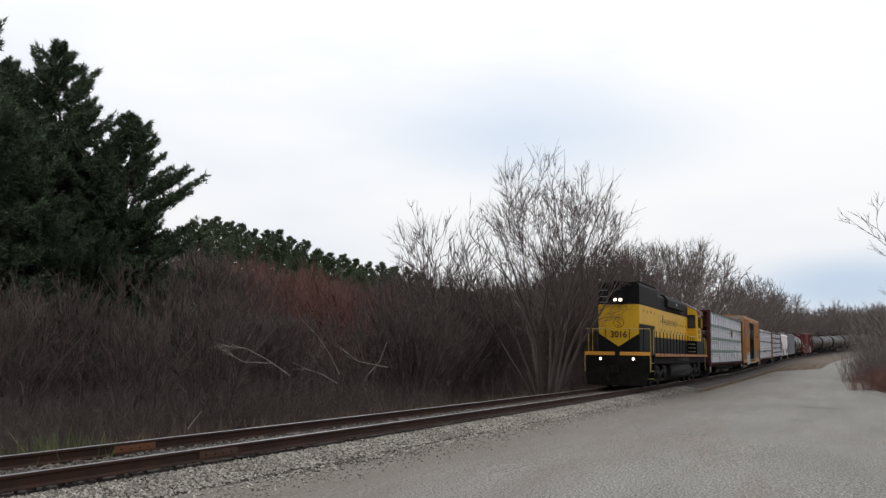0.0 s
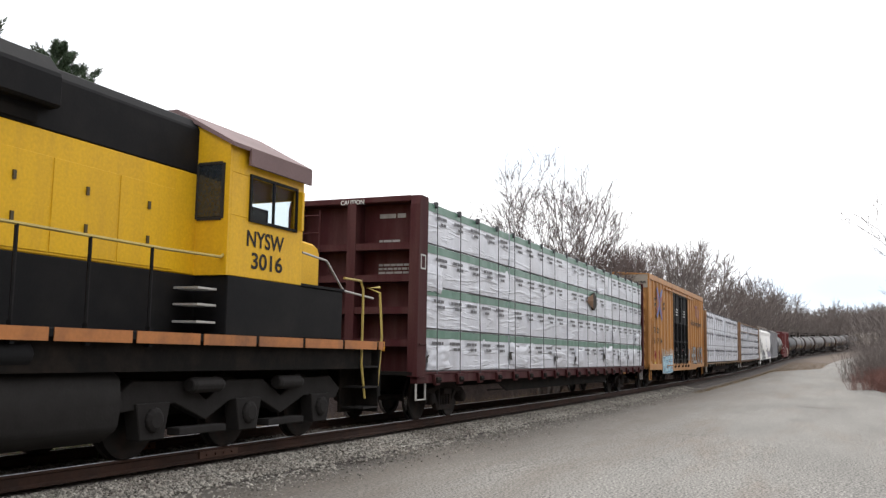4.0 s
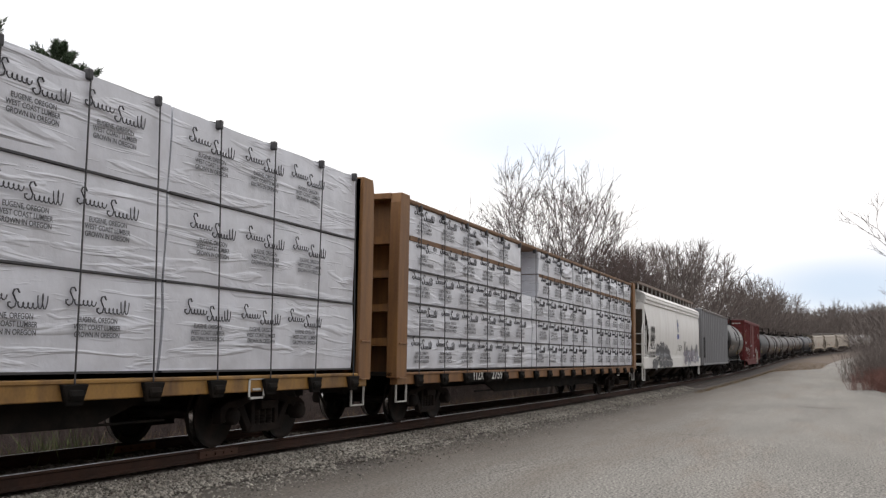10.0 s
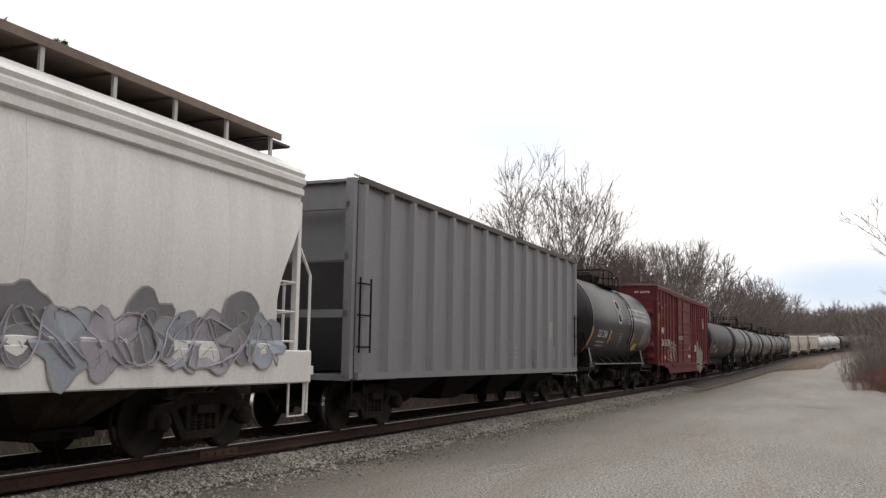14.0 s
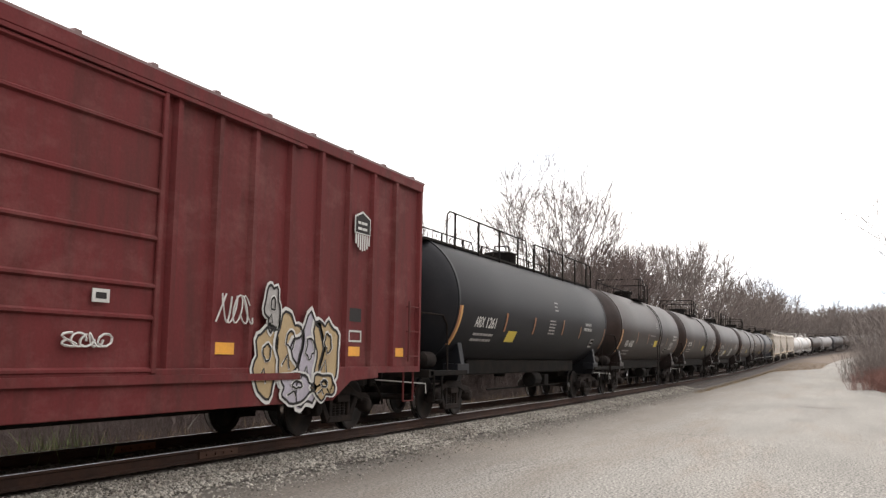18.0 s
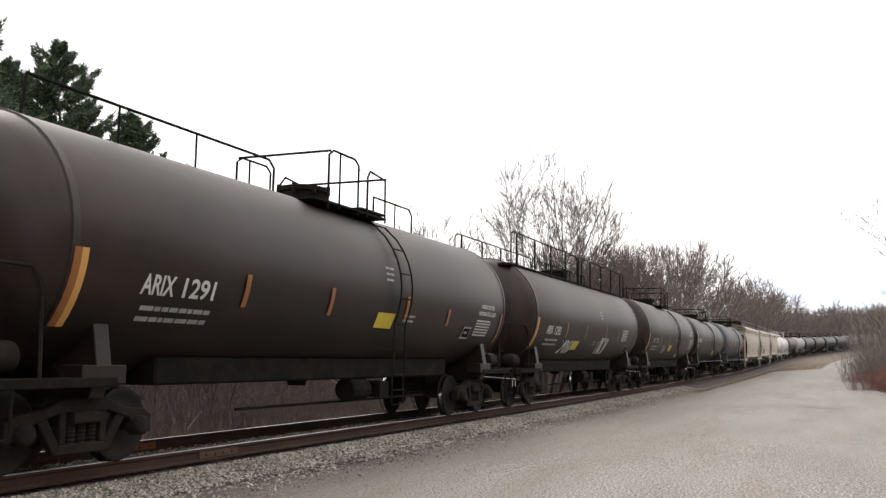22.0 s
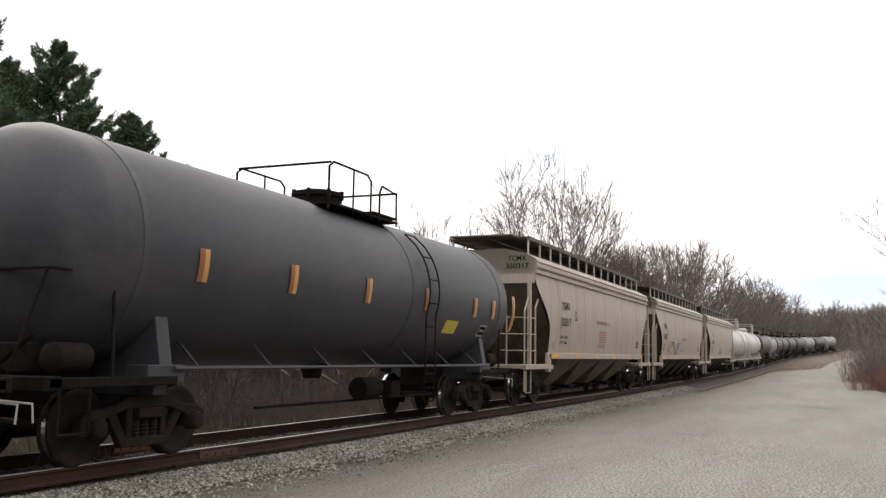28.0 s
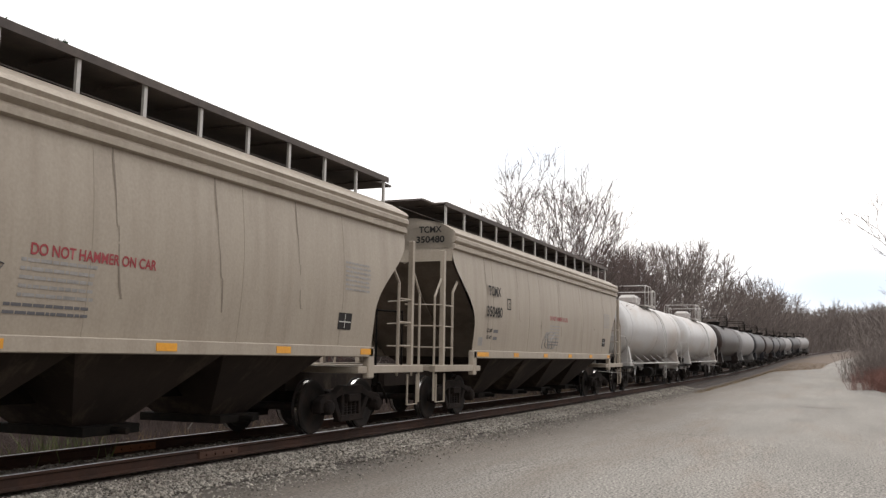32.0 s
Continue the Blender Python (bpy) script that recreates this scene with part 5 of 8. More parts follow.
def scribble(parent, y, z, w, h, surf, material, seed, n=9, r=0.012, name="graffiti"):
    rng = random.Random(seed)
    s = Shape()
    for k in range(n):
        yy, g = y + w * (k + 0.5) / n, w / n
        fa, fb, pa, pb = rng.choice((1, 1, 2)), rng.choice((1, 1, 2)), rng.uniform(0, 6), rng.uniform(0, 6)
        ln = rng.uniform(3.4, 6.0)
        pts = []
        for i in range(15):
            a = ln * i / 14
            zz = z + h * (0.5 + 0.46 * math.sin(fb * a + pb))
            pts.append((surf(zz) + 0.004, yy + g * 0.85 * math.cos(fa * a + pa), zz))
        s.tube(pts, r, 4)
    return part(name, s, material, parent)


def band(parent, pts, width, surf, material, lift, name="emblem_band", label=""):
    """A painted band of even width along a line of (y, z)."""
    vs = []
    for i, (y, z) in enumerate(pts):
        (ya, za), (yb, zb) = pts[max(i - 1, 0)], pts[min(i + 1, len(pts) - 1)]
        n = math.hypot(yb - ya, zb - za)
        dy, dz = -(zb - za) / n * width / 2, (yb - ya) / n * width / 2
        vs += [(surf(z) + lift, y + dy, z + dz), (surf(z) + lift, y - dy, z - dz)]
    return part(name, Shape().add(vs, [(2 * i, 2 * i + 1, 2 * i + 3, 2 * i + 2) for i in range(len(pts) - 1)]), material, parent, label)


def bubble(parent, y, z, w, h, surf, line, seed, fill=None, r=0.018, lift=0.0, inner=True):
    """One bubble letter of spray paint: a filled shape, its outline and a loop inside it."""
    ol = blob(y, z, w, h, seed, 30, 0.45)
    if fill:
        spray(parent, ol, surf, fill, lift=0.006 + lift)
    band(parent, ol + ol[:1], 2 * r, surf, line, 0.010 + lift, "graffiti_outline")
    if inner:
        lp = blob(y + 0.1 * w, z + 0.25 * h, 0.3 * w, 0.25 * h, seed + 9, 14, 0.4)
        band(parent, lp + lp[:1], 1.6 * r, surf, line, 0.012 + lift, "graffiti_stroke")
        band(parent, [(y - 0.5 * w, z - 0.5 * h), (y - 0.1 * w, z - 0.2 * h), (y + 0.05 * w, z - 0.6 * h)], 1.6 * r, surf, line, 0.012 + lift, "graffiti_stroke")


def box_end(e, y, q, z0, z1, material, ribs):
    """A boxcar end wall with horizontal pressed ribs."""
    part("end_wall", Shape().box(-1.5, 1.5, min(y, y - q * 0.05), max(y, y - q * 0.05), z0, z1), M[material], e)
    for z in ribs:
        s = Shape().prism([(y, z), (y + q * 0.09, z + 0.07), (y + q * 0.09, z + 0.17), (y, z + 0.34)], -1.36, 1.36, "x")
        part("end_rib", s, M[material], e, bevel=0.012)


# ---- high yellow boxcar with black plug doors ----
def yellow_boxcar():
    e, h = car("boxcar", "tall weathered yellow boxcar with black plug doors and blue spray paint", "boxcar", 88.5, 107.07)
    X, z0, z1 = 1.50, 0.90, 5.06
    for a in ((X - 0.05, X, -h, -2.55, z0, z1), (X - 0.05, X, 2.55, h, z0, z1), (X - 0.05, X, -2.55, 2.55, z1 - 0.22, z1), (-X, -X + 0.05, -h, h, z0, z1)):
        part("side_wall", Shape().box(*a), M["box_yellow"], e)
    part("floor", Shape().box(-X, X, -h, h, z0, z0 + 0.08), M["frame_black"], e)
    for sx in (1, -1):
        a, b = sorted((sx * X, sx * (X + 0.075)))
        part("side_sill", Shape().prism([(-h, 1.12), (h, 1.12), (h, 0.86), (h - 3.2, 0.84), (h - 3.6, 0.74), (-h + 3.6, 0.74), (-h + 3.2, 0.84), (-h, 0.86)], a, b, "x"), M["box_yellow"], e, bevel=0.008)
        part("top_chord", Shape().box(a, b, -h, h, z1 - 0.12, z1 + 0.10), M["box_yellow"], e, bevel=0.01)
        ys = [-h + 0.06] + [-h + 1.12 + 0.905 * k for k in range(7)] + [h - 1.12 - 0.905 * k for k in range(7)][::-1] + [h - 0.06]
        for yy in ys:
            part("side_post", Shape().prism([(sx * X, yy - 0.09), (sx * (X + 0.07), yy - 0.05), (sx * (X + 0.07), yy + 0.05), (sx * X, yy + 0.09)], 1.12, z1 - 0.12, "z"), M["box_yellow"], e)
    part("roof", Shape().prism([(-1.58, 5.14), (1.58, 5.14), (1.58, 5.18), (0, 5.28), (-1.58, 5.18)], -h - 0.05, h + 0.05, "y"), M["box_yellow"], e, bevel=0.01)
    for k in range(14):
        yy = -h + 0.7 + k * 1.32
        part("roof_rib", Shape().prism([(-1.56, 5.17), (0, 5.27), (1.56, 5.17), (1.56, 5.21), (0, 5.31), (-1.56, 5.21)], yy, yy + 0.1, "y"), M["box_yellow"], e)
    for q in (-1, 1):
        box_end(e, q * h, q, z0, 4.55, "box_yellow", [1.0 + 0.5 * k for k in range(7)])
        part("end_panel", Shape().prism([(-1.5, 4.55), (1.5, 4.55), (1.5, 5.16), (0, 5.27), (-1.5, 5.16)], *sorted((q * h, q * (h + 0.03))), "y"), M["hop_cream"], e, "pale grey panel across the top of the end")
        ladder(e, 1.0, q * (h + 0.13), 1.3, 2.0, 0.5, 3, M["box_yellow"], "x")
        ladder(e, X + 0.1, q * (h - 0.5), 1.35, 3.1, 0.5, 4, M["box_yellow"])
        stirrup(e, X, q * (h - 0.4), M["box_yellow"], 0.42, 0.9)
        truck(e, q * (h - 2.35))
        part("draft_box", Shape().box(-0.5, 0.5, *sorted((q * h, q * (h + 0.5))), 0.66, 1.0), M["box_yellow"], e, bevel=0.02)
    lettering("TBOX", 0.17, 0, 0, flat(0), M["ink"], e, 0.42).data.transform(pose(0.62, -h - 0.045, 4.78) @ pose(0, 0, 0, 0, 0, -90))
    lettering("661984", 0.17, 0, 0, flat(0), M["ink"], e, 0.52, name="car_number").data.transform(pose(1.16, -h - 0.045, 4.78) @ pose(0, 0, 0, 0, 0, -90))
    # plug doors
    for k, ya in enumerate((-2.5, 0.03)):
        yb = ya + 2.47
        d = part("plug_door", Shape().box(X - 0.04, X + 0.02, ya, yb, 1.05, 4.74), M["black"], e, "black steel plug door")
        for z in (1.05, 1.28, 2.22, 3.2, 4.62):
            part("door_rail", Shape().box(X + 0.02, X + 0.075, ya, yb, z, z + 0.07), M["black"], d, bevel=0.01)
        for i in range(5):
            yy = ya + 0.02 + i * (2.4 / 4)
            part("door_stile", Shape().box(X + 0.02, X + 0.07, yy, yy + 0.06, 1.12, 4.62) if i in (0, 4) else Shape().box(X + 0.02, X + 0.055, yy, yy + 0.04, 1.35, 3.2), M["black"], d)
        for yy in (ya + 0.55, ya + 1.75):
            part("lock_bar", Shape().tube([(X + 0.09, yy, 1.1), (X + 0.09, yy, 4.7)], 0.025, 6), M["black"], d)
        part("door_crank", Shape().lathe([(0.16, X + 0.06), (0.16, X + 0.09), (0.05, X + 0.1)], 12, "x", (0, ya + 1.2, 2.0)), M["black"], d)
        bars([r for i in range(3) for r in words(ya + 0.75, ya + 1.7, 3.9 - 0.14 * i, 0.09, random.Random(i))], flat(X + 0.022), M["white"], d, "door_stencil")
        bars([(ya + 1.1, ya + 1.2, 1.75, 0.2), (ya + 1.0, ya + 1.05, 2.08, 0.14), (ya + 1.2, ya + 1.25, 2.08, 0.14), (ya + 0.2, ya + 0.5, 1.5, 0.04), (ya + 0.2, ya + 0.45, 1.42, 0.04), (ya + 1.6, ya + 1.9, 1.55, 0.04)], flat(X + 0.022), M["white"], d, "door_stencil")
        bars([(ya + 0.55, ya + 0.75, 1.75, 0.12)], flat(X + 0.024), M["red_mark"], d, "door_decal")
    part("door_track", Shape().box(X, X + 0.12, -4.9, 4.9, 1.0, 1.05).box(X, X + 0.1, -4.9, 4.9, 4.76, 4.82), M["box_yellow"], e)
    for yy in (-2.3, -1.2, 0.2, 1.3, 2.3):
        part("door_roller", Shape().box(X + 0.02, X + 0.14, yy - 0.1, yy + 0.1, 0.9, 1.05), M["frame_black"], e, bevel=0.02)
    sx = X + 0.004
    for t, y, z, w in (("TB", -8.1, 2.66, 0.5), ("OX", -7.25, 2.66, 0.53), ("66", -8.2, 2.18, 0.44), ("19", -7.25, 2.18, 0.36), ("84", -6.37, 2.18, 0.46)):
        lettering(t, 0.36, y, z, flat(sx + 0.072), M["ink"], e, w, "dark reporting mark" if z > 2.5 else "dark car number", "lettering" if z > 2.5 else "car_number")
    for y, z, t in ((-h + 1.38, 4.12, "next"), (-h + 1.38, 3.88, "load"), (-5.5, 4.02, "any"), (-5.5, 3.80, "road")):
        w = lettering(t, 0.30, y, z, flat(sx + 0.072), M["ink"], e, 0.46 if t == "any" else 0.54, "slanted dark slogan word")
        w.data.transform(Matrix(((1, 0, 0, 0), (0, 1, 0.22, -0.22 * z), (0, 0, 1, 0), (0, 0, 0, 1))))
    # crossed emblem: curved blue and red bands with pale edges
    em = flat(sx + 0.074)
    blue = ([(-7.42, 4.66), (-7.05, 4.36), (-6.80, 4.16), (-6.70, 3.98), (-6.78, 3.78), (-7.05, 3.58), (-7.48, 3.30)], [(-6.02, 4.60), (-6.30, 4.44), (-6.58, 4.30)], [(-6.14, 3.22), (-6.36, 3.46), (-6.60, 3.70)])
    red = ([(-7.45, 4.40), (-7.15, 4.16), (-6.92, 3.99), (-7.15, 3.80), (-7.45, 3.58)], [(-6.02, 4.32), (-6.30, 4.14), (-6.52, 3.98), (-6.30, 3.72), (-6.04, 3.46)])
    for pts in blue + red:
        band(e, pts, 0.25, em, M["violet_mark"], 0.002, label="pale edge of the crossed emblem")
    for pts in red:
        band(e, pts, 0.20, em, M["emblem_red"], 0.006, label="red band of the crossed emblem")
    for pts in blue:
        band(e, pts, 0.19, em, M["blue_mark"], 0.010, label="blue band of the crossed emblem")
    for y, z, q in ((-7.42, 4.66, 1), (-7.48, 3.30, -1), (-6.02, 4.60, 1), (-6.14, 3.22, -1)):
        part("emblem_hook", Shape().add([(em(z) + 0.011, y + a, z + q * b) for a, b in ((-0.12, -0.08), (0.10, -0.08), (0.10, 0.10), (0.0, 0.02))], [(0, 1, 2, 3)]), M["blue_mark"], e)
    part("stencil_frame", Shape().box(sx, sx + 0.006, -6.52, -6.50, 2.54, 2.76).box(sx, sx + 0.006, -6.27, -6.25, 2.54, 2.76).box(sx, sx + 0.006, -6.50, -6.27, 2.74, 2.76).box(sx, sx + 0.006, -6.50, -6.27, 2.54, 2.56), M["ink"], e)
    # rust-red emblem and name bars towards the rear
    logo = flat(sx + 0.075)
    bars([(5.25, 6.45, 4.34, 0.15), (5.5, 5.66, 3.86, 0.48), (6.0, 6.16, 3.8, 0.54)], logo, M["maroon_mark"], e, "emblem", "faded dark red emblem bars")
    for p in (((6.4, 3.72), (6.6, 3.72), (7.2, 4.3), (7.0, 4.3)), ((6.95, 3.72), (7.2, 3.72), (6.7, 4.3), (6.5, 4.3))):
        part("emblem_bar", Shape().add([(logo(0) + 0.006 + (0.004 if p[0][0] > 6.5 else 0), y, z) for y, z in p], [(0, 1, 2, 3)]), M["maroon_mark"], e)
    lettering("Railcar Pooling Experts", 0.40, 5.85, 3.42, flat(sx + 0.074), M["ink"], e, 4.5, "dark slogan lettering")
    # blue block graffiti
    g = flat(sx + 0.078)
    spray(e, [(-6.08, 0.66), (-6.03, 1.49), (-5.0, 1.48), (-3.14, 1.59), (-3.05, 0.68), (-4.5, 0.64)], g, M["hop_white"], "white outline round the block graffiti")
    spray(e, [(-6.06, 0.68), (-6.0, 1.46), (-5.0, 1.45), (-3.17, 1.56), (-3.08, 0.70), (-4.5, 0.66)], g, M["sky_mark"], "light blue block graffiti over the lower wall", 0.009)
    for k in range(4):
        ya = -5.98 + k * 0.725
        dz = 0.03 * k
        strokes = (((0, 0.15, 0.70, 0.72), (0.50, 0.65, 0.70, 0.72), (0.15, 0.28, 1.02, 0.36), (0.37, 0.50, 1.02, 0.36), (0.26, 0.39, 0.9, 0.3)), ((0, 0.17, 0.70, 0.74), (0.17, 0.60, 0.70, 0.18), (0.17, 0.52, 0.98, 0.16), (0.17, 0.60, 1.26, 0.18)),
                   ((0, 0.60, 0.70, 0.18), (0.44, 0.60, 0.88, 0.12), (0, 0.60, 0.98, 0.16), (0, 0.16, 1.14, 0.12), (0, 0.60, 1.26, 0.18)), ((0, 0.16, 0.68, 0.74), (0.46, 0.62, 0.68, 0.74), (0.16, 0.46, 1.26, 0.16), (0.16, 0.46, 0.96, 0.14)))[k]
        for i, (p0, p1, z, hh) in enumerate(strokes):
            bars([(ya + p0 - 0.025, ya + p1 + 0.025, z + dz - 0.025, hh + 0.05)], flat(sx + 0.084 + 0.0004 * i), M["print_blue"], e, "graffiti_outline")
        for i, (p0, p1, z, hh) in enumerate(strokes):
            bars([(ya + p0, ya + p1, z + dz, hh)], flat(sx + 0.089 + 0.0004 * i), M["pale_sky"], e, "graffiti_stroke")
    for y, z in ((-4.9, 0.9), (-4.25, 1.18), (-3.6, 0.86)):
        bars([(y, y + 0.3, z, 0.07)], flat(sx + 0.095), M["emblem_red"], e, "graffiti_accent")
    rng = random.Random(2)
    for k in range(30):
        a = 3.14 * k / 29
        ya, za = -4.55 - 1.5 * math.cos(a) * (1.0 if abs(math.cos(a)) < 0.9 else 1.02), 1.5 if 2 < k < 27 else 1.0 + 0.1 * k % 0.4
        ln = rng.uniform(0.18, 0.42)
        lean = -math.cos(a) * 0.6 + rng.uniform(-0.3, 0.3)
        part("graffiti_ray", Shape().tube([(sx + 0.078, ya, za), (sx + 0.078, ya + ln * lean * 0.5, za + ln * 0.55), (sx + 0.078, ya + ln * lean, za + ln)], 0.014, 4, 0.004), M["white"], e, "white spray ray over the graffiti")
    for k, (ch, y) in enumerate((("H", 4.1), ("E", 4.78), ("L", 5.5), ("K", 6.45), ("I", 7.18), ("S", 8.03))):
        lettering(ch, 1.38, y, 1.48, flat(sx + 0.074), M["ink"], e, 0.26 if ch == "I" else 0.68, "dark graffiti outline", "graffiti_outline")
        lettering(ch, 1.28, y - 0.02, 1.50, flat(sx + 0.080), M["grey_mark"], e, 0.16 if ch == "I" else 0.58, "white block graffiti", "graffiti")
    scribble(e, 2.62, 1.2, 0.5, 0.7, flat(sx + 0.075), M["grey_mark"], 8, 4, 0.018)
    bars([(7.22, 7.6, 1.62, 0.34)], flat(sx + 0.088), M["ink"], e, "stencil_panel")
    bars([(7.25, 7.57, 1.78, 0.02), (7.4, 7.42, 1.64, 0.3)], flat(sx + 0.09), M["white"], e, "stencil_lines")
    scribble(e, -h + 1.2, 1.35, 1.0, 0.4, flat(sx), M["red_mark"], 6, 8, 0.01)
    scribble(e, -h + 2.7, 1.3, 0.6, 0.5, flat(sx), M["red_mark"], 16, 6, 0.01)
    part("data_plate", Shape().box(sx, sx + 0.01, -h + 1.3, -h + 1.85, 1.04, 1.22), M["yellow_sheet"], e)
    brake_rig(e, 0.5)
    underframe(e, -h, h)
    couplers(e, -h - 0.4, h + 0.4)


yellow_boxcar()


# ---- red boxcar ----
def red_boxcar():
    e, h = car("boxcar", "faded oxide red boxcar with sliding doors and scrawled spray paint", "boxcar", 206.45, 225.1)
    X, z0, z1 = 1.50, 1.1, 4.72
    for a in ((X - 0.05, X), (-X, -X + 0.05)):
        part("side_wall", Shape().box(*a, -h, h, z0, z1), M["red"], e)
    for sx in (1, -1):
        a, b = sorted((sx * X, sx * (X + 0.08)))
        part("side_sill", Shape().prism([(-7.5, 1.16), (7.5, 1.16), (7.5, 0.96), (6.5, 0.92), (5.9, 0.62), (-6.0, 0.62), (-6.6, 0.92), (-7.5, 0.96)], a, b, "x"), M["red"], e, bevel=0.01)
        part("bottom_chord", Shape().box(a, b - 0.02 * sx if sx > 0 else b, -h, h, 1.05, 1.16), M["red"], e)
        part("top_chord", Shape().box(a, b, -h, h, z1 - 0.1, z1 + 0.08), M["red"], e, bevel=0.01)
        for yy in [-h + 0.06, -8.45, -7.57, -6.67, -5.77, -4.85, -3.9, 1.85, 2.71, 3.55, 4.5, 5.4, 6.34, 7.24, 8.15, h - 0.06]:
            part("side_post", Shape().prism([(sx * X, yy - 0.08), (sx * (X + 0.07), yy - 0.045), (sx * (X + 0.07), yy + 0.045), (sx * X, yy + 0.08)], 1.16, z1 - 0.1, "z"), M["red"], e)
    part("roof", Shape().prism([(-1.58, 4.78), (1.58, 4.78), (1.58, 4.83), (0, 4.93), (-1.58, 4.83)], -h - 0.05, h + 0.05, "y"), M["roof_brown"], e, "rust brown peaked roof", bevel=0.01)
    for k in range(15):
        yy = -h + 0.6 + k * 1.25
        part("roof_rib", Shape().prism([(-1.58, 4.82), (0, 4.92), (1.58, 4.82), (1.58, 4.86), (0, 4.96), (-1.58, 4.86)], yy, yy + 0.1, "y"), M["roof_brown"], e)
    for q in (-1, 1):
        box_end(e, q * h, q, z0, z1 + 0.06, "red", [1.3 + 0.52 * k for k in range(5)])
        ladder(e, 0.9, q * (h + 0.14), 1.2, 2.1, 0.5, 3, M["red"], "x")
        ladder(e, X + 0.1, q * (h - 0.4), 1.35, 2.3, 0.45, 3, M["red"])
        stirrup(e, X, q * (h - 0.4), M["red"], 0.5, 1.1)
        truck(e, q * (h - 2.3))
        part("brake_platform", Shape().box(0.4, 1.1, *sorted((q * h, q * (h + 0.35))), 1.9, 1.95), M["red"], e)
    # two sliding doors with horizontal pressings
    for ya, yb in ((-3.42, -1.66), (-1.6, 1.58)):
        d = part("sliding_door", Shape().box(X + 0.02, X + 0.06, ya, yb, 1.1, 4.55), M["red"], e, "red sliding door with pressed panels")
        for z in (1.1, 1.72, 2.1, 2.68, 3.26, 3.95, 4.47):
            part("door_rail", Shape().prism([(X + 0.06, z), (X + 0.1, z + 0.025), (X + 0.1, z + 0.055), (X + 0.06, z + 0.08)], ya, yb, "y"), M["red"], d)
        for yy in (ya, yb - 0.08):
            part("door_stile", Shape().box(X + 0.06, X + 0.11, yy, yy + 0.08, 1.1, 4.55), M["red"], d, bevel=0.01)
    part("door_track", Shape().box(X, X + 0.13, -5.5, 4.8, 0.98, 1.08).box(X, X + 0.12, -5.5, 4.8, 4.55, 4.6), M["red"], e)
    sx = X + 0.004
    lettering("MP", 0.42, -8.03, 2.69, flat(sx + 0.07), M["white"], e, 0.72, "white reporting mark")
    for k, ch in enumerate("260378"):
        lettering(ch, 0.44, (-8.2, -7.84, -7.33, -6.94, -6.43, -6.04)[k], 2.12, flat(sx + 0.07), M["white"], e, 0.24, "white car number", "car_number")
    lettering("MP 260378", 0.14, 0, 0, flat(0), M["white"], e, 0.72, name="car_number").data.transform(pose(0.85, -h - 0.012, 4.48) @ pose(0, 0, 0, 0, 0, -90))
    scribble(e, -h + 0.15, 2.65, 0.65, 0.9, flat(sx), M["olive_mark"], 3, 3, 0.02)
    for k, (y, z, w, hh) in enumerate(((-6.25, 1.75, 0.36, 0.5), (-5.45, 1.72, 0.42, 0.48), (-4.9, 1.95, 0.25, 0.3), (-4.3, 1.68, 0.38, 0.4))):
        bubble(e, y, z, w, hh, flat(sx + 0.066), M["white"], 2.3 * k + 1, r=0.016)
    band(e, [(-8.95 + 0.25 * k, 3.9 + 0.12 * math.sin(k * 1.1)) for k in range(9)], 0.07, flat(sx + 0.03), M["roof_brown"], 0.002, "graffiti_stroke", "faded dark smear")
    # the far panel: shield and a purple and gold graffiti piece
    sh = Shape().add([(sx + 0.075, y, z) for y, z in ((6.48, 3.75), (6.76, 3.86), (7.06, 3.75), (7.06, 3.45), (6.48, 3.45))], [(0, 1, 2, 3, 4)])
    part("shield", sh, M["white"], e, "white outline of a shield emblem")
    part("shield_top", Shape().add([(sx + 0.08, y, z) for y, z in ((6.51, 3.73), (6.76, 3.82), (7.03, 3.73), (7.03, 3.47), (6.51, 3.47))], [(0, 1, 2, 3, 4)]), M["ink"], e)
    for z in (3.62, 3.52):
        bars(words(6.58, 6.96, z, 0.06, random.Random(int(z * 10))), flat(sx + 0.081), M["white"], e, "shield_lines")
    for k in range(7):
        bars([(6.50 + 0.08 * k, 6.55 + 0.08 * k, 3.16 + 0.012 * (k - 3) ** 2, 0.28 - 0.012 * (k - 3) ** 2)], flat(sx + 0.076), M["white"], e, "shield_stripe")
    gz = flat(sx + 0.08)
    for k, (y, z, w, hh, c) in enumerate(((3.9, 1.25, 0.32, 0.5, "cream_mark"), (4.02, 2.0, 0.2, 0.34, "grey_mark"), (4.5, 1.45, 0.36, 0.5, "cream_mark"), (5.05, 1.3, 0.42, 0.62, "pale_violet"), (5.6, 1.4, 0.36, 0.6, "cream_mark"), (4.7, 0.85, 0.45, 0.2, "pale_violet"), (5.5, 0.85, 0.32, 0.2, "cream_mark"))):
        bubble(e, y, z, w * 1.12, hh * 1.08, gz, M["white"], k + 3.3, M[c], 0.03, 0.004 * k)
        bubble(e, y, z, w, hh, gz, M["ink"], k + 3.3, None, 0.02, 0.004 * k + 0.004)
    scribble(e, 2.75, 1.75, 0.75, 0.42, flat(sx + 0.088), M["white"], 61, 6, 0.012, "graffiti_stroke")
    scribble(e, 0.12, 1.4, 0.65, 0.16, flat(sx + 0.11), M["white"], 81, 5, 0.014)
    scribble(e, -3.3, 2.36, 1.4, 0.2, flat(sx + 0.11), M["grey_mark"], 82, 4, 0.012)
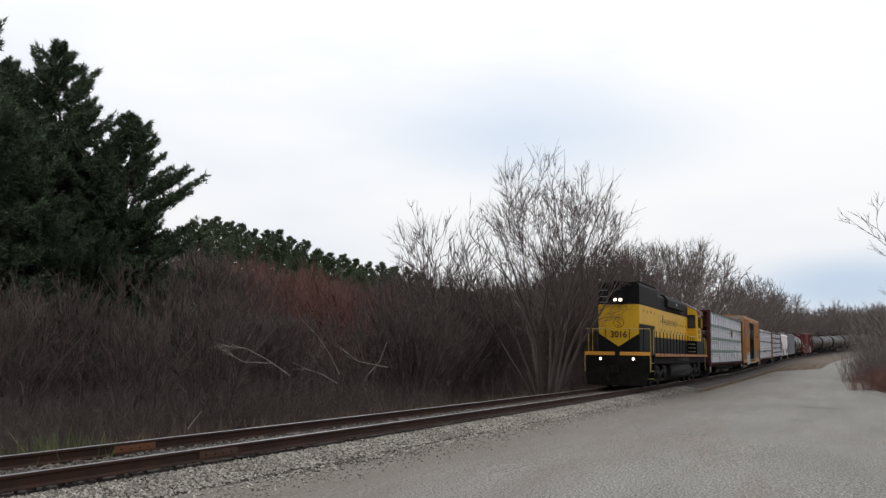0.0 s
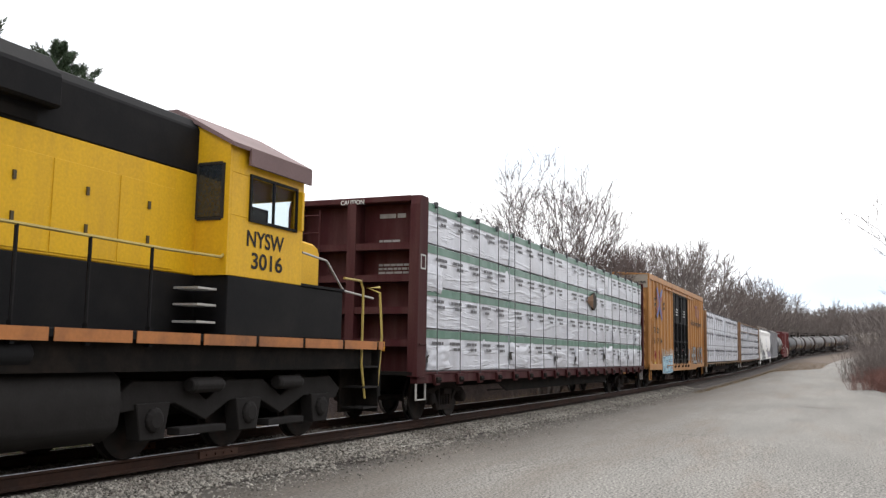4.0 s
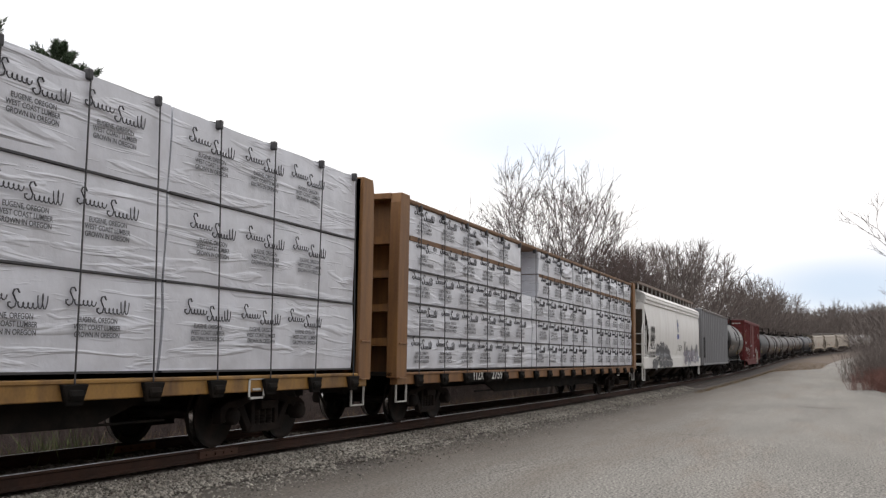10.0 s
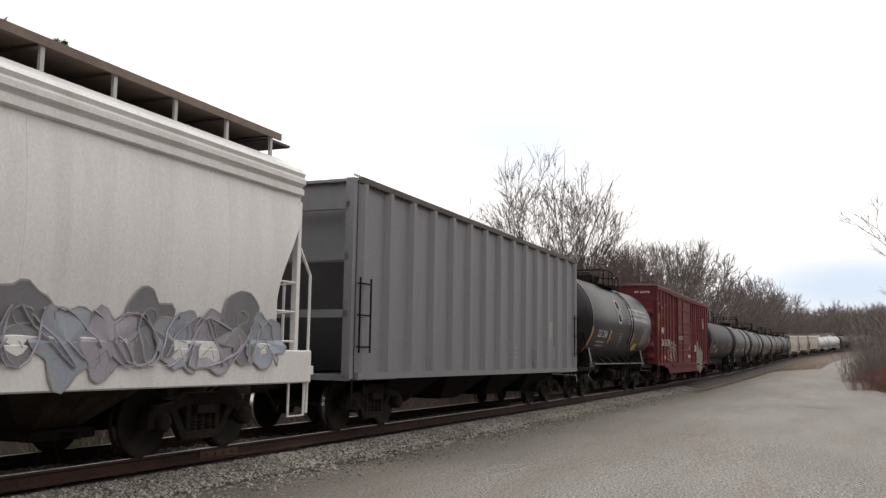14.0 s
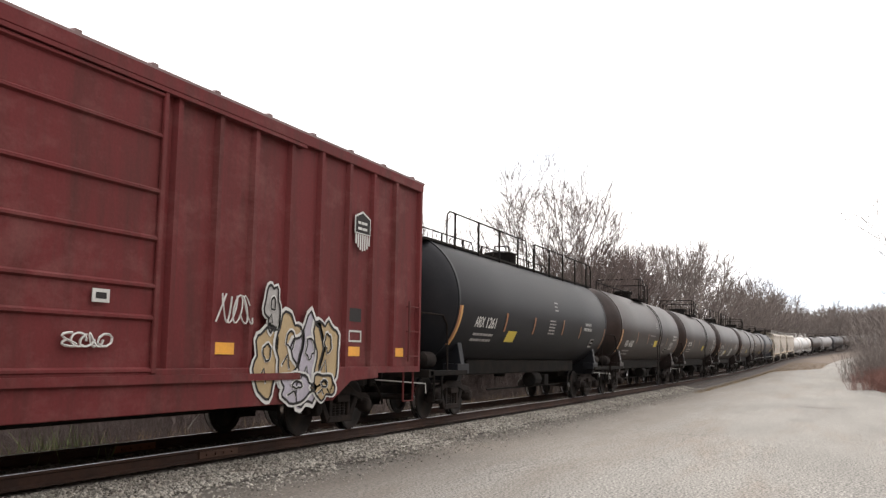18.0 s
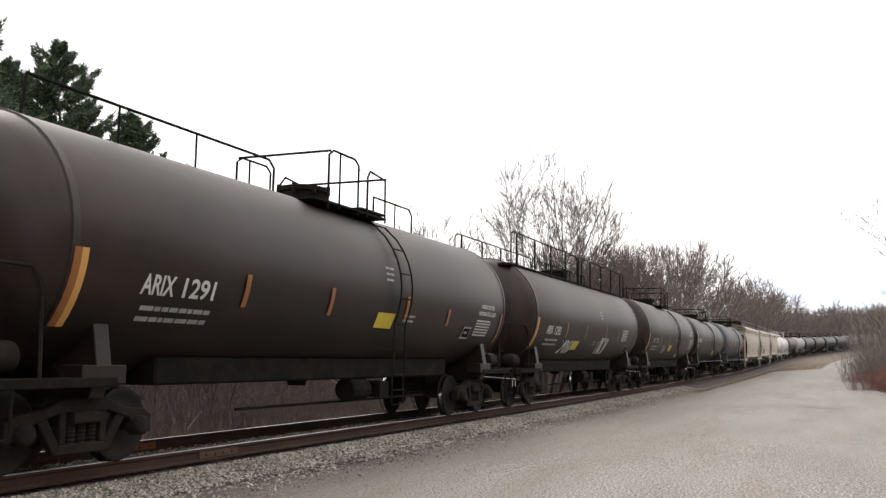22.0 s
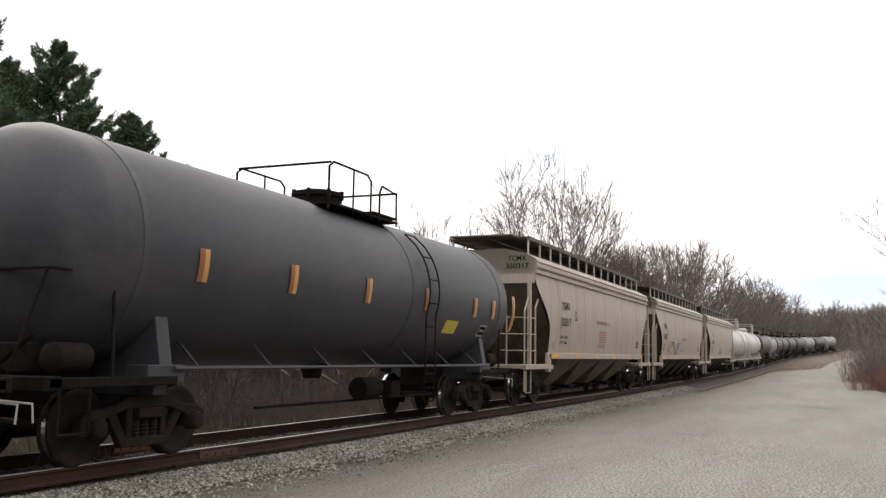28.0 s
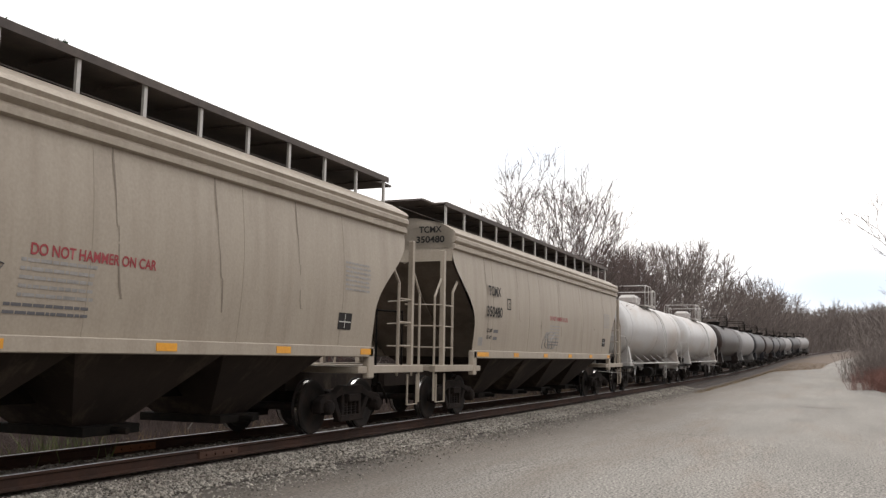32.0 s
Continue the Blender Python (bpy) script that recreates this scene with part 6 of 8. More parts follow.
    for yy in (-7.35, -5.6, 2.8, 6.44, 8.2):
        part("reflector", Shape().box(sx, sx + 0.01, yy, yy + 0.45, 1.34, 1.5), M["orange"], e, "amber reflective plate")
    part("placard", Shape().box(sx + 0.1, sx + 0.11, 0.48, 0.74, 1.9, 2.05), M["white"], e)
    part("placard_centre", Shape().box(sx + 0.11, sx + 0.115, 0.53, 0.69, 1.94, 2.01), M["ink"], e)
    bars([(6.5, 6.92, 1.93, 0.23)], flat(sx), M["ink"], e, "stencil_panel")
    part("stencil_frame", Shape().box(sx, sx + 0.01, 6.49, 6.52, 1.58, 1.78).box(sx, sx + 0.01, 6.91, 6.94, 1.58, 1.78).box(sx, sx + 0.01, 6.52, 6.91, 1.75, 1.78).box(sx, sx + 0.01, 6.52, 6.91, 1.58, 1.61), M["white"], e)
    bars(words(-8.25, -7.85, 1.42, 0.08, random.Random(5)) + words(-8.25, -7.85, 1.28, 0.08, random.Random(6)), flat(sx), M["grey_mark"], e)
    brake_rig(e, 0.5)
    underframe(e, -h, h)
    couplers(e, -h - 0.3, h + 0.3)


# ---- covered hoppers with curved sides ----
def covered_hopper(label, s0, s1, paint, inset, code, number, bays, eave, bulge=0.09, reflect=True, low=None, mark=1.2):
    """inset: how far the end slope sheets reach in; eave: height of the roof edge; low: paint of the hoppers below."""
    e, h = car("covered_hopper", label, "hopper car", s0, s1)
    rng = random.Random(int(s0))
    zs, ze = 1.50, eave - 0.40
    ye = h - inset * 0.42
    ys = h - inset
    surf = lambda z: 1.47 + bulge * math.sin(math.pi * min(1, max(0, (z - zs) / (ze - zs))))

    def edge(z):
        t = smooth(zs + 0.5, ze - 0.15, z)
        return ys + (ye - ys) * t ** 1.3

    nz, ny = 14, 30
    for sx in (1, -1):
        v = []
        for i in range(nz + 1):
            z = zs + (ze - zs) * i / nz
            for j in range(ny + 1):
                v.append((sx * surf(z), edge(z) * (2 * j / ny - 1), z))
        f = [(i * (ny + 1) + j, i * (ny + 1) + j + 1, (i + 1) * (ny + 1) + j + 1, (i + 1) * (ny + 1) + j) for i in range(nz) for j in range(ny)]
        part("side_sheet", Shape().add(v, f), M[paint], e, smooth=True)
        for k in range(5):
            yy = -ys + 1.2 + k * (2 * ys - 2.4) / 4
            part("weld_seam", Shape().tube([(sx * (surf(zs + (ze - zs) * i / 10) - 0.004), yy, zs + (ze - zs) * i / 10) for i in range(11)], 0.011, 4), M[paint], e)
        a, b = sorted((sx * 1.40, sx * 1.53))
        part("side_sill", Shape().box(a, b, -ys, ys, zs - 0.17, zs + 0.01), M[paint], e, bevel=0.012)
        for q in (-1, 1):
            part("jacking_pad", Shape().box(a, b, *sorted((q * (ys + 0.04), q * (ys - 0.18))), zs - 0.55, zs), M[paint], e, bevel=0.02)
        if reflect:
            for k in range(6):
                yy = -ys + 0.2 + k * (2 * ys - 0.7) / 5
                part("reflector", Shape().box(b if sx > 0 else a - 0.008, b + 0.008 if sx > 0 else a, yy, yy + (0.75 if k == 0 else 0.38), zs - 0.13, zs - 0.03), M["orange"], e, "amber reflective strip")
    e1 = eave
    part("roof_band", Shape().prism([(-1.47, ze - 0.02), (1.47, ze - 0.02), (1.54, ze), (1.54, ze + 0.08), (1.50, ze + 0.12), (1.57, ze + 0.17), (1.57, ze + 0.24), (1.53, ze + 0.28), (1.56, ze + 0.33), (1.50, e1),
                                     (-1.50, e1), (-1.56, ze + 0.33), (-1.53, ze + 0.28), (-1.57, ze + 0.24), (-1.57, ze + 0.17), (-1.50, ze + 0.12), (-1.54, ze + 0.08), (-1.54, ze)], -ye, ye, "y"), M[paint], e)
    part("roof", Shape().prism([(-1.5, e1), (1.5, e1), (1.2, e1 + 0.17), (0.6, e1 + 0.30), (-0.6, e1 + 0.30), (-1.2, e1 + 0.17)], -ye, ye, "y"), M[paint], e, smooth=True)
    part("hatch", Shape().box(-0.35, 0.35, -ye + 0.8, ye - 0.8, e1 + 0.3, e1 + 0.42), M[paint], e, bevel=0.03)
    # running boards on posts
    zt = e1 + (0.64 if reflect else 0.52)
    for sx in (1, -1):
        a, b = sorted((sx * 0.02, sx * 1.2))
        part("running_board", Shape().box(a, b, -ye + 0.25, ye - 0.2, zt, zt + 0.035), M["mesh_brown" if reflect else "mesh_tan"], e, "dark steel grating walkway on the roof")
        part("board_lip", Shape().box(sx * 1.2 - 0.015, sx * 1.2 + 0.015, -ye + 0.25, ye - 0.2, zt - 0.06, zt + 0.045), M["mesh_brown" if reflect else "mesh_tan"], e)
        k = 0
        while -ye + 0.35 + k * 1.12 < ye - 0.2:
            yy = -ye + 0.35 + k * 1.12
            part("board_post", Shape().box(sx * 1.16 - 0.02, sx * 1.16 + 0.02, yy - 0.03, yy + 0.03, e1 + 0.12, zt + 0.02), M["galv"], e)
            part("board_bracket", Shape().tube([(sx * 0.4, yy, zt - 0.03), (sx * 1.16, yy, zt - 0.03)], 0.02, 4), M["mesh_brown"], e)
            k += 1
    for q in (-1, 1):
        part("end_board", Shape().box(-0.95, 0.95, *sorted((q * (ye - 0.2), q * (ye + 0.45))), zt - 0.02, zt + 0.02), M["mesh_brown"], e)
        # end wall, slope sheet, ribs
        zb = ze - 0.28
        part("end_wall", Shape().prism([(-1.47, zb), (1.47, zb), (1.5, e1), (1.2, e1 + 0.17), (0.6, e1 + 0.3), (-0.6, e1 + 0.3), (-1.2, e1 + 0.17), (-1.5, e1)], *sorted((q * (ye - 0.04), q * ye)), "y"), M[paint], e)
        yi = ys - 1.3
        # shade of the open end is painted into sheet and rib, with the dirt
        part("slope_sheet", Shape().add([(-1.46, q * ye, zb), (1.46, q * ye, zb), (1.46, q * yi, zs - 0.15), (-1.46, q * yi, zs - 0.15), (-1.46, q * (ye - 0.05), zb), (1.46, q * (ye - 0.05), zb), (1.46, q * (yi - 0.05), zs - 0.15), (-1.46, q * (yi - 0.05), zs - 0.15)],
                                        [(0, 1, 2, 3), (4, 5, 6, 7), (0, 1, 5, 4), (3, 2, 6, 7)]), M["hop_grime" if low else paint], e, "sloping end sheet in the open end")
        part("end_rib", Shape().tube([(0.35, q * ye, zb), (0.35, q * (yi + 0.3), zs)], 0.06, 4), M["hop_grime" if low else paint], e)
        # end platform with posts, ladder and grab irons
        part("end_platform", Shape().box(-1.5, 1.5, *sorted((q * (ys - 0.1), q * (ys - 0.5))), 1.04, 1.16).box(-1.5, 1.5, *sorted((q * h, q * (h - 0.12))), 1.06, 1.16).box(1.38, 1.52, *sorted((q * h, q * ys)), 1.04, 1.18).box(-1.52, -1.38, *sorted((q * h, q * ys)), 1.04, 1.18), M[paint], e, bevel=0.01)
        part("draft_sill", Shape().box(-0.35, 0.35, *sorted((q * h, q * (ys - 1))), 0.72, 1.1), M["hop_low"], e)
        for x in (1.45, -1.45):
            part("corner_post", Shape().box(x - 0.05, x + 0.05, *sorted((q * (h - 0.55), q * (h - 0.45))), 1.1, ze - 0.1), M[paint], e, bevel=0.008)
            part("side_post", Shape().tube([(x, q * (h - 1.05), 1.15), (x, q * (h - 1.05), 2.75), (x, q * (h - 1.3), 3.0)], 0.03, 5), M[paint], e)
        for z in (1.55, 2.0, 2.45):
            part("grab_iron", Shape().tube([(1.47, q * (h - 0.5), z), (1.47, q * (h - 1.05), z)], 0.016, 5), M[paint], e)
            part("grab_iron", Shape().tube([(0.75, q * (h - 0.1), z), (1.45, q * (h - 0.45), z)], 0.016, 5), M[paint], e)
        part("end_ladder", Shape().tube([(1.45, q * (h - 0.08), 0.45), (1.45, q * (h - 0.08), 2.6), (1.45, q * (h - 0.4), 3.0)], 0.025, 5).tube([(0.95, q * (h - 0.05), 0.95), (0.95, q * (h - 0.05), 2.5)], 0.025, 5), M[paint], e)
        stirrup(e, 1.46, q * (h - 0.4), M[paint], 0.42, 1.0)
        part("brake_pipe", Shape().tube([(0.6, q * (h - 0.3), 1.15), (0.6, q * (h - 0.3), 2.3), (-1.2, q * (h - 0.3), 2.4)], 0.025, 5), M["frame_black"], e)
        truck(e, q * (h - 2.15))
    # discharge hoppers
    span = 2 * (ys - 1.5)
    for k in range(bays):
        ya, yb = -ys + 1.5 + span * k / bays, -ys + 1.5 + span * (k + 1) / bays
        m = (ya + yb) / 2
        wt, wb = (yb - ya) / 2, 0.42
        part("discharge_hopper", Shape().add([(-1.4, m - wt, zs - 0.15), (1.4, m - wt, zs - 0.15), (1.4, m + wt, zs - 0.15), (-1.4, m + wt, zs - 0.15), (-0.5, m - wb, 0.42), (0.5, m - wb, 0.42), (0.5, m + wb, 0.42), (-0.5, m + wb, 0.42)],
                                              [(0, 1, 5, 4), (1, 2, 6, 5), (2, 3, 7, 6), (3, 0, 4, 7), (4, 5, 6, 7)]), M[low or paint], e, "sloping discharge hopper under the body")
        part("outlet_gate", Shape().box(-0.75, 0.75, m - 0.5, m + 0.5, 0.32, 0.44).tube([(-0.9, m, 0.38), (1.0, m, 0.38)], 0.05, 6), M["frame_black"], e, bevel=0.01)
    underframe(e, -h, h, 0.72, 1.0, 0.22)
    couplers(e, -h - 0.25, h + 0.25)
    s0_ = surf
    lettering(code, 0.32, -ys + mark, 2.93 if reflect else 2.64, lambda z: s0_(z) + 0.034, M["ink"], e, 0.88, "dark reporting mark")
    lettering(number, 0.34, -ys + mark, 2.43 if reflect else 2.27, lambda z: s0_(z) + 0.034, M["ink"], e, 1.08, "dark car number", "car_number")
    return e, h, s0_, ys, ye, ze


e, h, sf, ys, ye, ze = covered_hopper("pale grey covered hopper car with grey graffiti on its curved side", 157.06, 175.6, "hop_white", 1.15, "WLPX", "26015", 4, 4.22, 0.10, False, "hop_low", 0.88)
part("sill_skirt", Shape().box(1.42, 1.54, -h + 0.1, h - 0.1, 0.92, 1.42), M["hop_white"], e, "deep pale side sill", bevel=0.02)
spray(e, [(-ys + 0.38, 2.04), (-ys + 1.36, 2.04), (-ys + 1.36, 2.82), (-ys + 0.38, 2.82)], sf, M["grey_mark"], lift=0.03, name="stencil_panel")
spray(e, [(-7.92, 1.42), (-6.4, 1.42), (-6.4, 1.68), (-7.92, 1.68)], lambda z: max(sf(z), 1.545), M["grey_mark"], lift=0.004, name="stencil_panel")
lettering("LD LMT 194200 LBS", 0.12, -7.14, 1.62, lambda z: max(sf(z), 1.545) + 0.006, M["ink"], e, 1.2, "dark load limit stencil")
lettering("LT WT", 0.12, -7.5, 1.48, lambda z: max(sf(z), 1.545) + 0.006, M["ink"], e, 0.4, "dark light weight stencil")
bars(words(-7.15, -6.55, 1.44, 0.1, random.Random(1)), lambda z: max(sf(z), 1.545) + 0.006, M["ink"], e)
scribble(e, -7.8, 1.78, 1.4, 0.28, sf, M["print_grey"], 4, 8, 0.007)
low = lambda z: max(sf(z), 1.545) if z < 1.5 else sf(z)
for k, (y, z, w, hh) in enumerate(((-6.85, 1.12, 0.34, 0.2), (-6.25, 1.16, 0.42, 0.24), (-5.75, 1.6, 0.42, 0.40), (-5.1, 1.72, 0.48, 0.42), (-4.4, 1.68, 0.44, 0.44), (-5.1, 1.16, 0.42, 0.22), (-4.2, 1.14, 0.5, 0.22), (-3.6, 1.70, 0.44, 0.36), (-3.0, 1.62, 0.4, 0.38), (-2.5, 1.48, 0.34, 0.34), (-3.3, 1.15, 0.5, 0.2), (-2.3, 1.13, 0.5, 0.18))):
    bubble(e, y, z, w, hh, low, M["print_grey"], 1.9 * k + 0.7, M["dark_spray"], 0.014, 0.003 * k)
    band(e, [(y - 0.5 * w, z + 0.55 * hh), (y - 0.1 * w, z + 0.8 * hh), (y + 0.4 * w, z + 0.55 * hh)], 0.04, low, M["hop_white"], 0.016 + 0.003 * k, "graffiti_stroke", "pale grey highlight")
for k in range(9):
    bubble(e, 2.9 + 0.62 * k, 1.40 + 0.2 * (k % 3 == 1) + 0.02 * k, 0.44, 0.40, low, M["grey_mark"], k + 7.7, (M["pale_violet"], M["hop_grey"], M["sky_dust"])[k % 3], 0.012, 0.003 * k)
scribble(e, 2.8, 1.15, 5.2, 0.7, lambda z: low(z) + 0.03, M["pale_violet"], 14, 12, 0.012)
scribble(e, 0.4, 1.75, 1.3, 0.35, sf, M["grey_mark"], 15, 5, 0.008)
scribble(e, 2.3, 1.72, 0.8, 0.6, sf, M["grey_mark"], 17, 5, 0.008)
bars([(-0.1, 0.55, 2.38, 0.26)], sf, M["blue_mark"], e, "emblem_bar", "blue emblem bar")
for p, col, up in ((((-0.1, 2.72), (0.55, 2.72), (0.55, 3.42), (-0.1, 3.42)), "white", 0.008), (((0.22, 2.72), (0.55, 3.07), (0.22, 3.42), (-0.1, 3.07)), "blue_mark", 0.014),
                   (((0.20, 2.8), (0.25, 2.8), (0.25, 3.35), (0.20, 3.35)), "white", 0.02), (((0.06, 3.0), (0.22, 2.88), (0.38, 3.0), (0.22, 3.12)), "white", 0.024)):
    part("emblem_shape", Shape().add([(sf(z) + up, y, z) for y, z in p], [(0, 1, 2, 3)]), M[col], e)


# ---- grey ribbed hopper ----
def ribbed_hopper():
    e, h = car("ribbed_hopper", "plain grey hopper car with upright side ribs", "hopper car", 176.84, 191.75)
    X, z0, z1 = 1.46, 1.0, 4.45
    for sx in (1, -1):
        a, b = sorted((sx * (X - 0.04), sx * X))
        part("side_sheet", Shape().box(a, b, -h + 0.25, h - 0.05, z0, z1), M["hop_grey"], e)
        c, d = sorted((sx * X, sx * (X + 0.09)))
        part("top_chord", Shape().box(c, d, -h + 0.2, h, z1 - 0.08, z1 + 0.04), M["mesh_brown"], e, bevel=0.01)
        part("bottom_chord", Shape().box(c, d, -h + 0.2, h, z0 - 0.06, z0 + 0.06), M["hop_grey"], e)
        for k in range(15):
            yy = -h + 0.34 + k * (2 * h - 0.5) / 14
            part("side_rib", Shape().prism([(sx * X, yy - 0.14), (sx * (X + 0.10), yy - 0.06), (sx * (X + 0.10), yy + 0.06), (sx * X, yy + 0.14)], z0 + 0.06, z1 - 0.08, "z"), M["hop_grey"], e)
    part("roof", Shape().box(-1.5, 1.5, -h + 0.2, h, z1 - 0.02, z1 + 0.03), M["hop_grey"], e)
    for k in range(10):
        yy = -h + 0.9 + k * 1.5
        part("hatch", Shape().box(0.5, 1.35, yy, yy + 0.8, z1 + 0.03, z1 + 0.12), M["hop_grey"], e, bevel=0.03)
    part("hatch_bar", Shape().tube([(1.2, -h + 0.5, z1 + 0.16), (1.2, h - 0.3, z1 + 0.16)], 0.02, 5), M["galv"], e)
    for q in (-1, 1):
        part("end_sheet", Shape().add([(-1.44, q * (h - 0.3), z1), (1.44, q * (h - 0.3), z1), (1.44, q * (h - 0.3), 3.0), (-1.44, q * (h - 0.3), 3.0), (1.44, q * (h - 2.2), 1.0), (-1.44, q * (h - 2.2), 1.0)], [(0, 1, 2, 3), (3, 2, 4, 5)]), M["hop_grey"], e)
        for x in (1.4, -1.4):
            part("end_post", Shape().box(x - 0.08, x + 0.08, *sorted((q * h, q * (h - 0.12))), 0.95, z1), M["hop_grey"], e)
        for z in (2.0, 3.0, 3.9):
            part("end_beam", Shape().box(-1.4, 1.4, *sorted((q * h, q * (h - 0.1))), z, z + 0.14), M["hop_grey"], e)
        part("end_platform", Shape().box(-1.45, 1.45, *sorted((q * h, q * (h - 1.9))), 0.92, 1.02), M["hop_grey"], e)
        ladder(e, X + 0.14, q * (h - 0.3), 1.5, 2.6, 0.4, 3, M["frame_black"])
        truck(e, q * (h - 1.75))
        stirrup(e, X, q * (h - 0.35), M["frame_black"], 0.45, 0.95)
    for k in range(4):
        m = -4.3 + 2.87 * k
        part("discharge_hopper", Shape().add([(-1.4, m - 1.4, 1.0), (1.4, m - 1.4, 1.0), (1.4, m + 1.4, 1.0), (-1.4, m + 1.4, 1.0), (-0.8, m - 0.5, 0.4), (0.8, m - 0.5, 0.4), (0.8, m + 0.5, 0.4), (-0.8, m + 0.5, 0.4)], [(0, 1, 5, 4), (1, 2, 6, 5), (2, 3, 7, 6), (3, 0, 4, 7), (4, 5, 6, 7)]), M["frame_black"], e)
    s = X + 0.004
    bars([(4.2, 4.9, 1.9, 0.5)], flat(s), M["grey_mark"], e, "stencil_panel")
    bars([r for k in range(4) for r in words(0.9, 1.6, 1.7 - 0.12 * k, 0.07, random.Random(k))], flat(s), M["grey_mark"], e)
    part("stencil_frame", Shape().box(s, s + 0.01, 5.05, 5.09, 1.3, 1.7).box(s, s + 0.01, 5.5, 5.54, 1.3, 1.7).box(s, s + 0.01, 5.05, 5.54, 1.66, 1.7).box(s, s + 0.01, 5.05, 5.54, 1.3, 1.34), M["white"], e)
    bars([(5.12, 5.28, 1.38, 0.24), (5.31, 5.46, 1.38, 0.24)], flat(s), M["ink"], e, "stencil_panel")
    part("clip", Shape().tube([(s + 0.05, 2.9, 1.25), (s + 0.05, 2.9, 1.6), (s + 0.05, 3.3, 1.6), (s + 0.05, 3.3, 1.25), (s + 0.05, 2.9, 1.25)], 0.02, 4), M["hop_grey"], e)
    underframe(e, -h, h)
    couplers(e, -h - 0.3, h + 0.3)


ribbed_hopper()


# ---- tank cars ----
def tank_car(label, s0, s1, paint, R=1.44, zc=2.62, top="platform", sill=False, code="", number="", bands=(), amber=True, waist=None, detail=True, panel=True, name="tank_car", dome=None, zm=2.17, py=0.3, rails=(0.35, 0.62), longer=0.0, rh=0.82, low_rail=0.42, lad_y=1.15, strips=None, lx=None, pz=1.98, placard=None):
    """top: 'platform' round the manway, 'walkway' along the whole top, 'half' a rail along part of it."""
    e, h = car(name, label, "tank car", s0, s1)
    rng = random.Random(int(s0 * 7))
    surf = lambda z: math.sqrt(max(0.01, R * R - (z - zc) ** 2))
    L = h - 0.62 + longer
    prof = [(0.05, -L)] + [(R * math.sin(a), -L + 0.62 * (1 - math.cos(a))) for a in [math.pi / 2 * k / 7 for k in range(1, 8)]]
    body = prof + [(R, -L * 0.5), (R, 0), (R, L * 0.5)] + [(r, -y) for r, y in prof[::-1]]
    part("tank_shell", Shape().lathe(body, 48 if detail else 24, "y", (0, 0, zc)), M[paint], e, "rounded steel tank shell", smooth=True)
    for y in (waist if waist is not None else (-L + 0.62, L - 0.62)):
        part("shell_band", Shape().lathe([(R - 0.01, y - 0.06), (R + 0.010, y - 0.05), (R + 0.010, y + 0.05), (R - 0.01, y + 0.06)], 48 if detail else 24, "y", (0, 0, zc)), M[paint], e, smooth=True)
    # ends: bolster, saddle, stub sill, platform and rails
    for q in (-1, 1):
        yb = q * (h - 2.0)
        part("saddle", Shape().prism([(-1.25, 0.82), (1.25, 0.82), (1.35, 1.15), (1.22, 1.85), (0.9, 1.5), (0, 1.28), (-0.9, 1.5), (-1.22, 1.85), (-1.35, 1.15)], yb - 0.12, yb + 0.12, "y").box(1.0, 1.36, yb - 0.35, yb + 0.35, 0.98, 1.2), M[paint], e, bevel=0.01)
        part("stub_sill", Shape().box(-0.32, 0.32, *sorted((q * (h + 0.05), q * (h - 3.2))), 0.72, 1.16), M["frame_black"], e)
        part("end_beam", Shape().box(-1.38, 1.38, *sorted((q * (h - 0.02), q * (h - 0.28))), 0.92, 1.08).box(1.1, 1.38, *sorted((q * (h - 0.1), q * (h - 2.2))), 0.95, 1.06).box(-1.38, -1.1, *sorted((q * (h - 0.1), q * (h - 2.2))), 0.95, 1.06), M["frame_black"], e, bevel=0.01)
        truck(e, yb)
        if detail:
            part("end_rail", Shape().tube([(1.36, q * (h - 1.05), 1.0), (1.36, q * (h - 1.0), 2.05), (1.30, q * (h - 0.9), 2.25), (1.1, q * (h - 0.25), 2.28), (-1.1, q * (h - 0.25), 2.28), (-1.36, q * (h - 1.0), 2.05), (-1.36, q * (h - 1.05), 1.0)], 0.022, 6).tube([(1.1, q * (h - 0.25), 2.28), (0.7, q * (h - 0.15), 1.1)], 0.02, 5), M["galv"] if paint == "tank_white" else M["truck"], e, smooth=True)
            part("brake_cylinder", Shape().lathe([(0.1, q * (h - 0.75) - 0.3), (0.18, q * (h - 0.75) - 0.24), (0.18, q * (h - 0.75) + 0.24), (0.1, q * (h - 0.75) + 0.3)], 12, "y", (0.95, 0, 1.28)), M["truck"], e, smooth=True)
            part("brake_gear", Shape().box(0.2, 0.65, *sorted((q * (h - 0.9), q * (h - 0.4))), 1.1, 1.45).tube([(0.4, q * (h - 0.3), 1.2), (0.9, q * (h - 0.3), 1.55)], 0.03, 5), M["truck"], e, bevel=0.02)
            stirrup(e, 1.4, q * (h - 0.45), M["frame_black"], 0.45, 0.95)
            part("uncoupling_lever", Shape().tube([(0.2, q * (h + 0.1), 0.85), (1.35, q * (h + 0.08), 0.8), (1.35, q * (h + 0.06), 0.6)], 0.014, 5), M["galv"], e)
    part("belly_outlet", Shape().lathe([(0.16, zc - R - 0.25), (0.2, zc - R - 0.1), (0.3, zc - R + 0.05)], 12, "z"), M["frame_black"], e)
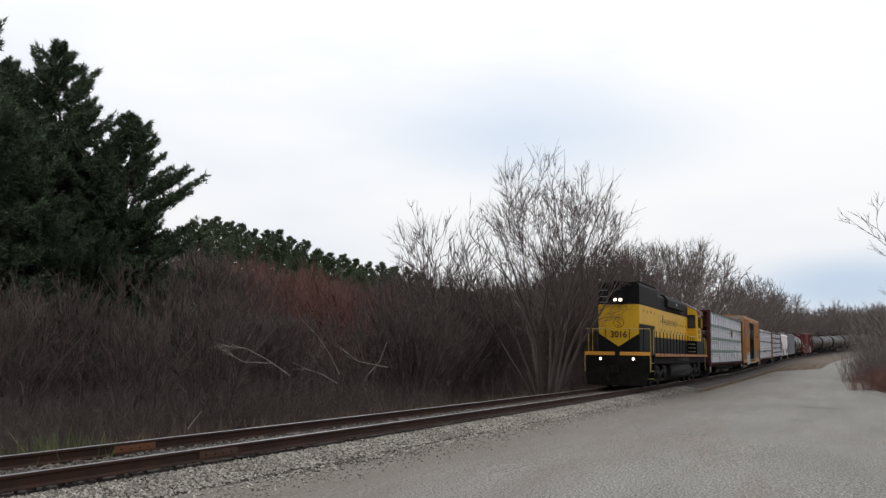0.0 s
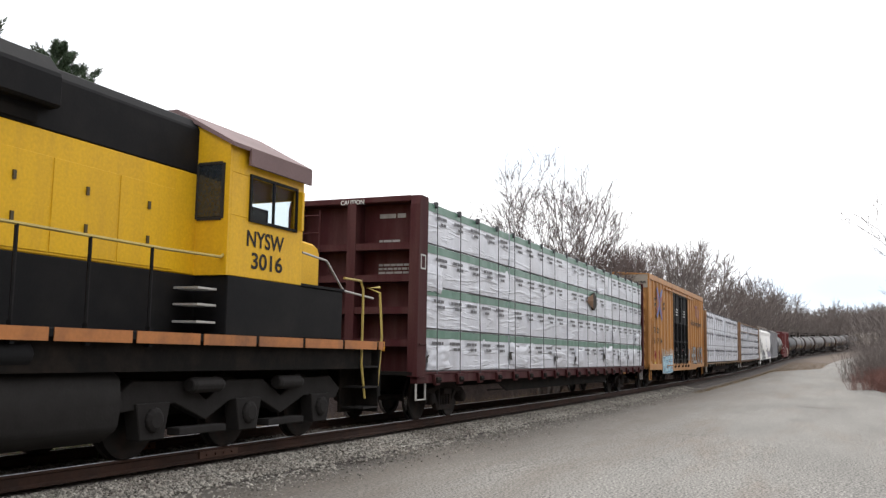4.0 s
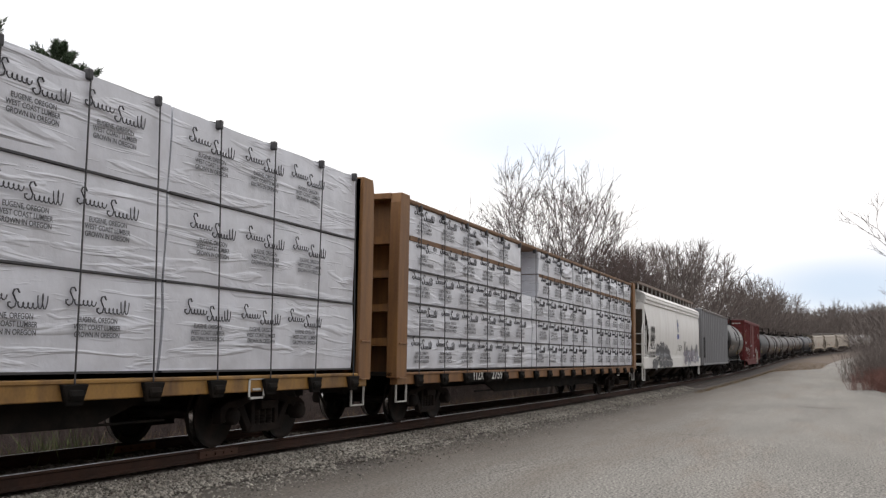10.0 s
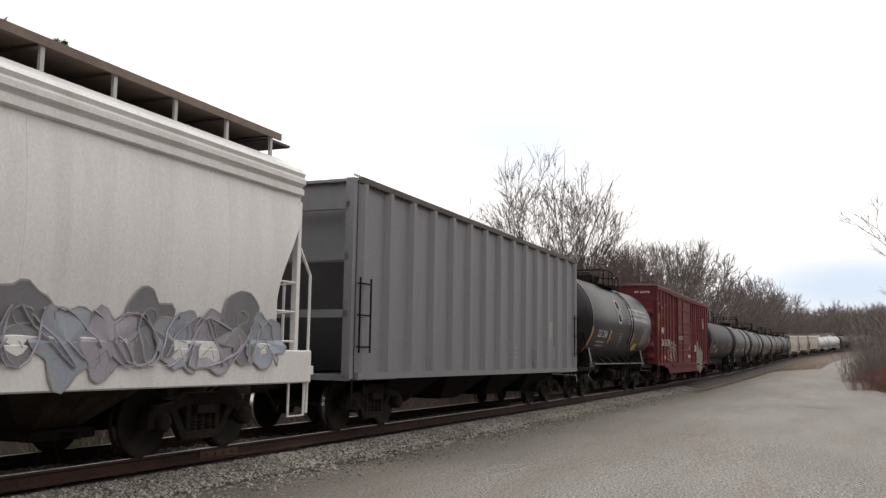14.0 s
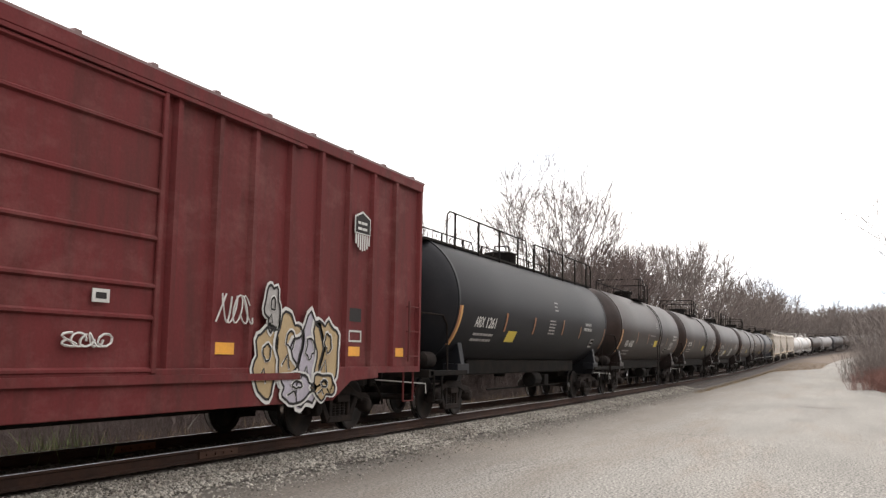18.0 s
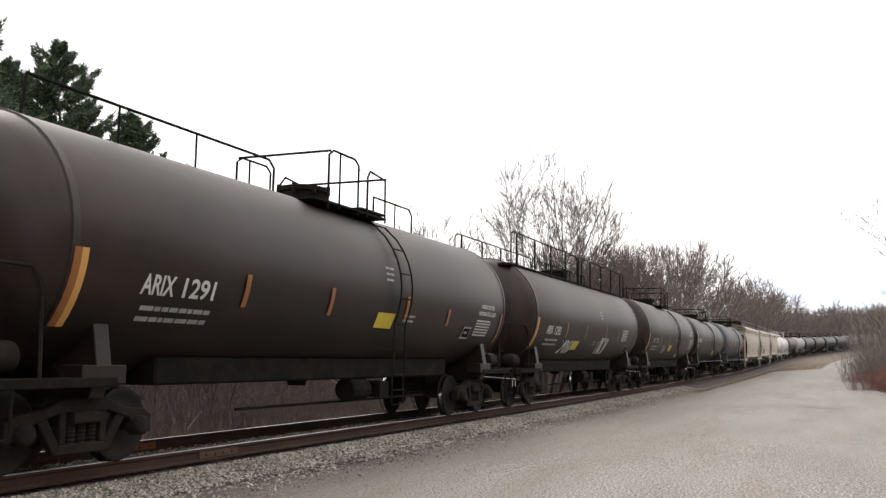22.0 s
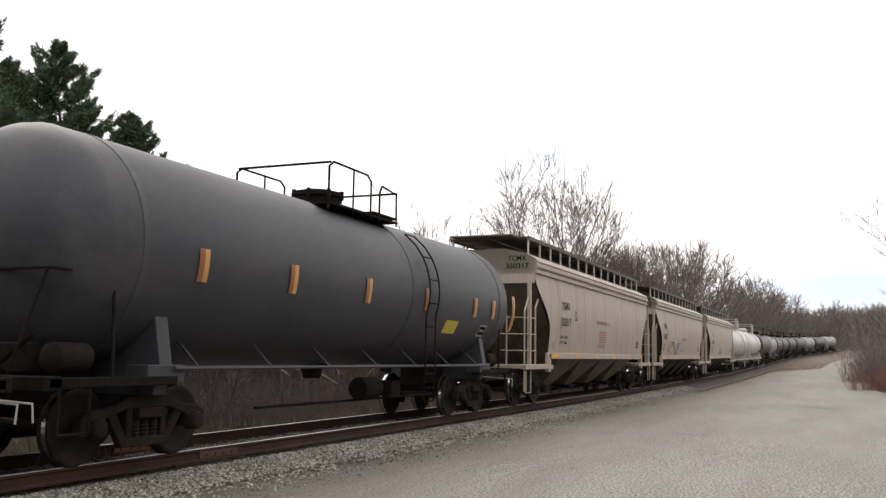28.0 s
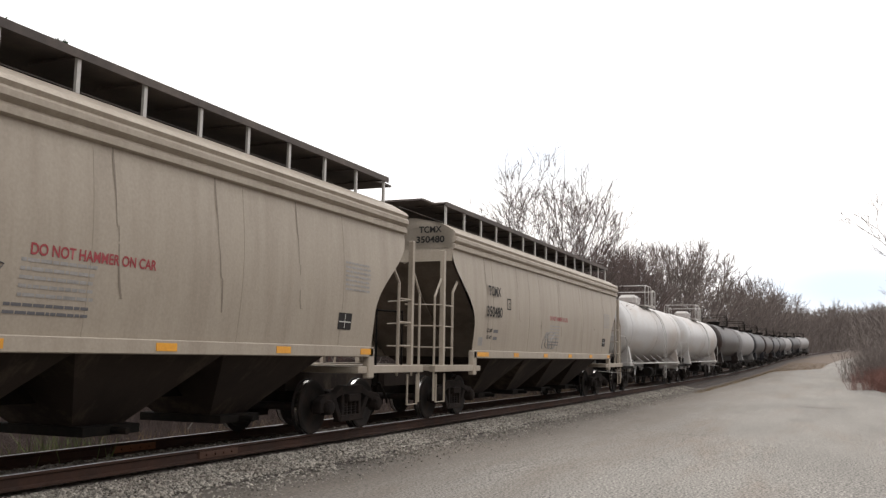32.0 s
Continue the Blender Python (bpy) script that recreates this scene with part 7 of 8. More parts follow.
    if sill:
        for sx in (1, -1):
            part("side_rail", Shape().tube([(sx * 1.40, -h + 2.1, 1.16), (sx * 1.40, h - 2.1, 1.16)], 0.03, 6), M["galv"] if sill == "pale" else M[paint], e)
        for k in range(7):
            yy = -h + 2.6 + k * (2 * h - 5.2) / 6
            part("rail_bracket", Shape().tube([(1.39, yy, 1.16), (0.95, yy + 0.1, 1.5)], 0.022, 5), M[paint], e)
    else:
        part("jacket_skirt", Shape().box(-0.9, 0.9, -h + 3.4, h - 3.4, zc - R - 0.12, zc - R + 0.25), M["frame_black"], e, bevel=0.03)
    brake_rig(e, 0.8)
    # fittings on top
    zt = zc + R
    rail = lambda pts, r=0.022: part("safety_rail", Shape().tube(pts, r, 6), M["frame_black"] if paint != "tank_white" else M["galv"], e, smooth=True)
    metal = "frame_black" if paint != "tank_white" else "tank_white"
    if top in ("platform", "half"):
        part("manway", Shape().lathe([(0.46, zt - 0.15), (0.46, zt + 0.18), (0.50, zt + 0.2), (0.50, zt + 0.28), (0.3, zt + 0.33)], 18, "z"), M[metal], e, smooth=True)
        part("platform", Shape().box(-0.95, 0.95, 0.55, 1.55, zt - 0.06, zt - 0.02).box(0.55, 0.98, -1.2, 1.55, zt - 0.14, zt - 0.10), M[metal], e)
        ra = -0.75 if top == "half" else -1.25
        for sx in (0.98, -0.98):
            rail([(sx, ra, zt - 0.25), (sx, ra, zt + rh - 0.1), (sx, ra + 0.15, zt + rh), (sx, 0.2, zt + rh), (sx, 0.35, zt + rh - 0.1), (sx, 0.35, zt - 0.2)])
            rail([(sx, 0.72, zt - 0.2), (sx, 0.72, zt + rh - 0.25), (sx * 0.98, 0.85, zt + rh - 0.1), (sx * 0.98, 1.5, zt + rh - 0.16), (sx * 0.98, 1.52, zt - 0.2)])
            rail([(sx, -0.35, zt - 0.2), (sx, -0.35, zt + rh)], 0.018)
        rail([(0.98, 1.5, zt + rh - 0.14), (-0.98, 1.5, zt + rh - 0.14)])
        rail([(0.98, ra + 0.05, zt + rh - 0.02), (-0.98, ra + 0.05, zt + rh - 0.02)])
        part("safety_chain", Shape().tube([(0.98, 0.35, zt + rh - 0.12), (0.98, 0.47, zt + rh - 0.2), (0.98, 0.6, zt + rh - 0.21), (0.98, 0.72, zt + rh - 0.14)], 0.008, 4), M["galv"], e)
        for k in range(8):
            a = 0.785 * k + 0.2
            part("manway_bolt", Shape().box(0.49 * math.cos(a) - 0.03, 0.49 * math.cos(a) + 0.03, 0.49 * math.sin(a) - 0.03, 0.49 * math.sin(a) + 0.03, zt + 0.14, zt + 0.31), M[metal], e)
        if detail:
            zz = [1.0 + (zc + 0.8 * R - 1.0) * i / 12 for i in range(13)]
            lad = Shape()
            for dy in (-0.24, 0.24):
                lad.tube([(max(surf(z), 1.42 if z < zc else 0) + 0.1, lad_y + dy, z) for z in zz], 0.018, 5)
            lad.tube([(1.50, lad_y - 0.24, 0.98), (1.50, lad_y - 0.24, 0.45), (1.50, lad_y + 0.24, 0.45), (1.50, lad_y + 0.24, 0.98)], 0.018, 5)
            part("side_ladder", lad, M[metal], e)
            for z in zz[::2] + [0.72]:
                x = max(surf(z), 1.42 if z < zc else 0) + 0.1
                part("rung", Shape().tube([(x, lad_y - 0.24, z), (x, lad_y + 0.24, z)], 0.014, 5), M[metal], e)
    if top == "half":
        rail([(0.5, -L + 0.7, zt - 0.1), (0.5, -L + 0.75, zt + low_rail), (0.5, -1.9, zt + low_rail), (0.5, -1.75, zt + low_rail - 0.12), (0.5, -1.75, zt - 0.1)])
        rail([(0.5, 1.9, zt - 0.1), (0.5, 1.9, zt + low_rail), (0.5, 3.6, zt + low_rail), (0.5, 3.75, zt + low_rail - 0.12), (0.5, 3.75, zt - 0.1)])
        for yy in (-5.4, -3.8, 2.9):
            rail([(0.5, yy, zt - 0.1), (0.5, yy, zt + low_rail)], 0.016)
    if top == "walkway":
        for sx in (0.85, -0.85):
            part("walkway_board", Shape().box(*sorted((sx, sx * 0.55)), -L + 0.3, L - 0.05, zt - 0.22, zt - 0.16), M[metal], e)
            rf, rw = rails
            rail([(sx, -L + rf, zt - 0.2), (sx, -L + rf, zt + rw - 0.1), (sx, -L + rf + 0.15, zt + rw), (sx, -0.25, zt + rw), (sx, -0.1, zt + rw - 0.16), (sx, -0.1, zt - 0.2)])
            rail([(sx, 0.55, zt - 0.2), (sx, 0.55, zt + rw - 0.16), (sx, 0.7, zt + rw), (sx, L - 0.2, zt + rw), (sx, L - 0.05, zt + rw - 0.16), (sx, L - 0.05, zt - 0.2)])
            for k in range(9):
                yy = -L + rf + 0.5 + k * (2 * L - 1.2 - rf) / 8
                part("rail_post", Shape().box(sx - 0.022, sx + 0.022, yy - 0.022, yy + 0.022, zt - 0.3, zt + rw), M[metal], e)
        part("manway", Shape().lathe([(0.46, zt - 0.15), (0.46, zt + 0.2), (0.5, zt + 0.26), (0.3, zt + 0.32)], 18, "z"), M[metal], e, smooth=True)
        rail([(0.4, -1.8, zt), (0.4, -1.6, zt + 0.3), (0.4, -0.4, zt + 0.42), (0.4, -0.3, zt)])
    if dome:
        part("valve_dome", Shape().box(-0.42, 0.42, dome - 0.55, dome + 0.75, zt - 0.1, zt + 0.42), M[metal], e, "rounded protective housing", bevel=0.14)
    # marks
    if amber and detail:
        for yy, z0, hh in strips or ((-L + 0.60, 1.62, 0.87), (-3.88, 2.0, 0.46), (-1.5, 2.0, 0.45), (1.4, 2.05, 0.45), (3.5, 2.0, 0.36), (L - 0.85, 1.7, 0.7)):
            part("reflector", Shape().add([(surf(z0 + hh * i / 6) + 0.016, yy + dy, z0 + hh * i / 6) for i in range(7) for dy in (0, 0.11)], [(2 * i, 2 * i + 1, 2 * i + 3, 2 * i + 2) for i in range(6)]), M["reflect"], e, "amber reflective strip")
            if strips and code != "PLCX" or yy < -L + 0.8:
                part("reflector_edge", Shape().add([(surf(z0 + hh * i / 6) + 0.017, yy + dy, z0 + hh * i / 6) for i in range(7) for dy in (0.11, 0.21)], [(2 * i, 2 * i + 1, 2 * i + 3, 2 * i + 2) for i in range(6)]), M["reflect_pale"], e, "bright amber edge of the strip")
    if code and detail:
        lx = lx if lx is not None else (0.3 if code == "ARIX" else 0.0)
        lettering(code, 0.34, -L + 1.75 + lx, zm, surf, M["grey_mark" if number == "1320" else "white"], e, 0.60, "white reporting mark")
        lettering(number, 0.34, -L + 2.2 + lx + 0.085 * len(number), zm, surf, M["grey_mark" if number == "1320" else "white"], e, 0.16 * len(number), "white car number", "car_number")
        bars([r for k in range(2) for r in words(-L + 1.55 + lx, -L + 2.9 + lx, zm - 0.30 - 0.13 * k, 0.075, rng)], surf, M["grey_mark"], e)
        bars([r for k in range(3) for r in words(0.5, 0.85, 2.95 - 0.11 * k, 0.055, rng)], surf, M["grey_mark"], e)
        b = bars([r for k in range(3) for r in words(-0.75, 0.1, 3.0 - 0.16 * k, 0.1, rng)], flat(0), M["grey_mark"], e)
        b.data.transform(pose(0.6, -L - 0.006 + 0.16, 0) @ pose(0, 0, 0, 0, 0, -90))
    if panel and detail:
        part("data_panel", Shape().add([(surf(z) + 0.012, y, z) for y, z in ((py, pz), (py + 0.70, pz), (py + 0.70, pz + 0.28), (py, pz + 0.28))], [(0, 1, 2, 3)]), M["yellow_sheet"], e, "small yellow data panel")
        qy, qz = placard or (L - 3.2, 1.78)
        part("placard_holder", Shape().add([(surf(z) + 0.02, y, z) for y, z in ((qy, qz), (qy + 0.45, qz), (qy + 0.45, qz + 0.27), (qy, qz + 0.27))], [(0, 1, 2, 3)]), M["grey_mark"], e)
        part("placard_centre", Shape().add([(surf(z) + 0.026, y, z) for y, z in ((qy + 0.04, qz + 0.04), (qy + 0.41, qz + 0.04), (qy + 0.41, qz + 0.23), (qy + 0.04, qz + 0.23))], [(0, 1, 2, 3)]), M["frame_black"], e)
        bars(words(qy + 0.09, qy + 0.36, qz + 0.11, 0.07, rng), lambda z: surf(z) + 0.022, M["grey_mark"], e, "placard_lines")
    couplers(e, -h - 0.12, h + 0.12)
    return e, h, surf, L


e, h, sf, L = tank_car("glossy black tank car with a pale round emblem", 192.5, 205.75, "tank_black", R=1.60, zc=2.72, top="platform", sill=True, code="CCLX", number="2166", dome=-0.35, lad_y=0.75, zm=2.22, rh=0.47, lx=0.15, pz=1.7, py=2.3, placard=(3.05, 1.72), panel=True, strips=((-5.45, 1.59, 0.85), (-2.66, 1.94, 0.45), (1.55, 1.92, 0.49), (3.4, 1.93, 0.45), (5.15, 1.74, 0.6)))
spray(e, [(-1.05 + 0.43 * math.cos(a), 3.14 + 0.45 * math.sin(a)) for a in (6.283 * k / 24 for k in range(24))], sf, M["white"], "pale round emblem with fine dark lines", name="emblem")
for k in range(5):
    part("emblem_line", Shape().tube([(sf(z) + 0.012, -1.05 + (0.34 - 0.17 * k) * math.cos(1.35 * (z - 3.14) / 0.40), z) for z in [2.76 + 0.076 * i for i in range(11)]], 0.008, 4), M["ink"], e)
for k in range(12):
    # the owner's name as plain rounded shapes
    y0, tall = 0.95 + 0.305 * k, k in (0, 4, 7)
    ring = [(sf(z) + 0.008, y0 + 0.12 + r * 0.12 * math.cos(a), z) for a in (6.283 * i / 12 for i in range(12)) for r, z in ((1.0, 3.26 + 0.135 * math.sin(a)), (0.55, 3.26 + 0.075 * math.sin(a)))]
    g = Shape().add(ring, [(2 * i, 2 * i + 1, (2 * i + 3) % 24, (2 * i + 2) % 24) for i in range(12)])
    g.add([(sf(z) + 0.009, y, z) for y, z in ((y0, 3.13), (y0 + 0.06, 3.13), (y0 + 0.06, 3.52 if tall else 3.39), (y0, 3.52 if tall else 3.39))], [(0, 1, 2, 3)])
    part("name_shape", g, M["white"], e, "white shape of the owner's name")
lettering("INTERNATIONAL", 0.2, 2.83, 2.96, sf, M["white"], e, 3.6, "small white word")
rg = random.Random(44)
part("stencil_frame", Shape().add([(sf(z) + 0.012, y, z) for y, z in ((-2.43, 2.07), (-2.14, 2.07), (-2.14, 2.34), (-2.43, 2.34), (-2.40, 2.10), (-2.17, 2.10), (-2.17, 2.31), (-2.40, 2.31))], [(0, 1, 5, 4), (1, 2, 6, 5), (2, 3, 7, 6), (3, 0, 4, 7)]), M["grey_mark"], e)
bars([r for i in range(6) for r in words(-0.98 + 0.07 * i, -0.5 + 0.05 * i, 2.28 - 0.1 * i, 0.055, rg)], sf, M["grey_mark"], e)
bars([r for i in range(9) for r in words(3.75, 4.55, 2.62 - 0.08 * i, 0.05, rg)], sf, M["grey_mark"], e, "data_table")
red_boxcar()
CO2 = ("CARBON DIOXIDE", "REFRIGERATED LIQUID")
for k, (code, num, top, paint, lab) in enumerate((("ARIX", "1261", "walkway", "tank_blue", "blue-black tank car with a railed walkway along its top"), ("ARIX", "43045", "half", "tank_brown", "sooty brown-black tank car with a round manway"), ("ARIX", "1291", "half", "tank_brown", "dusty black tank car with a railed manway"),
                                                  ("ARIX", "1292", "walkway", "tank_brown", "dusty black tank car with a long top walkway and spray marks"), ("ARIX", "1320", "half", "tank_brown", "brown-black tank car with a railed manway"))):
    s = 225.95 + 16.96 * k
    py, pz, placard, co2, table, remarks = {
        "1261": (-3.47, 1.75, (5.2, 1.74), (4.5, 2.46, 1.0), None, ((0.0, 0.65, 2.40, 5),)),
        "43045": (0.28, 1.90, (3.5, 1.62), (5.9, 2.47, 1.3), (4.65, 5.6, 1.80, 2.22), ((-0.9, 0.3, 2.36, 1), (-0.4, 0.05, 1.99, 1), (2.3, 2.8, 2.05, 2))),
        "1291": (0.3, 1.86, (4.6, 1.76), (5.9, 2.52, 1.1), (5.3, 6.2, 1.85, 2.3), ((1.4, 1.9, 2.1, 2),)),
        "1292": (-2.6, 1.63, (5.3, 1.60), None, (4.25, 5.2, 2.03, 2.52), ((-0.1, 0.3, 1.9, 2),)),
        "1320": (-1.0, 1.75, (5.1, 1.58), (5.95, 2.82, 0.9), (5.65, 6.45, 1.93, 2.5), ((0.3, 0.92, 2.34, 2),))}[num]
    e, h, sf, L = tank_car(lab, s, s + 16.6, paint, R=1.56, zc=2.60, top=top, code=code, number=num, py=py, pz=pz, placard=placard, zm={"43045": 1.95, "1320": 2.2}.get(num, 2.16), low_rail=0.2 if num == "43045" else 0.42, rails=(1.5, 0.60) if num == "1261" else (0.35, 0.74))
    rng = random.Random(k)
    if co2:
        for i, wd in enumerate(CO2):
            lettering(wd, 0.125, co2[0], co2[1] - 0.16 * i, sf, M["white"], e, co2[2] * (0.8 + 0.2 * i), "white stencilled contents")
    if table:
        ya, yb, za, zb = table
        bars([(y0, y1, z, 0.032) for i in range(int((zb - za) / 0.065)) for y0, y1, z, _ in words(ya, yb, za + 0.065 * i, 0.045, rng)], sf, M["white"], e, "data_table")
    for ya, yb, z, n in remarks:
        bars([r for i in range(n) for r in words(ya, yb, z - 0.09 * i, 0.055, rng)], sf, M["grey_mark"], e)
    if num == "1292":
        scribble(e, -3.8, 1.5, 1.1, 0.42, sf, M["white"], k + 3, 7, 0.014)
        scribble(e, 0.85, 1.5, 1.1, 0.6, sf, M["white"], k + 13, 6, 0.016)
    if num == "1320":
        scribble(e, -3.0, 1.6, 0.95, 0.4, sf, M["grey_mark"], k + 3, 6, 0.011)
        scribble(e, 2.1, 1.46, 0.85, 0.14, sf, M["grey_mark"], k + 23, 6, 0.012)
tank_car("long brown-black tank car with white stencils and a side rail", 310.75, 327.35, "tank_brown", R=1.46, zc=2.60, top="platform", sill=True, code="PLCX", number="221305", waist=(-6.6, 0.15, 6.6), zm=2.46, lad_y=0.45, lx=-1.15, rh=0.62, py=1.98, pz=1.62, placard=(4.5, 1.6),
         strips=((-7.3, 2.62, 0.4), (-7.12, 1.63, 0.32), (-5.22, 2.23, 0.42), (-3.25, 2.2, 0.43), (-1.45, 2.22, 0.42), (1.38, 2.2, 0.45), (3.55, 2.2, 0.4)))
tank_car("faded blue-grey tank car with a side rail and ladder", 327.7, 343.2, "tank_slate", R=1.5, zc=2.66, top="platform", sill=True, waist=(-6.4, 1.3, 6.4), longer=0.4, lad_y=2.1, py=3.18, pz=1.86, placard=(5.25, 1.84), rh=0.62, strips=((-5.4, 2.28, 0.44), (-3.2, 2.28, 0.44), (-0.72, 2.28, 0.44), (1.86, 2.28, 0.45), (4.58, 2.26, 0.45), (5.8, 2.27, 0.45), (7.3, 2.02, 0.9)))
for k, (num, sa, sb) in enumerate((("350317", 343.9, 362.3), ("20812", 362.95, 381.15), ("350480", 381.75, 400.1))):
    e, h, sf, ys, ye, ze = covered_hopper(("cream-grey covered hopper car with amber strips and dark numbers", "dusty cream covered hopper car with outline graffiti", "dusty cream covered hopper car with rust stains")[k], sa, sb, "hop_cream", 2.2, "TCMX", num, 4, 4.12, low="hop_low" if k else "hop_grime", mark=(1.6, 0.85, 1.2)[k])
    lettering("TCMX", 0.2, 0, 0, flat(0), M["ink"], e, 0.55).data.transform(pose(0.95, -ye - 0.012, ze + 0.42) @ pose(0, 0, 0, 0, 0, -90))
    lettering(num, 0.2, 0, 0, flat(0), M["ink"], e, 0.68, name="car_number").data.transform(pose(0.95, -ye - 0.012, ze + 0.2) @ pose(0, 0, 0, 0, 0, -90))
    lettering("DO NOT HAMMER ON CAR", 0.17, (-0.4, 0.1, 0.0)[k], (2.58, 2.39, 2.5)[k], sf, M["red_mark"], e, 1.9, "red stencilled warning")
    rng = random.Random(k)
    bars([r for i in range(5) for r in words(-0.95, 0.1, 2.26 - 0.09 * i, 0.05, rng)], sf, M["red_mark" if k == 0 else "grey_mark"], e)
    bars([r for i in range(2) for r in words(-1.1, 0.05, 1.80 - 0.08 * i, 0.045, rng)], sf, M["print_grey"], e)
    q = -ys + (1.05, 0.15, 0.8)[k]
    for word, z, value in (("LD LMT", 1.99, "221500"), ("LT WT", 1.82, "64500")):
        lettering(word, 0.12, q + 0.2, z, lambda z: sf(z) + 0.004, M["ink"], e, 0.40 if value == "221500" else 0.34, "dark weight stencil")
        if k == 0:
            lettering(value, 0.12, q + 0.68, z, lambda z: sf(z) + 0.004, M["ink"], e, 0.42 if value == "221500" else 0.35, "dark weight stencil")
        else:
            bars(words(q + 0.48, q + 0.85, z - 0.045, 0.1, rng), sf, M["print_grey"], e)
    bars([r for i in range(7) for r in words(ys - 1.15, ys - 0.25, 2.9 - 0.075 * i, 0.045, rng)], sf, M["grey_mark"], e)
    bars([(ys - 1.3, ys - 0.85, 1.78, 0.28)], sf, M["ink"], e, "stencil_panel")
    bars([(ys - 1.09, ys - 1.07, 1.8, 0.24), (ys - 1.27, ys - 0.88, 1.9, 0.02)], lambda z: sf(z) + 0.003, M["white"], e)
    bars([(-ys + 0.3, -ys + 0.6, 1.62, 0.2)], sf, M["grey_mark"], e, "stencil_panel")
    q = -ys + (2.72, 1.5, 2.2)[k]
    part("stencil_frame", Shape().add([(sf(z) + 0.008, y, z) for y, z in ((q, 2.55), (q + 0.28, 2.55), (q + 0.28, 2.83), (q, 2.83), (q + 0.03, 2.58), (q + 0.25, 2.58), (q + 0.25, 2.80), (q + 0.03, 2.80))], [(0, 1, 5, 4), (1, 2, 6, 5), (2, 3, 7, 6), (3, 0, 4, 7)]), M["ink"], e)
    lettering("C", 0.15, q + 0.14, 2.66, lambda z: sf(z) + 0.004, M["ink"], e, 0.09)
    for i in range(6 if k else 2):
        # dark run-off streaks below the roof
        yy = -ys + 0.6 + 2.1 * i + 0.5 * rng.random()
        part("rust_streak", Shape().add([(sf(z) + 0.005, yy + 0.22 * t * t + d * (0.011 + 0.007 * math.sin(9 * t)), z) for t, z in ((j / 8, ze - (0.9 + 0.5 * rng.random()) * 1.5 * j / 8) for j in range(9)) for d in (-1, 1)], [(2 * j, 2 * j + 1, 2 * j + 3, 2 * j + 2) for j in range(8)]), M["hop_streak"], e, "thin brown run-off streak")
    if k == 1:
        scribble(e, -5.2, 1.52, 3.9, 0.74, sf, M["print_grey"], 77, 9, 0.008)
        spray(e, blob(-3.95, 1.85, 0.33, 0.1, 2), sf, M["yellow_sheet"])
    if k == 2:
        scribble(e, -1.5, 1.6, 1.2, 0.5, sf, M["grey_mark"], 78, 5, 0.012)
tank_car("dirty white tank car with a railed valve platform", 400.75, 417.3, "tank_white", R=1.36, zc=2.62, top="platform", sill="pale", waist=(-6, 0, 6), amber=False, panel=False, dome=-0.2)
tank_car("cream-stained white tank car with a railed valve platform", 417.9, 434.6, "tank_white", R=1.36, zc=2.62, top="platform", sill="pale", waist=(-6, 0.5, 6), amber=False, panel=False, dome=-0.2)
for k, c in enumerate(("tank_brown", "tank_silver", "tank_grey", "tank_brown", "tank_grey", "tank_grey", "tank_silver", "tank_grey", "tank_silver")):
    tank_car({"tank_brown": "dark brown tank car far down the train", "tank_silver": "silver-grey tank car far down the train", "tank_grey": "blue-grey tank car far down the train"}[c], 435.2 + 16.85 * k, 451.5 + 16.85 * k, c, R=1.4, zc=2.6, detail=False)


# ---- woods ----
def spot(px, dist):
    """The place on the ground at a bearing (given across the picture's width) and distance from the eye."""
    az = radians(23.079) - math.atan((px - 784) / 1617.65)
    x, y = -dist * math.sin(az), dist * math.cos(az)
    return x, y, ground_z(x, y)


def beyond(px, gap=6.0):
    """How far one must go at a bearing to stand behind the track by a gap."""
    d = 8.0
    while d < 900:
        x, y, _ = spot(px, d)
        if x < track(y)[0] - gap:
            return d
        d += 1.0
    return d


def limb(v, f, pts, r0, r1, n):
    """A tapered branch along pts, straight into arrays."""
    o, k = len(v), len(pts)
    for i, p in enumerate(pts):
        d = pts[min(i + 1, k - 1)] - pts[max(i - 1, 0)]
        d.normalize()
        u = Vector((0, 0, 1)).cross(d)
        u = u.normalized() if u.length > 0.05 else Vector((1, 0, 0))
        w = d.cross(u)
        r = r0 + (r1 - r0) * i / (k - 1)
        for j in range(n):
            a = 6.2832 * j / n
            v.append(p + u * (r * math.cos(a)) + w * (r * math.sin(a)))
    for i in range(k - 1):
        for j in range(n):
            f.append((o + i * n + j, o + i * n + (j + 1) % n, o + (i + 1) * n + (j + 1) % n, o + (i + 1) * n + j))


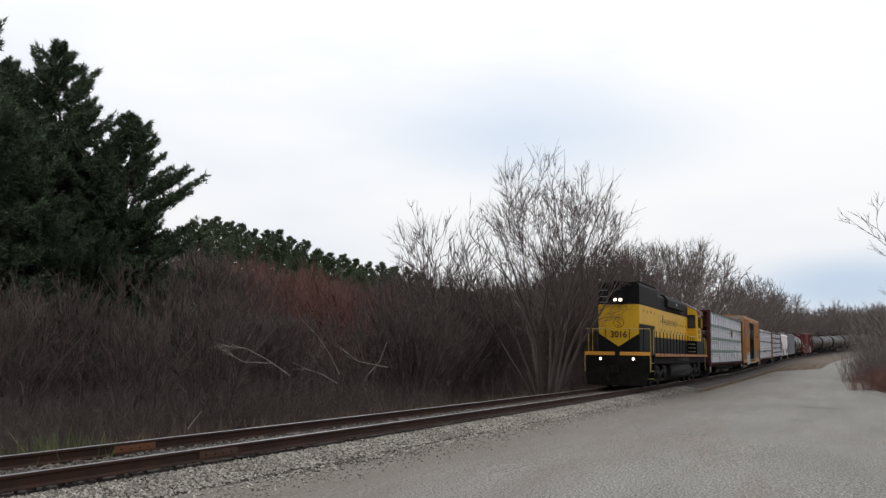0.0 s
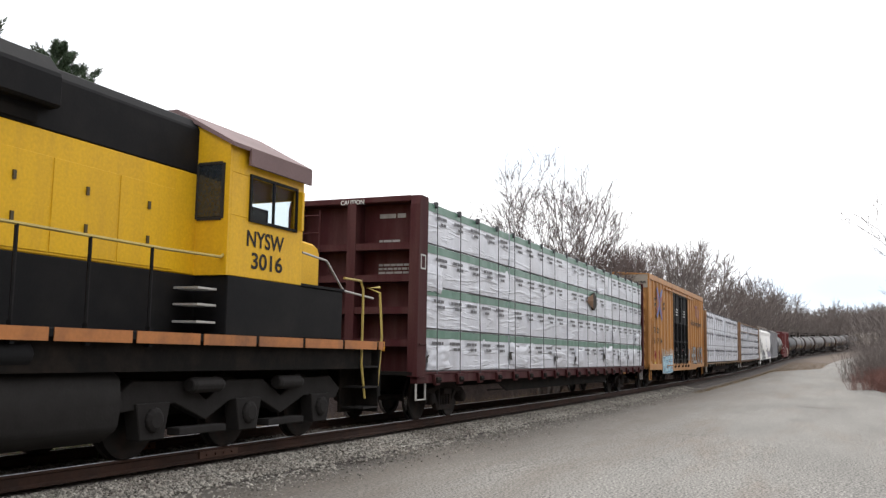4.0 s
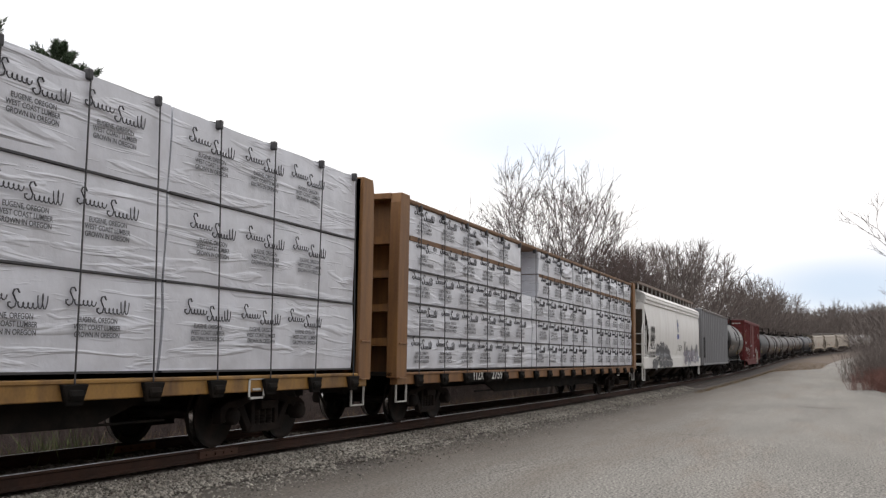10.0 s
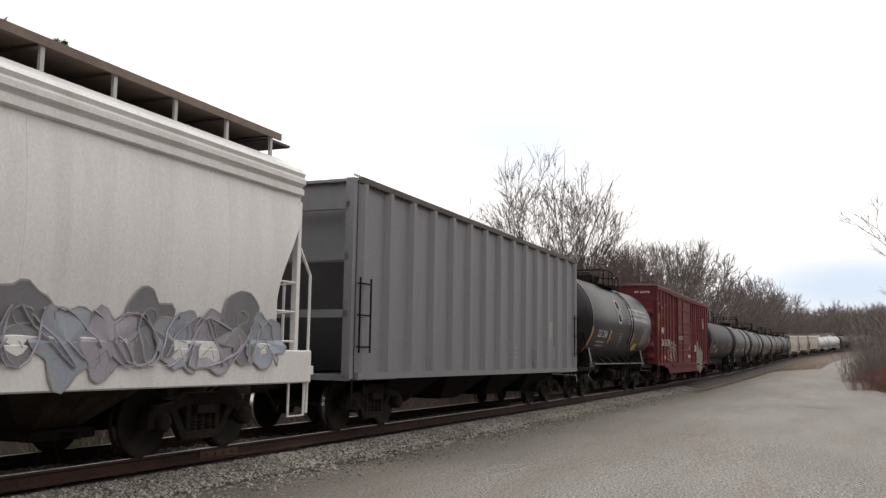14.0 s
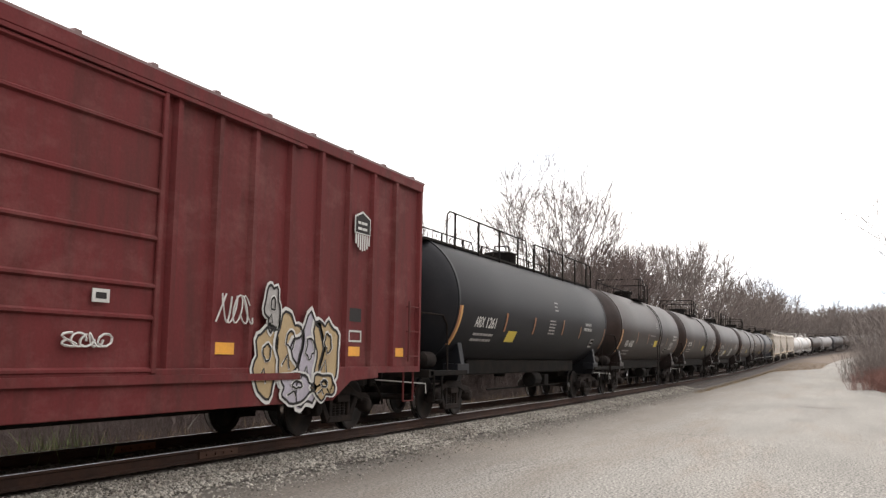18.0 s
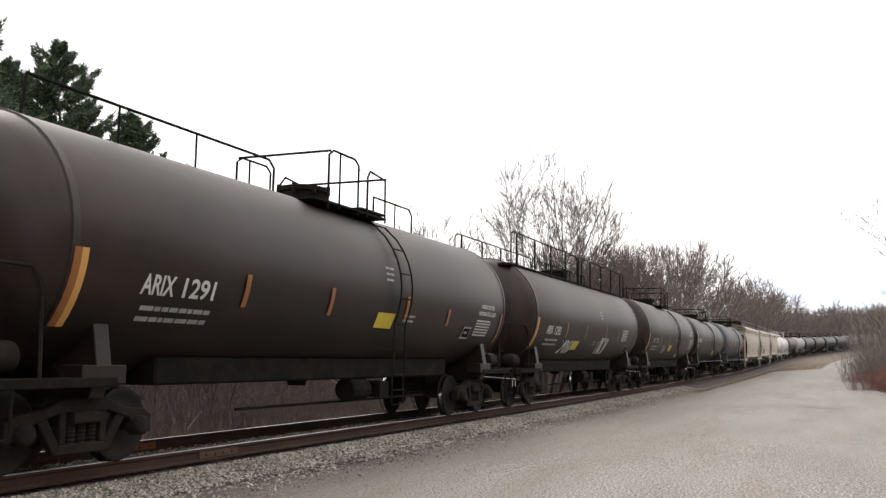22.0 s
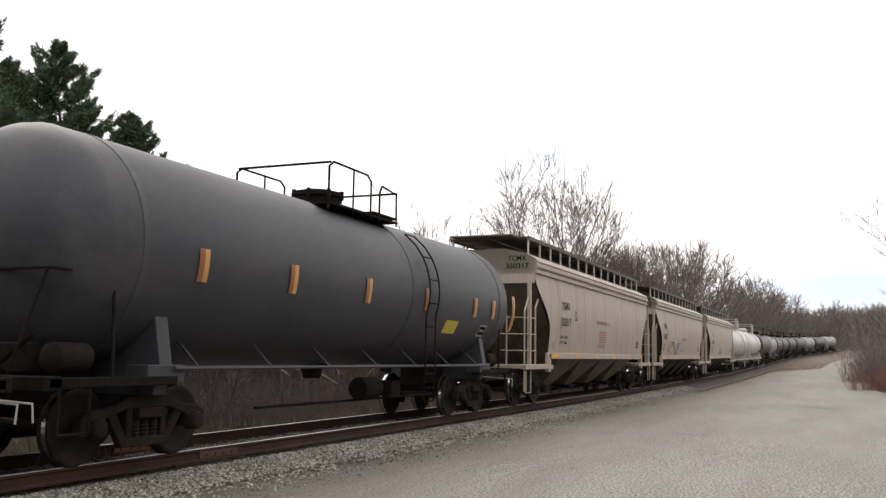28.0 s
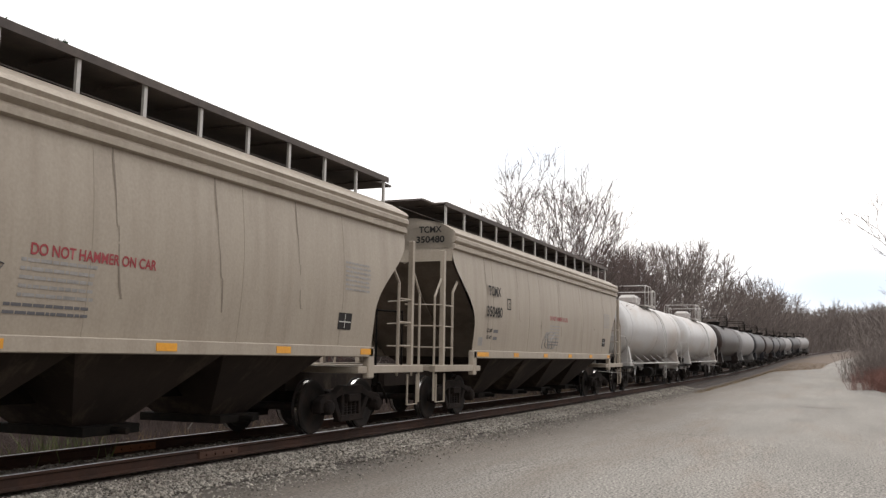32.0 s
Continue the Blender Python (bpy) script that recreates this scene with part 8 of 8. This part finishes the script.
def fork(rng, wood, twig, p, d, length, r, gen, gens, lift, fine, angle, dome):
    """One length of a branch, then the two or three that it divides into, down to sprays of twigs."""
    segs = 4 if gen < 2 else 2
    pts, side_at = [p.copy()], []
    for i in range(segs):
        d = (d + Vector((rng.gauss(0, 0.055), rng.gauss(0, 0.055), lift * (1.0 - d.z) + rng.gauss(0, 0.02)))).normalized()
        p = p + d * (length / segs)
        pts.append(p.copy())
        side_at.append((p.copy(), d.copy()))
    end = max(fine, r * 0.70)
    limb(*(wood if r > 3.2 * fine else twig), pts, r, end, 6 if gen < 2 else (4 if r > 3.2 * fine else 3))

    def turned(ax, a, phi):
        u = ax.orthogonal().normalized()
        w = ax.cross(u)
        return (ax * math.cos(a) + (u * math.cos(phi) + w * math.sin(phi)) * math.sin(a)).normalized()

    wide, high = dome
    out = math.hypot(math.hypot(p.x, p.y) / wide, max(0.0, p.z - 0.42 * high) / (0.58 * high))
    if gen >= gens or (gen > 0 and out > rng.uniform(0.84, 1.0)):
        for k in range(4):
            t = turned(d, rng.uniform(0.15, 0.75), rng.uniform(0, 6.283))
            t.z += 0.12
            q = pts[rng.randrange(1, len(pts))]
            limb(*twig, [q, q + t * min(length, 0.09 * high) * rng.uniform(0.35, 0.8)], fine, fine * 0.5, 3)
        return
    phi = rng.uniform(0, 6.283)
    for k in range(3 if rng.random() < 0.22 else 2):
        a = rng.uniform(0.10, 0.26) if k == 0 else rng.uniform(0.26, 0.55)
        fork(rng, wood, twig, p, turned(d, a * angle, phi + 2.6 * k + rng.uniform(-0.4, 0.4)), length * rng.uniform(0.66, 0.9) * (1.0 if k == 0 else 0.88), end * (0.92 if k == 0 else 0.72), gen + 1, gens, lift, fine, angle, dome)
    if gen >= 1:
        for q, dd in side_at[:-1]:
            fork(rng, wood, twig, q, turned(dd, rng.uniform(0.45, 0.85), rng.uniform(0, 6.283)), length * rng.uniform(0.35, 0.55), max(fine, r * 0.32), max(gen + 2, gens - 1), gens, lift, fine, angle, dome)


TALL = {}


def vase_tree(label, seed, height, spread, stems, gens, r, bark="bark", twigs="twig", group="bare trees", fine=0.008, first=0.3, lift=0.10, angle=1.0, crown=0.42):
    """Stems that lean out from one stool and divide again and again into a crown of fine upright twigs."""
    rng = random.Random(seed)
    wood, twig = ([], []), ([], [])
    for k in range(stems):
        a, q = 2.39996 * k + rng.uniform(-0.3, 0.3), math.sqrt((k + 0.5) / stems)
        d = Vector((math.cos(a) * spread * q, math.sin(a) * spread * q, 1)).normalized()
        fork(rng, wood, twig, Vector((math.cos(a) * 0.4 * q, math.sin(a) * 0.4 * q, -0.3)), d, height * first * rng.uniform(0.88, 1.12), r * rng.uniform(0.75, 1.15), 0, gens, lift, fine, angle, (crown * height, height))
    e = thing("bare_tree", label, "tree", group)
    part("trunk", raw("trunk", *wood, M[bark]), None, e, "grey branching trunks")
    part("crown", raw("crown", *twig, M[twigs]), None, e, "fine bare twigs")
    TALL[e.name] = sorted(p.z for p in twig[0])[int(len(twig[0]) * 0.996)]
    return e


def put(e, px, dist, scale=1.0, rz=0.0, first=False, z=0.0):
    x, y, g = spot(px, dist)
    m = pose(x, y, g + z, 0, 0, rz)
    if first:
        e.matrix_basis = m @ Matrix.Diagonal((scale, scale, scale, 1))
        return e
    c = copy_thing(e, m)
    c.scale = (scale, scale, scale)
    return c


def pine(label, seed, height, radius, rows, far=False):
    """A white pine: whorls of up-curving limbs, each a plume of needle tufts."""
    rng = random.Random(seed)
    nr = np.random.default_rng(seed)
    wood = ([], [])
    limb(*wood, [Vector((rng.gauss(0, 0.03) * i, rng.gauss(0, 0.03) * i, height * i / 8 - 0.3)) for i in range(9)], height * 0.017, 0.015, 6)
    tips = []
    for i in range(9 if not far else 4):
        tips.append((0, 0, height * (1 - 0.006 * i), 0, 0, 1))
    for k in range(rows):
        t = k / (rows - 1)
        z = height * (0.05 + 0.93 * t)
        reach = min(radius, 0.64 * (height - z) + 0.15)
        for j in range(6 if not far else 5):
            a = rng.uniform(0, 6.2832)
            ln = reach * rng.choice((0.55, 0.7, 0.8, 0.92, 1.05)) * rng.uniform(0.9, 1.1)
            u = Vector((math.cos(a), math.sin(a), 0))
            w = Vector((-u.y, u.x, 0))
            sag, up = rng.uniform(-0.10, 0.10) + 0.55 * t * t, rng.uniform(0.22, 0.5)
            at = lambda s: Vector((0, 0, z)) + u * (ln * s) + Vector((0, 0, ln * (sag * s + up * s * s)))
            if not far:
                limb(*wood, [at(s) for s in (0, 0.35, 0.7, 1.0)], 0.035 * (1.2 - t), 0.006, 3)
            sub = [(0.0, 0.0)] + [(s, rng.choice((-1, 1)) * rng.uniform(0.35, 0.7)) for s in ((0.28, 0.38, 0.48, 0.58, 0.66, 0.74, 0.82, 0.9) if not far else (0.35, 0.6, 0.8))]
            for s0, sw in sub:
                bl = ln * (1.0 if s0 == 0 else 0.42 * (1.15 - s0))
                n = max(3, int(bl * (15.0 if not far else 5.5)))
                for i in range(n):
                    q = (i + rng.random()) / n
                    if s0 == 0.0:
                        p, d = at(0.3 + 0.72 * q), u + Vector((0, 0, sag + 2 * up * q))
                    else:
                        p = at(s0) + (u * 0.8 + w * sw).normalized() * (bl * q) + Vector((0, 0, 0.25 * bl * q * q + (at(s0 + 0.1).z - at(s0).z) * 3 * q * bl / ln))
                        d = u * 0.8 + w * sw + Vector((0, 0, 0.5))
                    tips.append((p.x + rng.gauss(0, 0.03), p.y + rng.gauss(0, 0.03), p.z + rng.gauss(0, 0.03), d.x, d.y, d.z))
    T = np.array(tips)
    b = 7 if far else 9
    size = 0.36 if far else 0.20
    n = len(T)
    d = nr.normal(0, 0.62, (n, b, 3)) + 0.6 * T[:, None, 3:6]
    d[..., 2] += 0.2
    d /= np.linalg.norm(d, axis=2, keepdims=True)
    ln = nr.uniform(0.6, 1.2, (n, b, 1)) * size
    side = np.cross(d, nr.normal(0, 1, (n, b, 3)))
    side /= np.linalg.norm(side, axis=2, keepdims=True)
    wd = size * (0.22 if not far else 0.26)
    o = T[:, None, :3] + nr.normal(0, 0.035, (n, b, 3))
    v = np.stack([o - side * wd * 0.5, o + side * wd * 0.5, o + d * ln], 2).reshape(-1, 3)
    f = np.arange(len(v)).reshape(-1, 3)
    e = thing("pine_tree", label, "tree", "far ridge pines" if far else "tall pines")
    part("trunk", raw("trunk", *wood, M["bark"]), None, e)
    part("crown", raw("crown", v.tolist(), f.tolist(), M["needle_far" if far else "needle"]), None, e, "dark green needle tufts")
    return e


def thicket_mesh(seed, w, d, h, n, material, twigs=5, r=0.008):
    rng = random.Random(seed)
    v, f = [], []
    for k in range(n):
        p = Vector((rng.uniform(-w, w), rng.uniform(-d, d), -0.15))
        hh = h * rng.uniform(0.45, 1.1)
        q = Vector((rng.gauss(0, 0.22), rng.gauss(0, 0.22), 1)).normalized()
        b = Vector((rng.gauss(0, 0.12), rng.gauss(0, 0.12), 0))
        pts = [p + q * (hh * t) + b * (hh * t * t) for t in (0, 0.35, 0.7, 1.0)]
        limb(v, f, pts, r * rng.uniform(0.7, 1.5), 0.002, 3)
        for i in range(twigs):
            t = rng.uniform(0.25, 0.95)
            s = p + q * (hh * t) + b * (hh * t * t)
            e2 = s + Vector((rng.gauss(0, 0.22), rng.gauss(0, 0.22), rng.uniform(0.05, 0.32))) * hh * 0.6
            limb(v, f, [s, s.lerp(e2, 0.5) + Vector((0, 0, 0.03)), e2], r * 0.55, 0.002, 3)
    return raw("thicket", v, f, material)


# tall pines by the line
P1 = put(pine("tall dark green white pine behind the track", 11, 14.9, 3.6, 38), 82, 38, 1.0, 20, True)
P2 = put(pine("dark green white pine with up-curving limbs", 12, 11.8, 2.5, 36), 214, 36, 1.0, 70, True)
P3 = put(pine("broad dark green white pine behind the track", 13, 13.6, 4.2, 30), -14, 37, 1.0, 0, True)
for src, px, dist, sc, rz in ((P2, 140, 41, 0.9, 200), (P3, 20, 44, 0.85, 120), (P1, 238, 44, 0.6, 250), (P2, 60, 33, 0.72, 320), (P3, 160, 34, 0.55, 45), (P1, -90, 36, 1.0, 90), (P2, -70, 31, 1.0, 10), (P3, 240, 38, 0.5, 300), (P3, 105, 47, 0.95, 30), (P1, 175, 46, 0.62, 130)):
    put(src, px, dist, sc, rz)
# conifers along the far ridge
FAR = [put(pine("far green pine on the wooded ridge", 31 + k, 12.0, 2.1, 24, True), px, 128, 1.0, 0, True) for k, px in enumerate((360, 500, 640))]


def ridge(px, top, dist, src, w=1.0):
    x, y, g = spot(px, dist)
    yh = 629.6 + 0.01653 * (px - 784)
    h = EYE[2] + dist * (yh - top) / 1617.65 - g
    c = copy_thing(src, pose(x, y, g, 0, 0, px * 7.0))
    c.scale = (w * max(h, 4) / 12.0,) * 2 + (max(h, 4) / 12.0,)


for k, (px, top) in enumerate(((316, 412), (338, 402), (360, 398), (380, 393), (402, 402), (424, 404), (446, 412), (470, 414), (490, 413), (512, 424), (540, 431), (562, 446), (584, 452), (606, 455), (630, 462), (652, 466), (676, 468), (700, 474), (722, 476), (746, 484), (350, 420), (410, 425), (455, 432), (500, 440), (550, 455), (620, 475), (680, 486), (660, 500), (690, 505), (520, 448), (575, 462), (640, 484))):
    ridge(px, top, 122 + 9 * (k % 4) - (18 if k > 20 else 0), FAR[k % 3])

# the clump of bare trees by the line and single trees beside it
def topped(src, px, top, dist, rz=0.0, first=False):
    """A tree whose tip reaches a given height in the view."""
    x, y, g = spot(px, dist)
    yh = 629.6 + 0.01653 * (px - 784)
    h = EYE[2] + dist * (yh - top) / 1617.65 - g
    return put(src, px, dist, max(0.25, h / TALL[src.name]), rz, first)


CL = topped(vase_tree("clump of tall bare trees with pale budding twigs", 5, 10.0, 0.44, 11, 6, 0.075, "bark", "twig_bud", "bare trees by the line", fine=0.0072, first=0.27, lift=0.12, crown=0.37), 968, 283, 41, 30, True)
SM = topped(vase_tree("slim bare tree with thin pale twigs", 6, 9.0, 0.3, 6, 4, 0.06, "bark", "twig_bud", fine=0.011), 776, 366, 50, 0, True)
T1 = topped(vase_tree("bare grey deciduous tree", 7, 10.0, 0.5, 7, 5, 0.10, "pale_bark", "twig", fine=0.013, first=0.3), 1182, 430, 88, 0, True)
T2 = topped(vase_tree("bare grey-brown deciduous tree", 8, 10.0, 0.6, 7, 5, 0.10, "pale_bark", "twig", fine=0.018, first=0.3), 1318, 498, 140, 0, True)
T3 = topped(vase_tree("bare brown woodland tree", 9, 9.0, 0.5, 10, 4, 0.08, twigs="twig_dark", fine=0.014, first=0.3), 1085, 462, 60, 0, True)
T4 = topped(vase_tree("budding maple with reddish twigs", 10, 8.5, 0.5, 9, 4, 0.07, "bark", "twig_red", fine=0.014, first=0.28), 530, 478, 62, 0, True)
T5 = topped(vase_tree("small pale-barked bare tree", 18, 9.0, 0.2, 2, 4, 0.12, "birch", "twig_bud", fine=0.014), 1258, 476, 118, 0, True)
for px, top, d, rz in ((1148, 441, 90, 60), (1208, 437, 96, 130), (1228, 450, 104, 200), (1122, 468, 76, 10), (1242, 484, 112, 77), (700, 478, 62, 20), (1040, 425, 50, 99), (1070, 432, 48, 60), (1100, 450, 56, 20), (1010, 430, 48, 220), (815, 462, 55, 45), (745, 455, 58, 10), (842, 478, 52, 80)):
    topped(T1 if px > 1110 else T3, px, top, max(d, beyond(px) + 2), rz)
for k, (px, top) in enumerate(((1284, 507), (1297, 503), (1338, 501), (1356, 506), (1368, 514), (1380, 524), (1390, 534), (1400, 546), (1272, 520), (1310, 520), (1346, 526), (1366, 538), (1384, 552), (1412, 552))):
    topped((T2, T1)[k % 3 == 2], px, top, max(140, beyond(px, 8)) + 5 * (k % 3), 40 * k)
for k in range(34):
    px = 1396 + 5.6 * k
    topped((T2, T1, T2)[k % 3], px, 556 + 5 * math.sin(k * 1.7) - (9 if 1472 < px < 1496 else 0), beyond(px, 10) + 14 * (k % 3), 70 * k)
for px, top, dist, rz in ((560, 488, 52, 40), (620, 500, 50, 120), (655, 512, 54, 210), (500, 476, 54, 300), (470, 470, 60, 70), (590, 492, 56, 10), (430, 455, 66, 10), (545, 484, 60, 190), (640, 506, 48, 80)):
    topped(T4, px, top, dist, rz)
rng = random.Random(21)
for k in range(110):
    px = rng.uniform(300, 1100)
    dist = max(beyond(px) + 1, rng.uniform(34, 100))
    top = (440 + 0.14 * (px - 330) if px < 780 else 500 - 0.08 * (px - 780)) + rng.uniform(0, 90)
    if 440 < px < 690:
        top = max(top, 555 if dist < 62 else 500)
    topped((T3, T1, T3, T3)[k % 4], px, top, dist, rng.uniform(0, 360))
for k in range(44):
    px = 690 + 9.6 * k
    topped(T3, px, 512 + 14 * ((k * 7) % 5) / 5 - (30 if 980 < px < 1090 else 0), beyond(px) + 6 + 9 * (k % 3), 67 * k)
for px, dist, top in ((20, 24, 520), (95, 26, 500), (300, 30, 470), (375, 27, 500), (-30, 25, 500), (170, 27, 520), (250, 25, 540), (330, 40, 450)):
    topped(T3, px, top, dist, px * 3.0)
# woods on the road's other side
R1 = topped(vase_tree("bare roadside tree with grey twigs", 15, 9.0, 0.45, 4, 5, 0.08, "pale_bark", "twig_bud", fine=0.008), 1690, 360, 52, 0, True)
for px, top, dist, rz in ((1648, 540, 66, 30), (1606, 548, 84, 80), (1588, 550, 92, 140), (1670, 530, 60, 10), (1566, 548, 90, 210), (1552, 551, 98, 20), (1545, 556, 104, 60)):
    topped(T1, px, top, dist, rz)

# thickets, brush and grass
THICK = [thicket_mesh(40 + k, 4.0, 2.2, 2.6, 420, M["twig_dark"]) for k in range(3)]
REDDISH = [thicket_mesh(50 + k, 3.0, 1.8, 1.9, 420, M["twig_red"]) for k in range(2)]
GREY = thicket_mesh(60, 3.0, 2.5, 3.6, 420, M["twig"])


def brush(me, px, dist, sc, rz, label="tangled brown brush and saplings"):
    x, y, g = spot(px, dist)
    ob = tagged(new("thicket", me), label, "brush", kind="stuff")
    ob.matrix_basis = pose(x, y, g, 0, 0, rz) @ Matrix.Diagonal((sc, sc, sc, 1))


for k in range(62):
    px = -80 + (k * 53.7) % 1130
    brush(THICK[k % 3], px, beyond(px, 8.5) + (k * 7.3) % 26, 0.7 + 0.5 * ((k * 3) % 7) / 6, k * 47)
for k in range(26):
    brush(THICK[k % 3], -60 + (k * 91) % 1050, beyond(-60 + (k * 91) % 1050, 5.5) + (k * 3.1) % 6, 0.45 + 0.3 * ((k * 5) % 7) / 6, k * 71, "low brown brush beside the track")
for k in range(12):
    px = 860 + 22 * k
    brush(THICK[k % 3], px, beyond(px, 6.5) + 3 * (k % 3), 1.0 + 0.25 * (k % 2), k * 61)
for k in range(10):
    brush(GREY, 1562 + 9 * k, 78 + 5 * (k % 4), 1.0, k * 40, "grey roadside thicket")
for k in range(9):
    brush(REDDISH[k % 2], 1578 + 11 * k, 60 + 2.5 * (k % 4), 0.8, k * 55, "rusty red brush at the road's edge")
for k in range(26):
    px = 1060 + 10 * k
    dist = beyond(px, 8) + 4 * (k % 3)
    brush(THICK[k % 3], px, dist, 1.1 + 0.02 * k, k * 31, "brown brush along the far track side")
for k in range(24):
    brush(GREY, 1330 + 10 * k, beyond(1330 + 10 * k, 12) + 9 * (k % 4), 1.9, k * 77, "dim brown far woods undergrowth")


def grass(name, n, area, size, material, label):
    rng = np.random.default_rng(9)
    p = np.array([area(rng) for _ in range(n)])
    h = rng.uniform(*size, (n, 1))
    tip = p + np.concatenate([rng.normal(0, 0.35, (n, 2)) * h, h], 1)
    a = rng.uniform(0, 6.28, n)
    sd = np.stack([np.cos(a), np.sin(a), 0 * a], 1) * 0.012
    v = np.stack([p - sd, p + sd, tip], 1).reshape(-1, 3)
    return tagged(new(name, raw(name, v.tolist(), np.arange(len(v)).reshape(-1, 3).tolist(), material)), label, "grass", kind="stuff")


def far_side(rng):
    y = rng.uniform(4, 75)
    x = track(y)[0] - 2.6 - abs(rng.normal(0, 2.2))
    return x, y, ground_z(x, y) - 0.03


def road_verge(rng):
    y = 48 + 120 * rng.random()
    x = track(y)[0] + 2.4 + rng.random() * max(0.4, road_edges(y)[0] - track(y)[0] - 2.6)
    return x, y, rise(y) - 0.42


def green_tuft(rng):
    x, y, g = spot(130 + rng.normal(0, 45), 15.5 + rng.normal(0, 0.7))
    return x, y, ground_z(x, y)


grass("dead_grass", 16000, far_side, (0.15, 0.6), M["dead_grass"], "dry straw-coloured grass behind the track")
grass("verge_grass", 7000, road_verge, (0.05, 0.22), M["dead_grass"], "short dry grass between track and road")
grass("green_grass", 260, green_tuft, (0.2, 0.7), M["green_grass"], "a patch of fresh green grass")

# fallen pale limbs in the brush
for pts, twigs in ((((402, 612, 25), (440, 617, 25), (478, 636, 25), (520, 664, 25)), 6), (((404, 622, 25.2), (436, 640, 25.2), (486, 643, 25.1)), 4), (((536, 566, 30), (566, 596, 30), (590, 630, 30), (606, 662, 30)), 1), (((545, 652, 28), (572, 660, 28), (604, 678, 28)), 2),
                   (((614, 622, 29), (640, 640, 29), (690, 650, 29)), 4), (((656, 662, 29), (676, 640, 29), (688, 606, 29)), 3), (((368, 722, 17), (355, 738, 17), (345, 752, 17)), 0)):
    w = []
    for px, py, d in pts:
        az = radians(23.079) - math.atan((px - 784) / 1617.65)
        w.append(Vector((-d * math.sin(az), d * math.cos(az), EYE[2] + d * (629.6 + 0.0165 * (px - 784) - py) / 1617.65)))
    s = ([], [])
    limb(*s, w, 0.007, 0.013, 5)
    rg = random.Random(int(pts[0][0]))
    for k in range(twigs):
        q = w[0].lerp(w[1], rg.random())
        out = (w[0] - w[1]).normalized()
        limb(*s, [q, q + out * rg.uniform(0.3, 0.6) + Vector((rg.gauss(0, 0.12), rg.gauss(0, 0.12), rg.gauss(0, 0.1)))], 0.007, 0.003, 3)
    tagged(new("fallen_branch", raw("fallen_branch", *s, M["birch"])), "pale dead branch lying in the brown brush", "branch", "fallen branches")


# ---- the train runs past ----
def motions():
    for e, s in CARS:
        rows = []
        for i in range(17):
            t = 2.0 * i
            rows.append((t, track_pose(s - progress(t))))
        walk(e, rows)


motions()
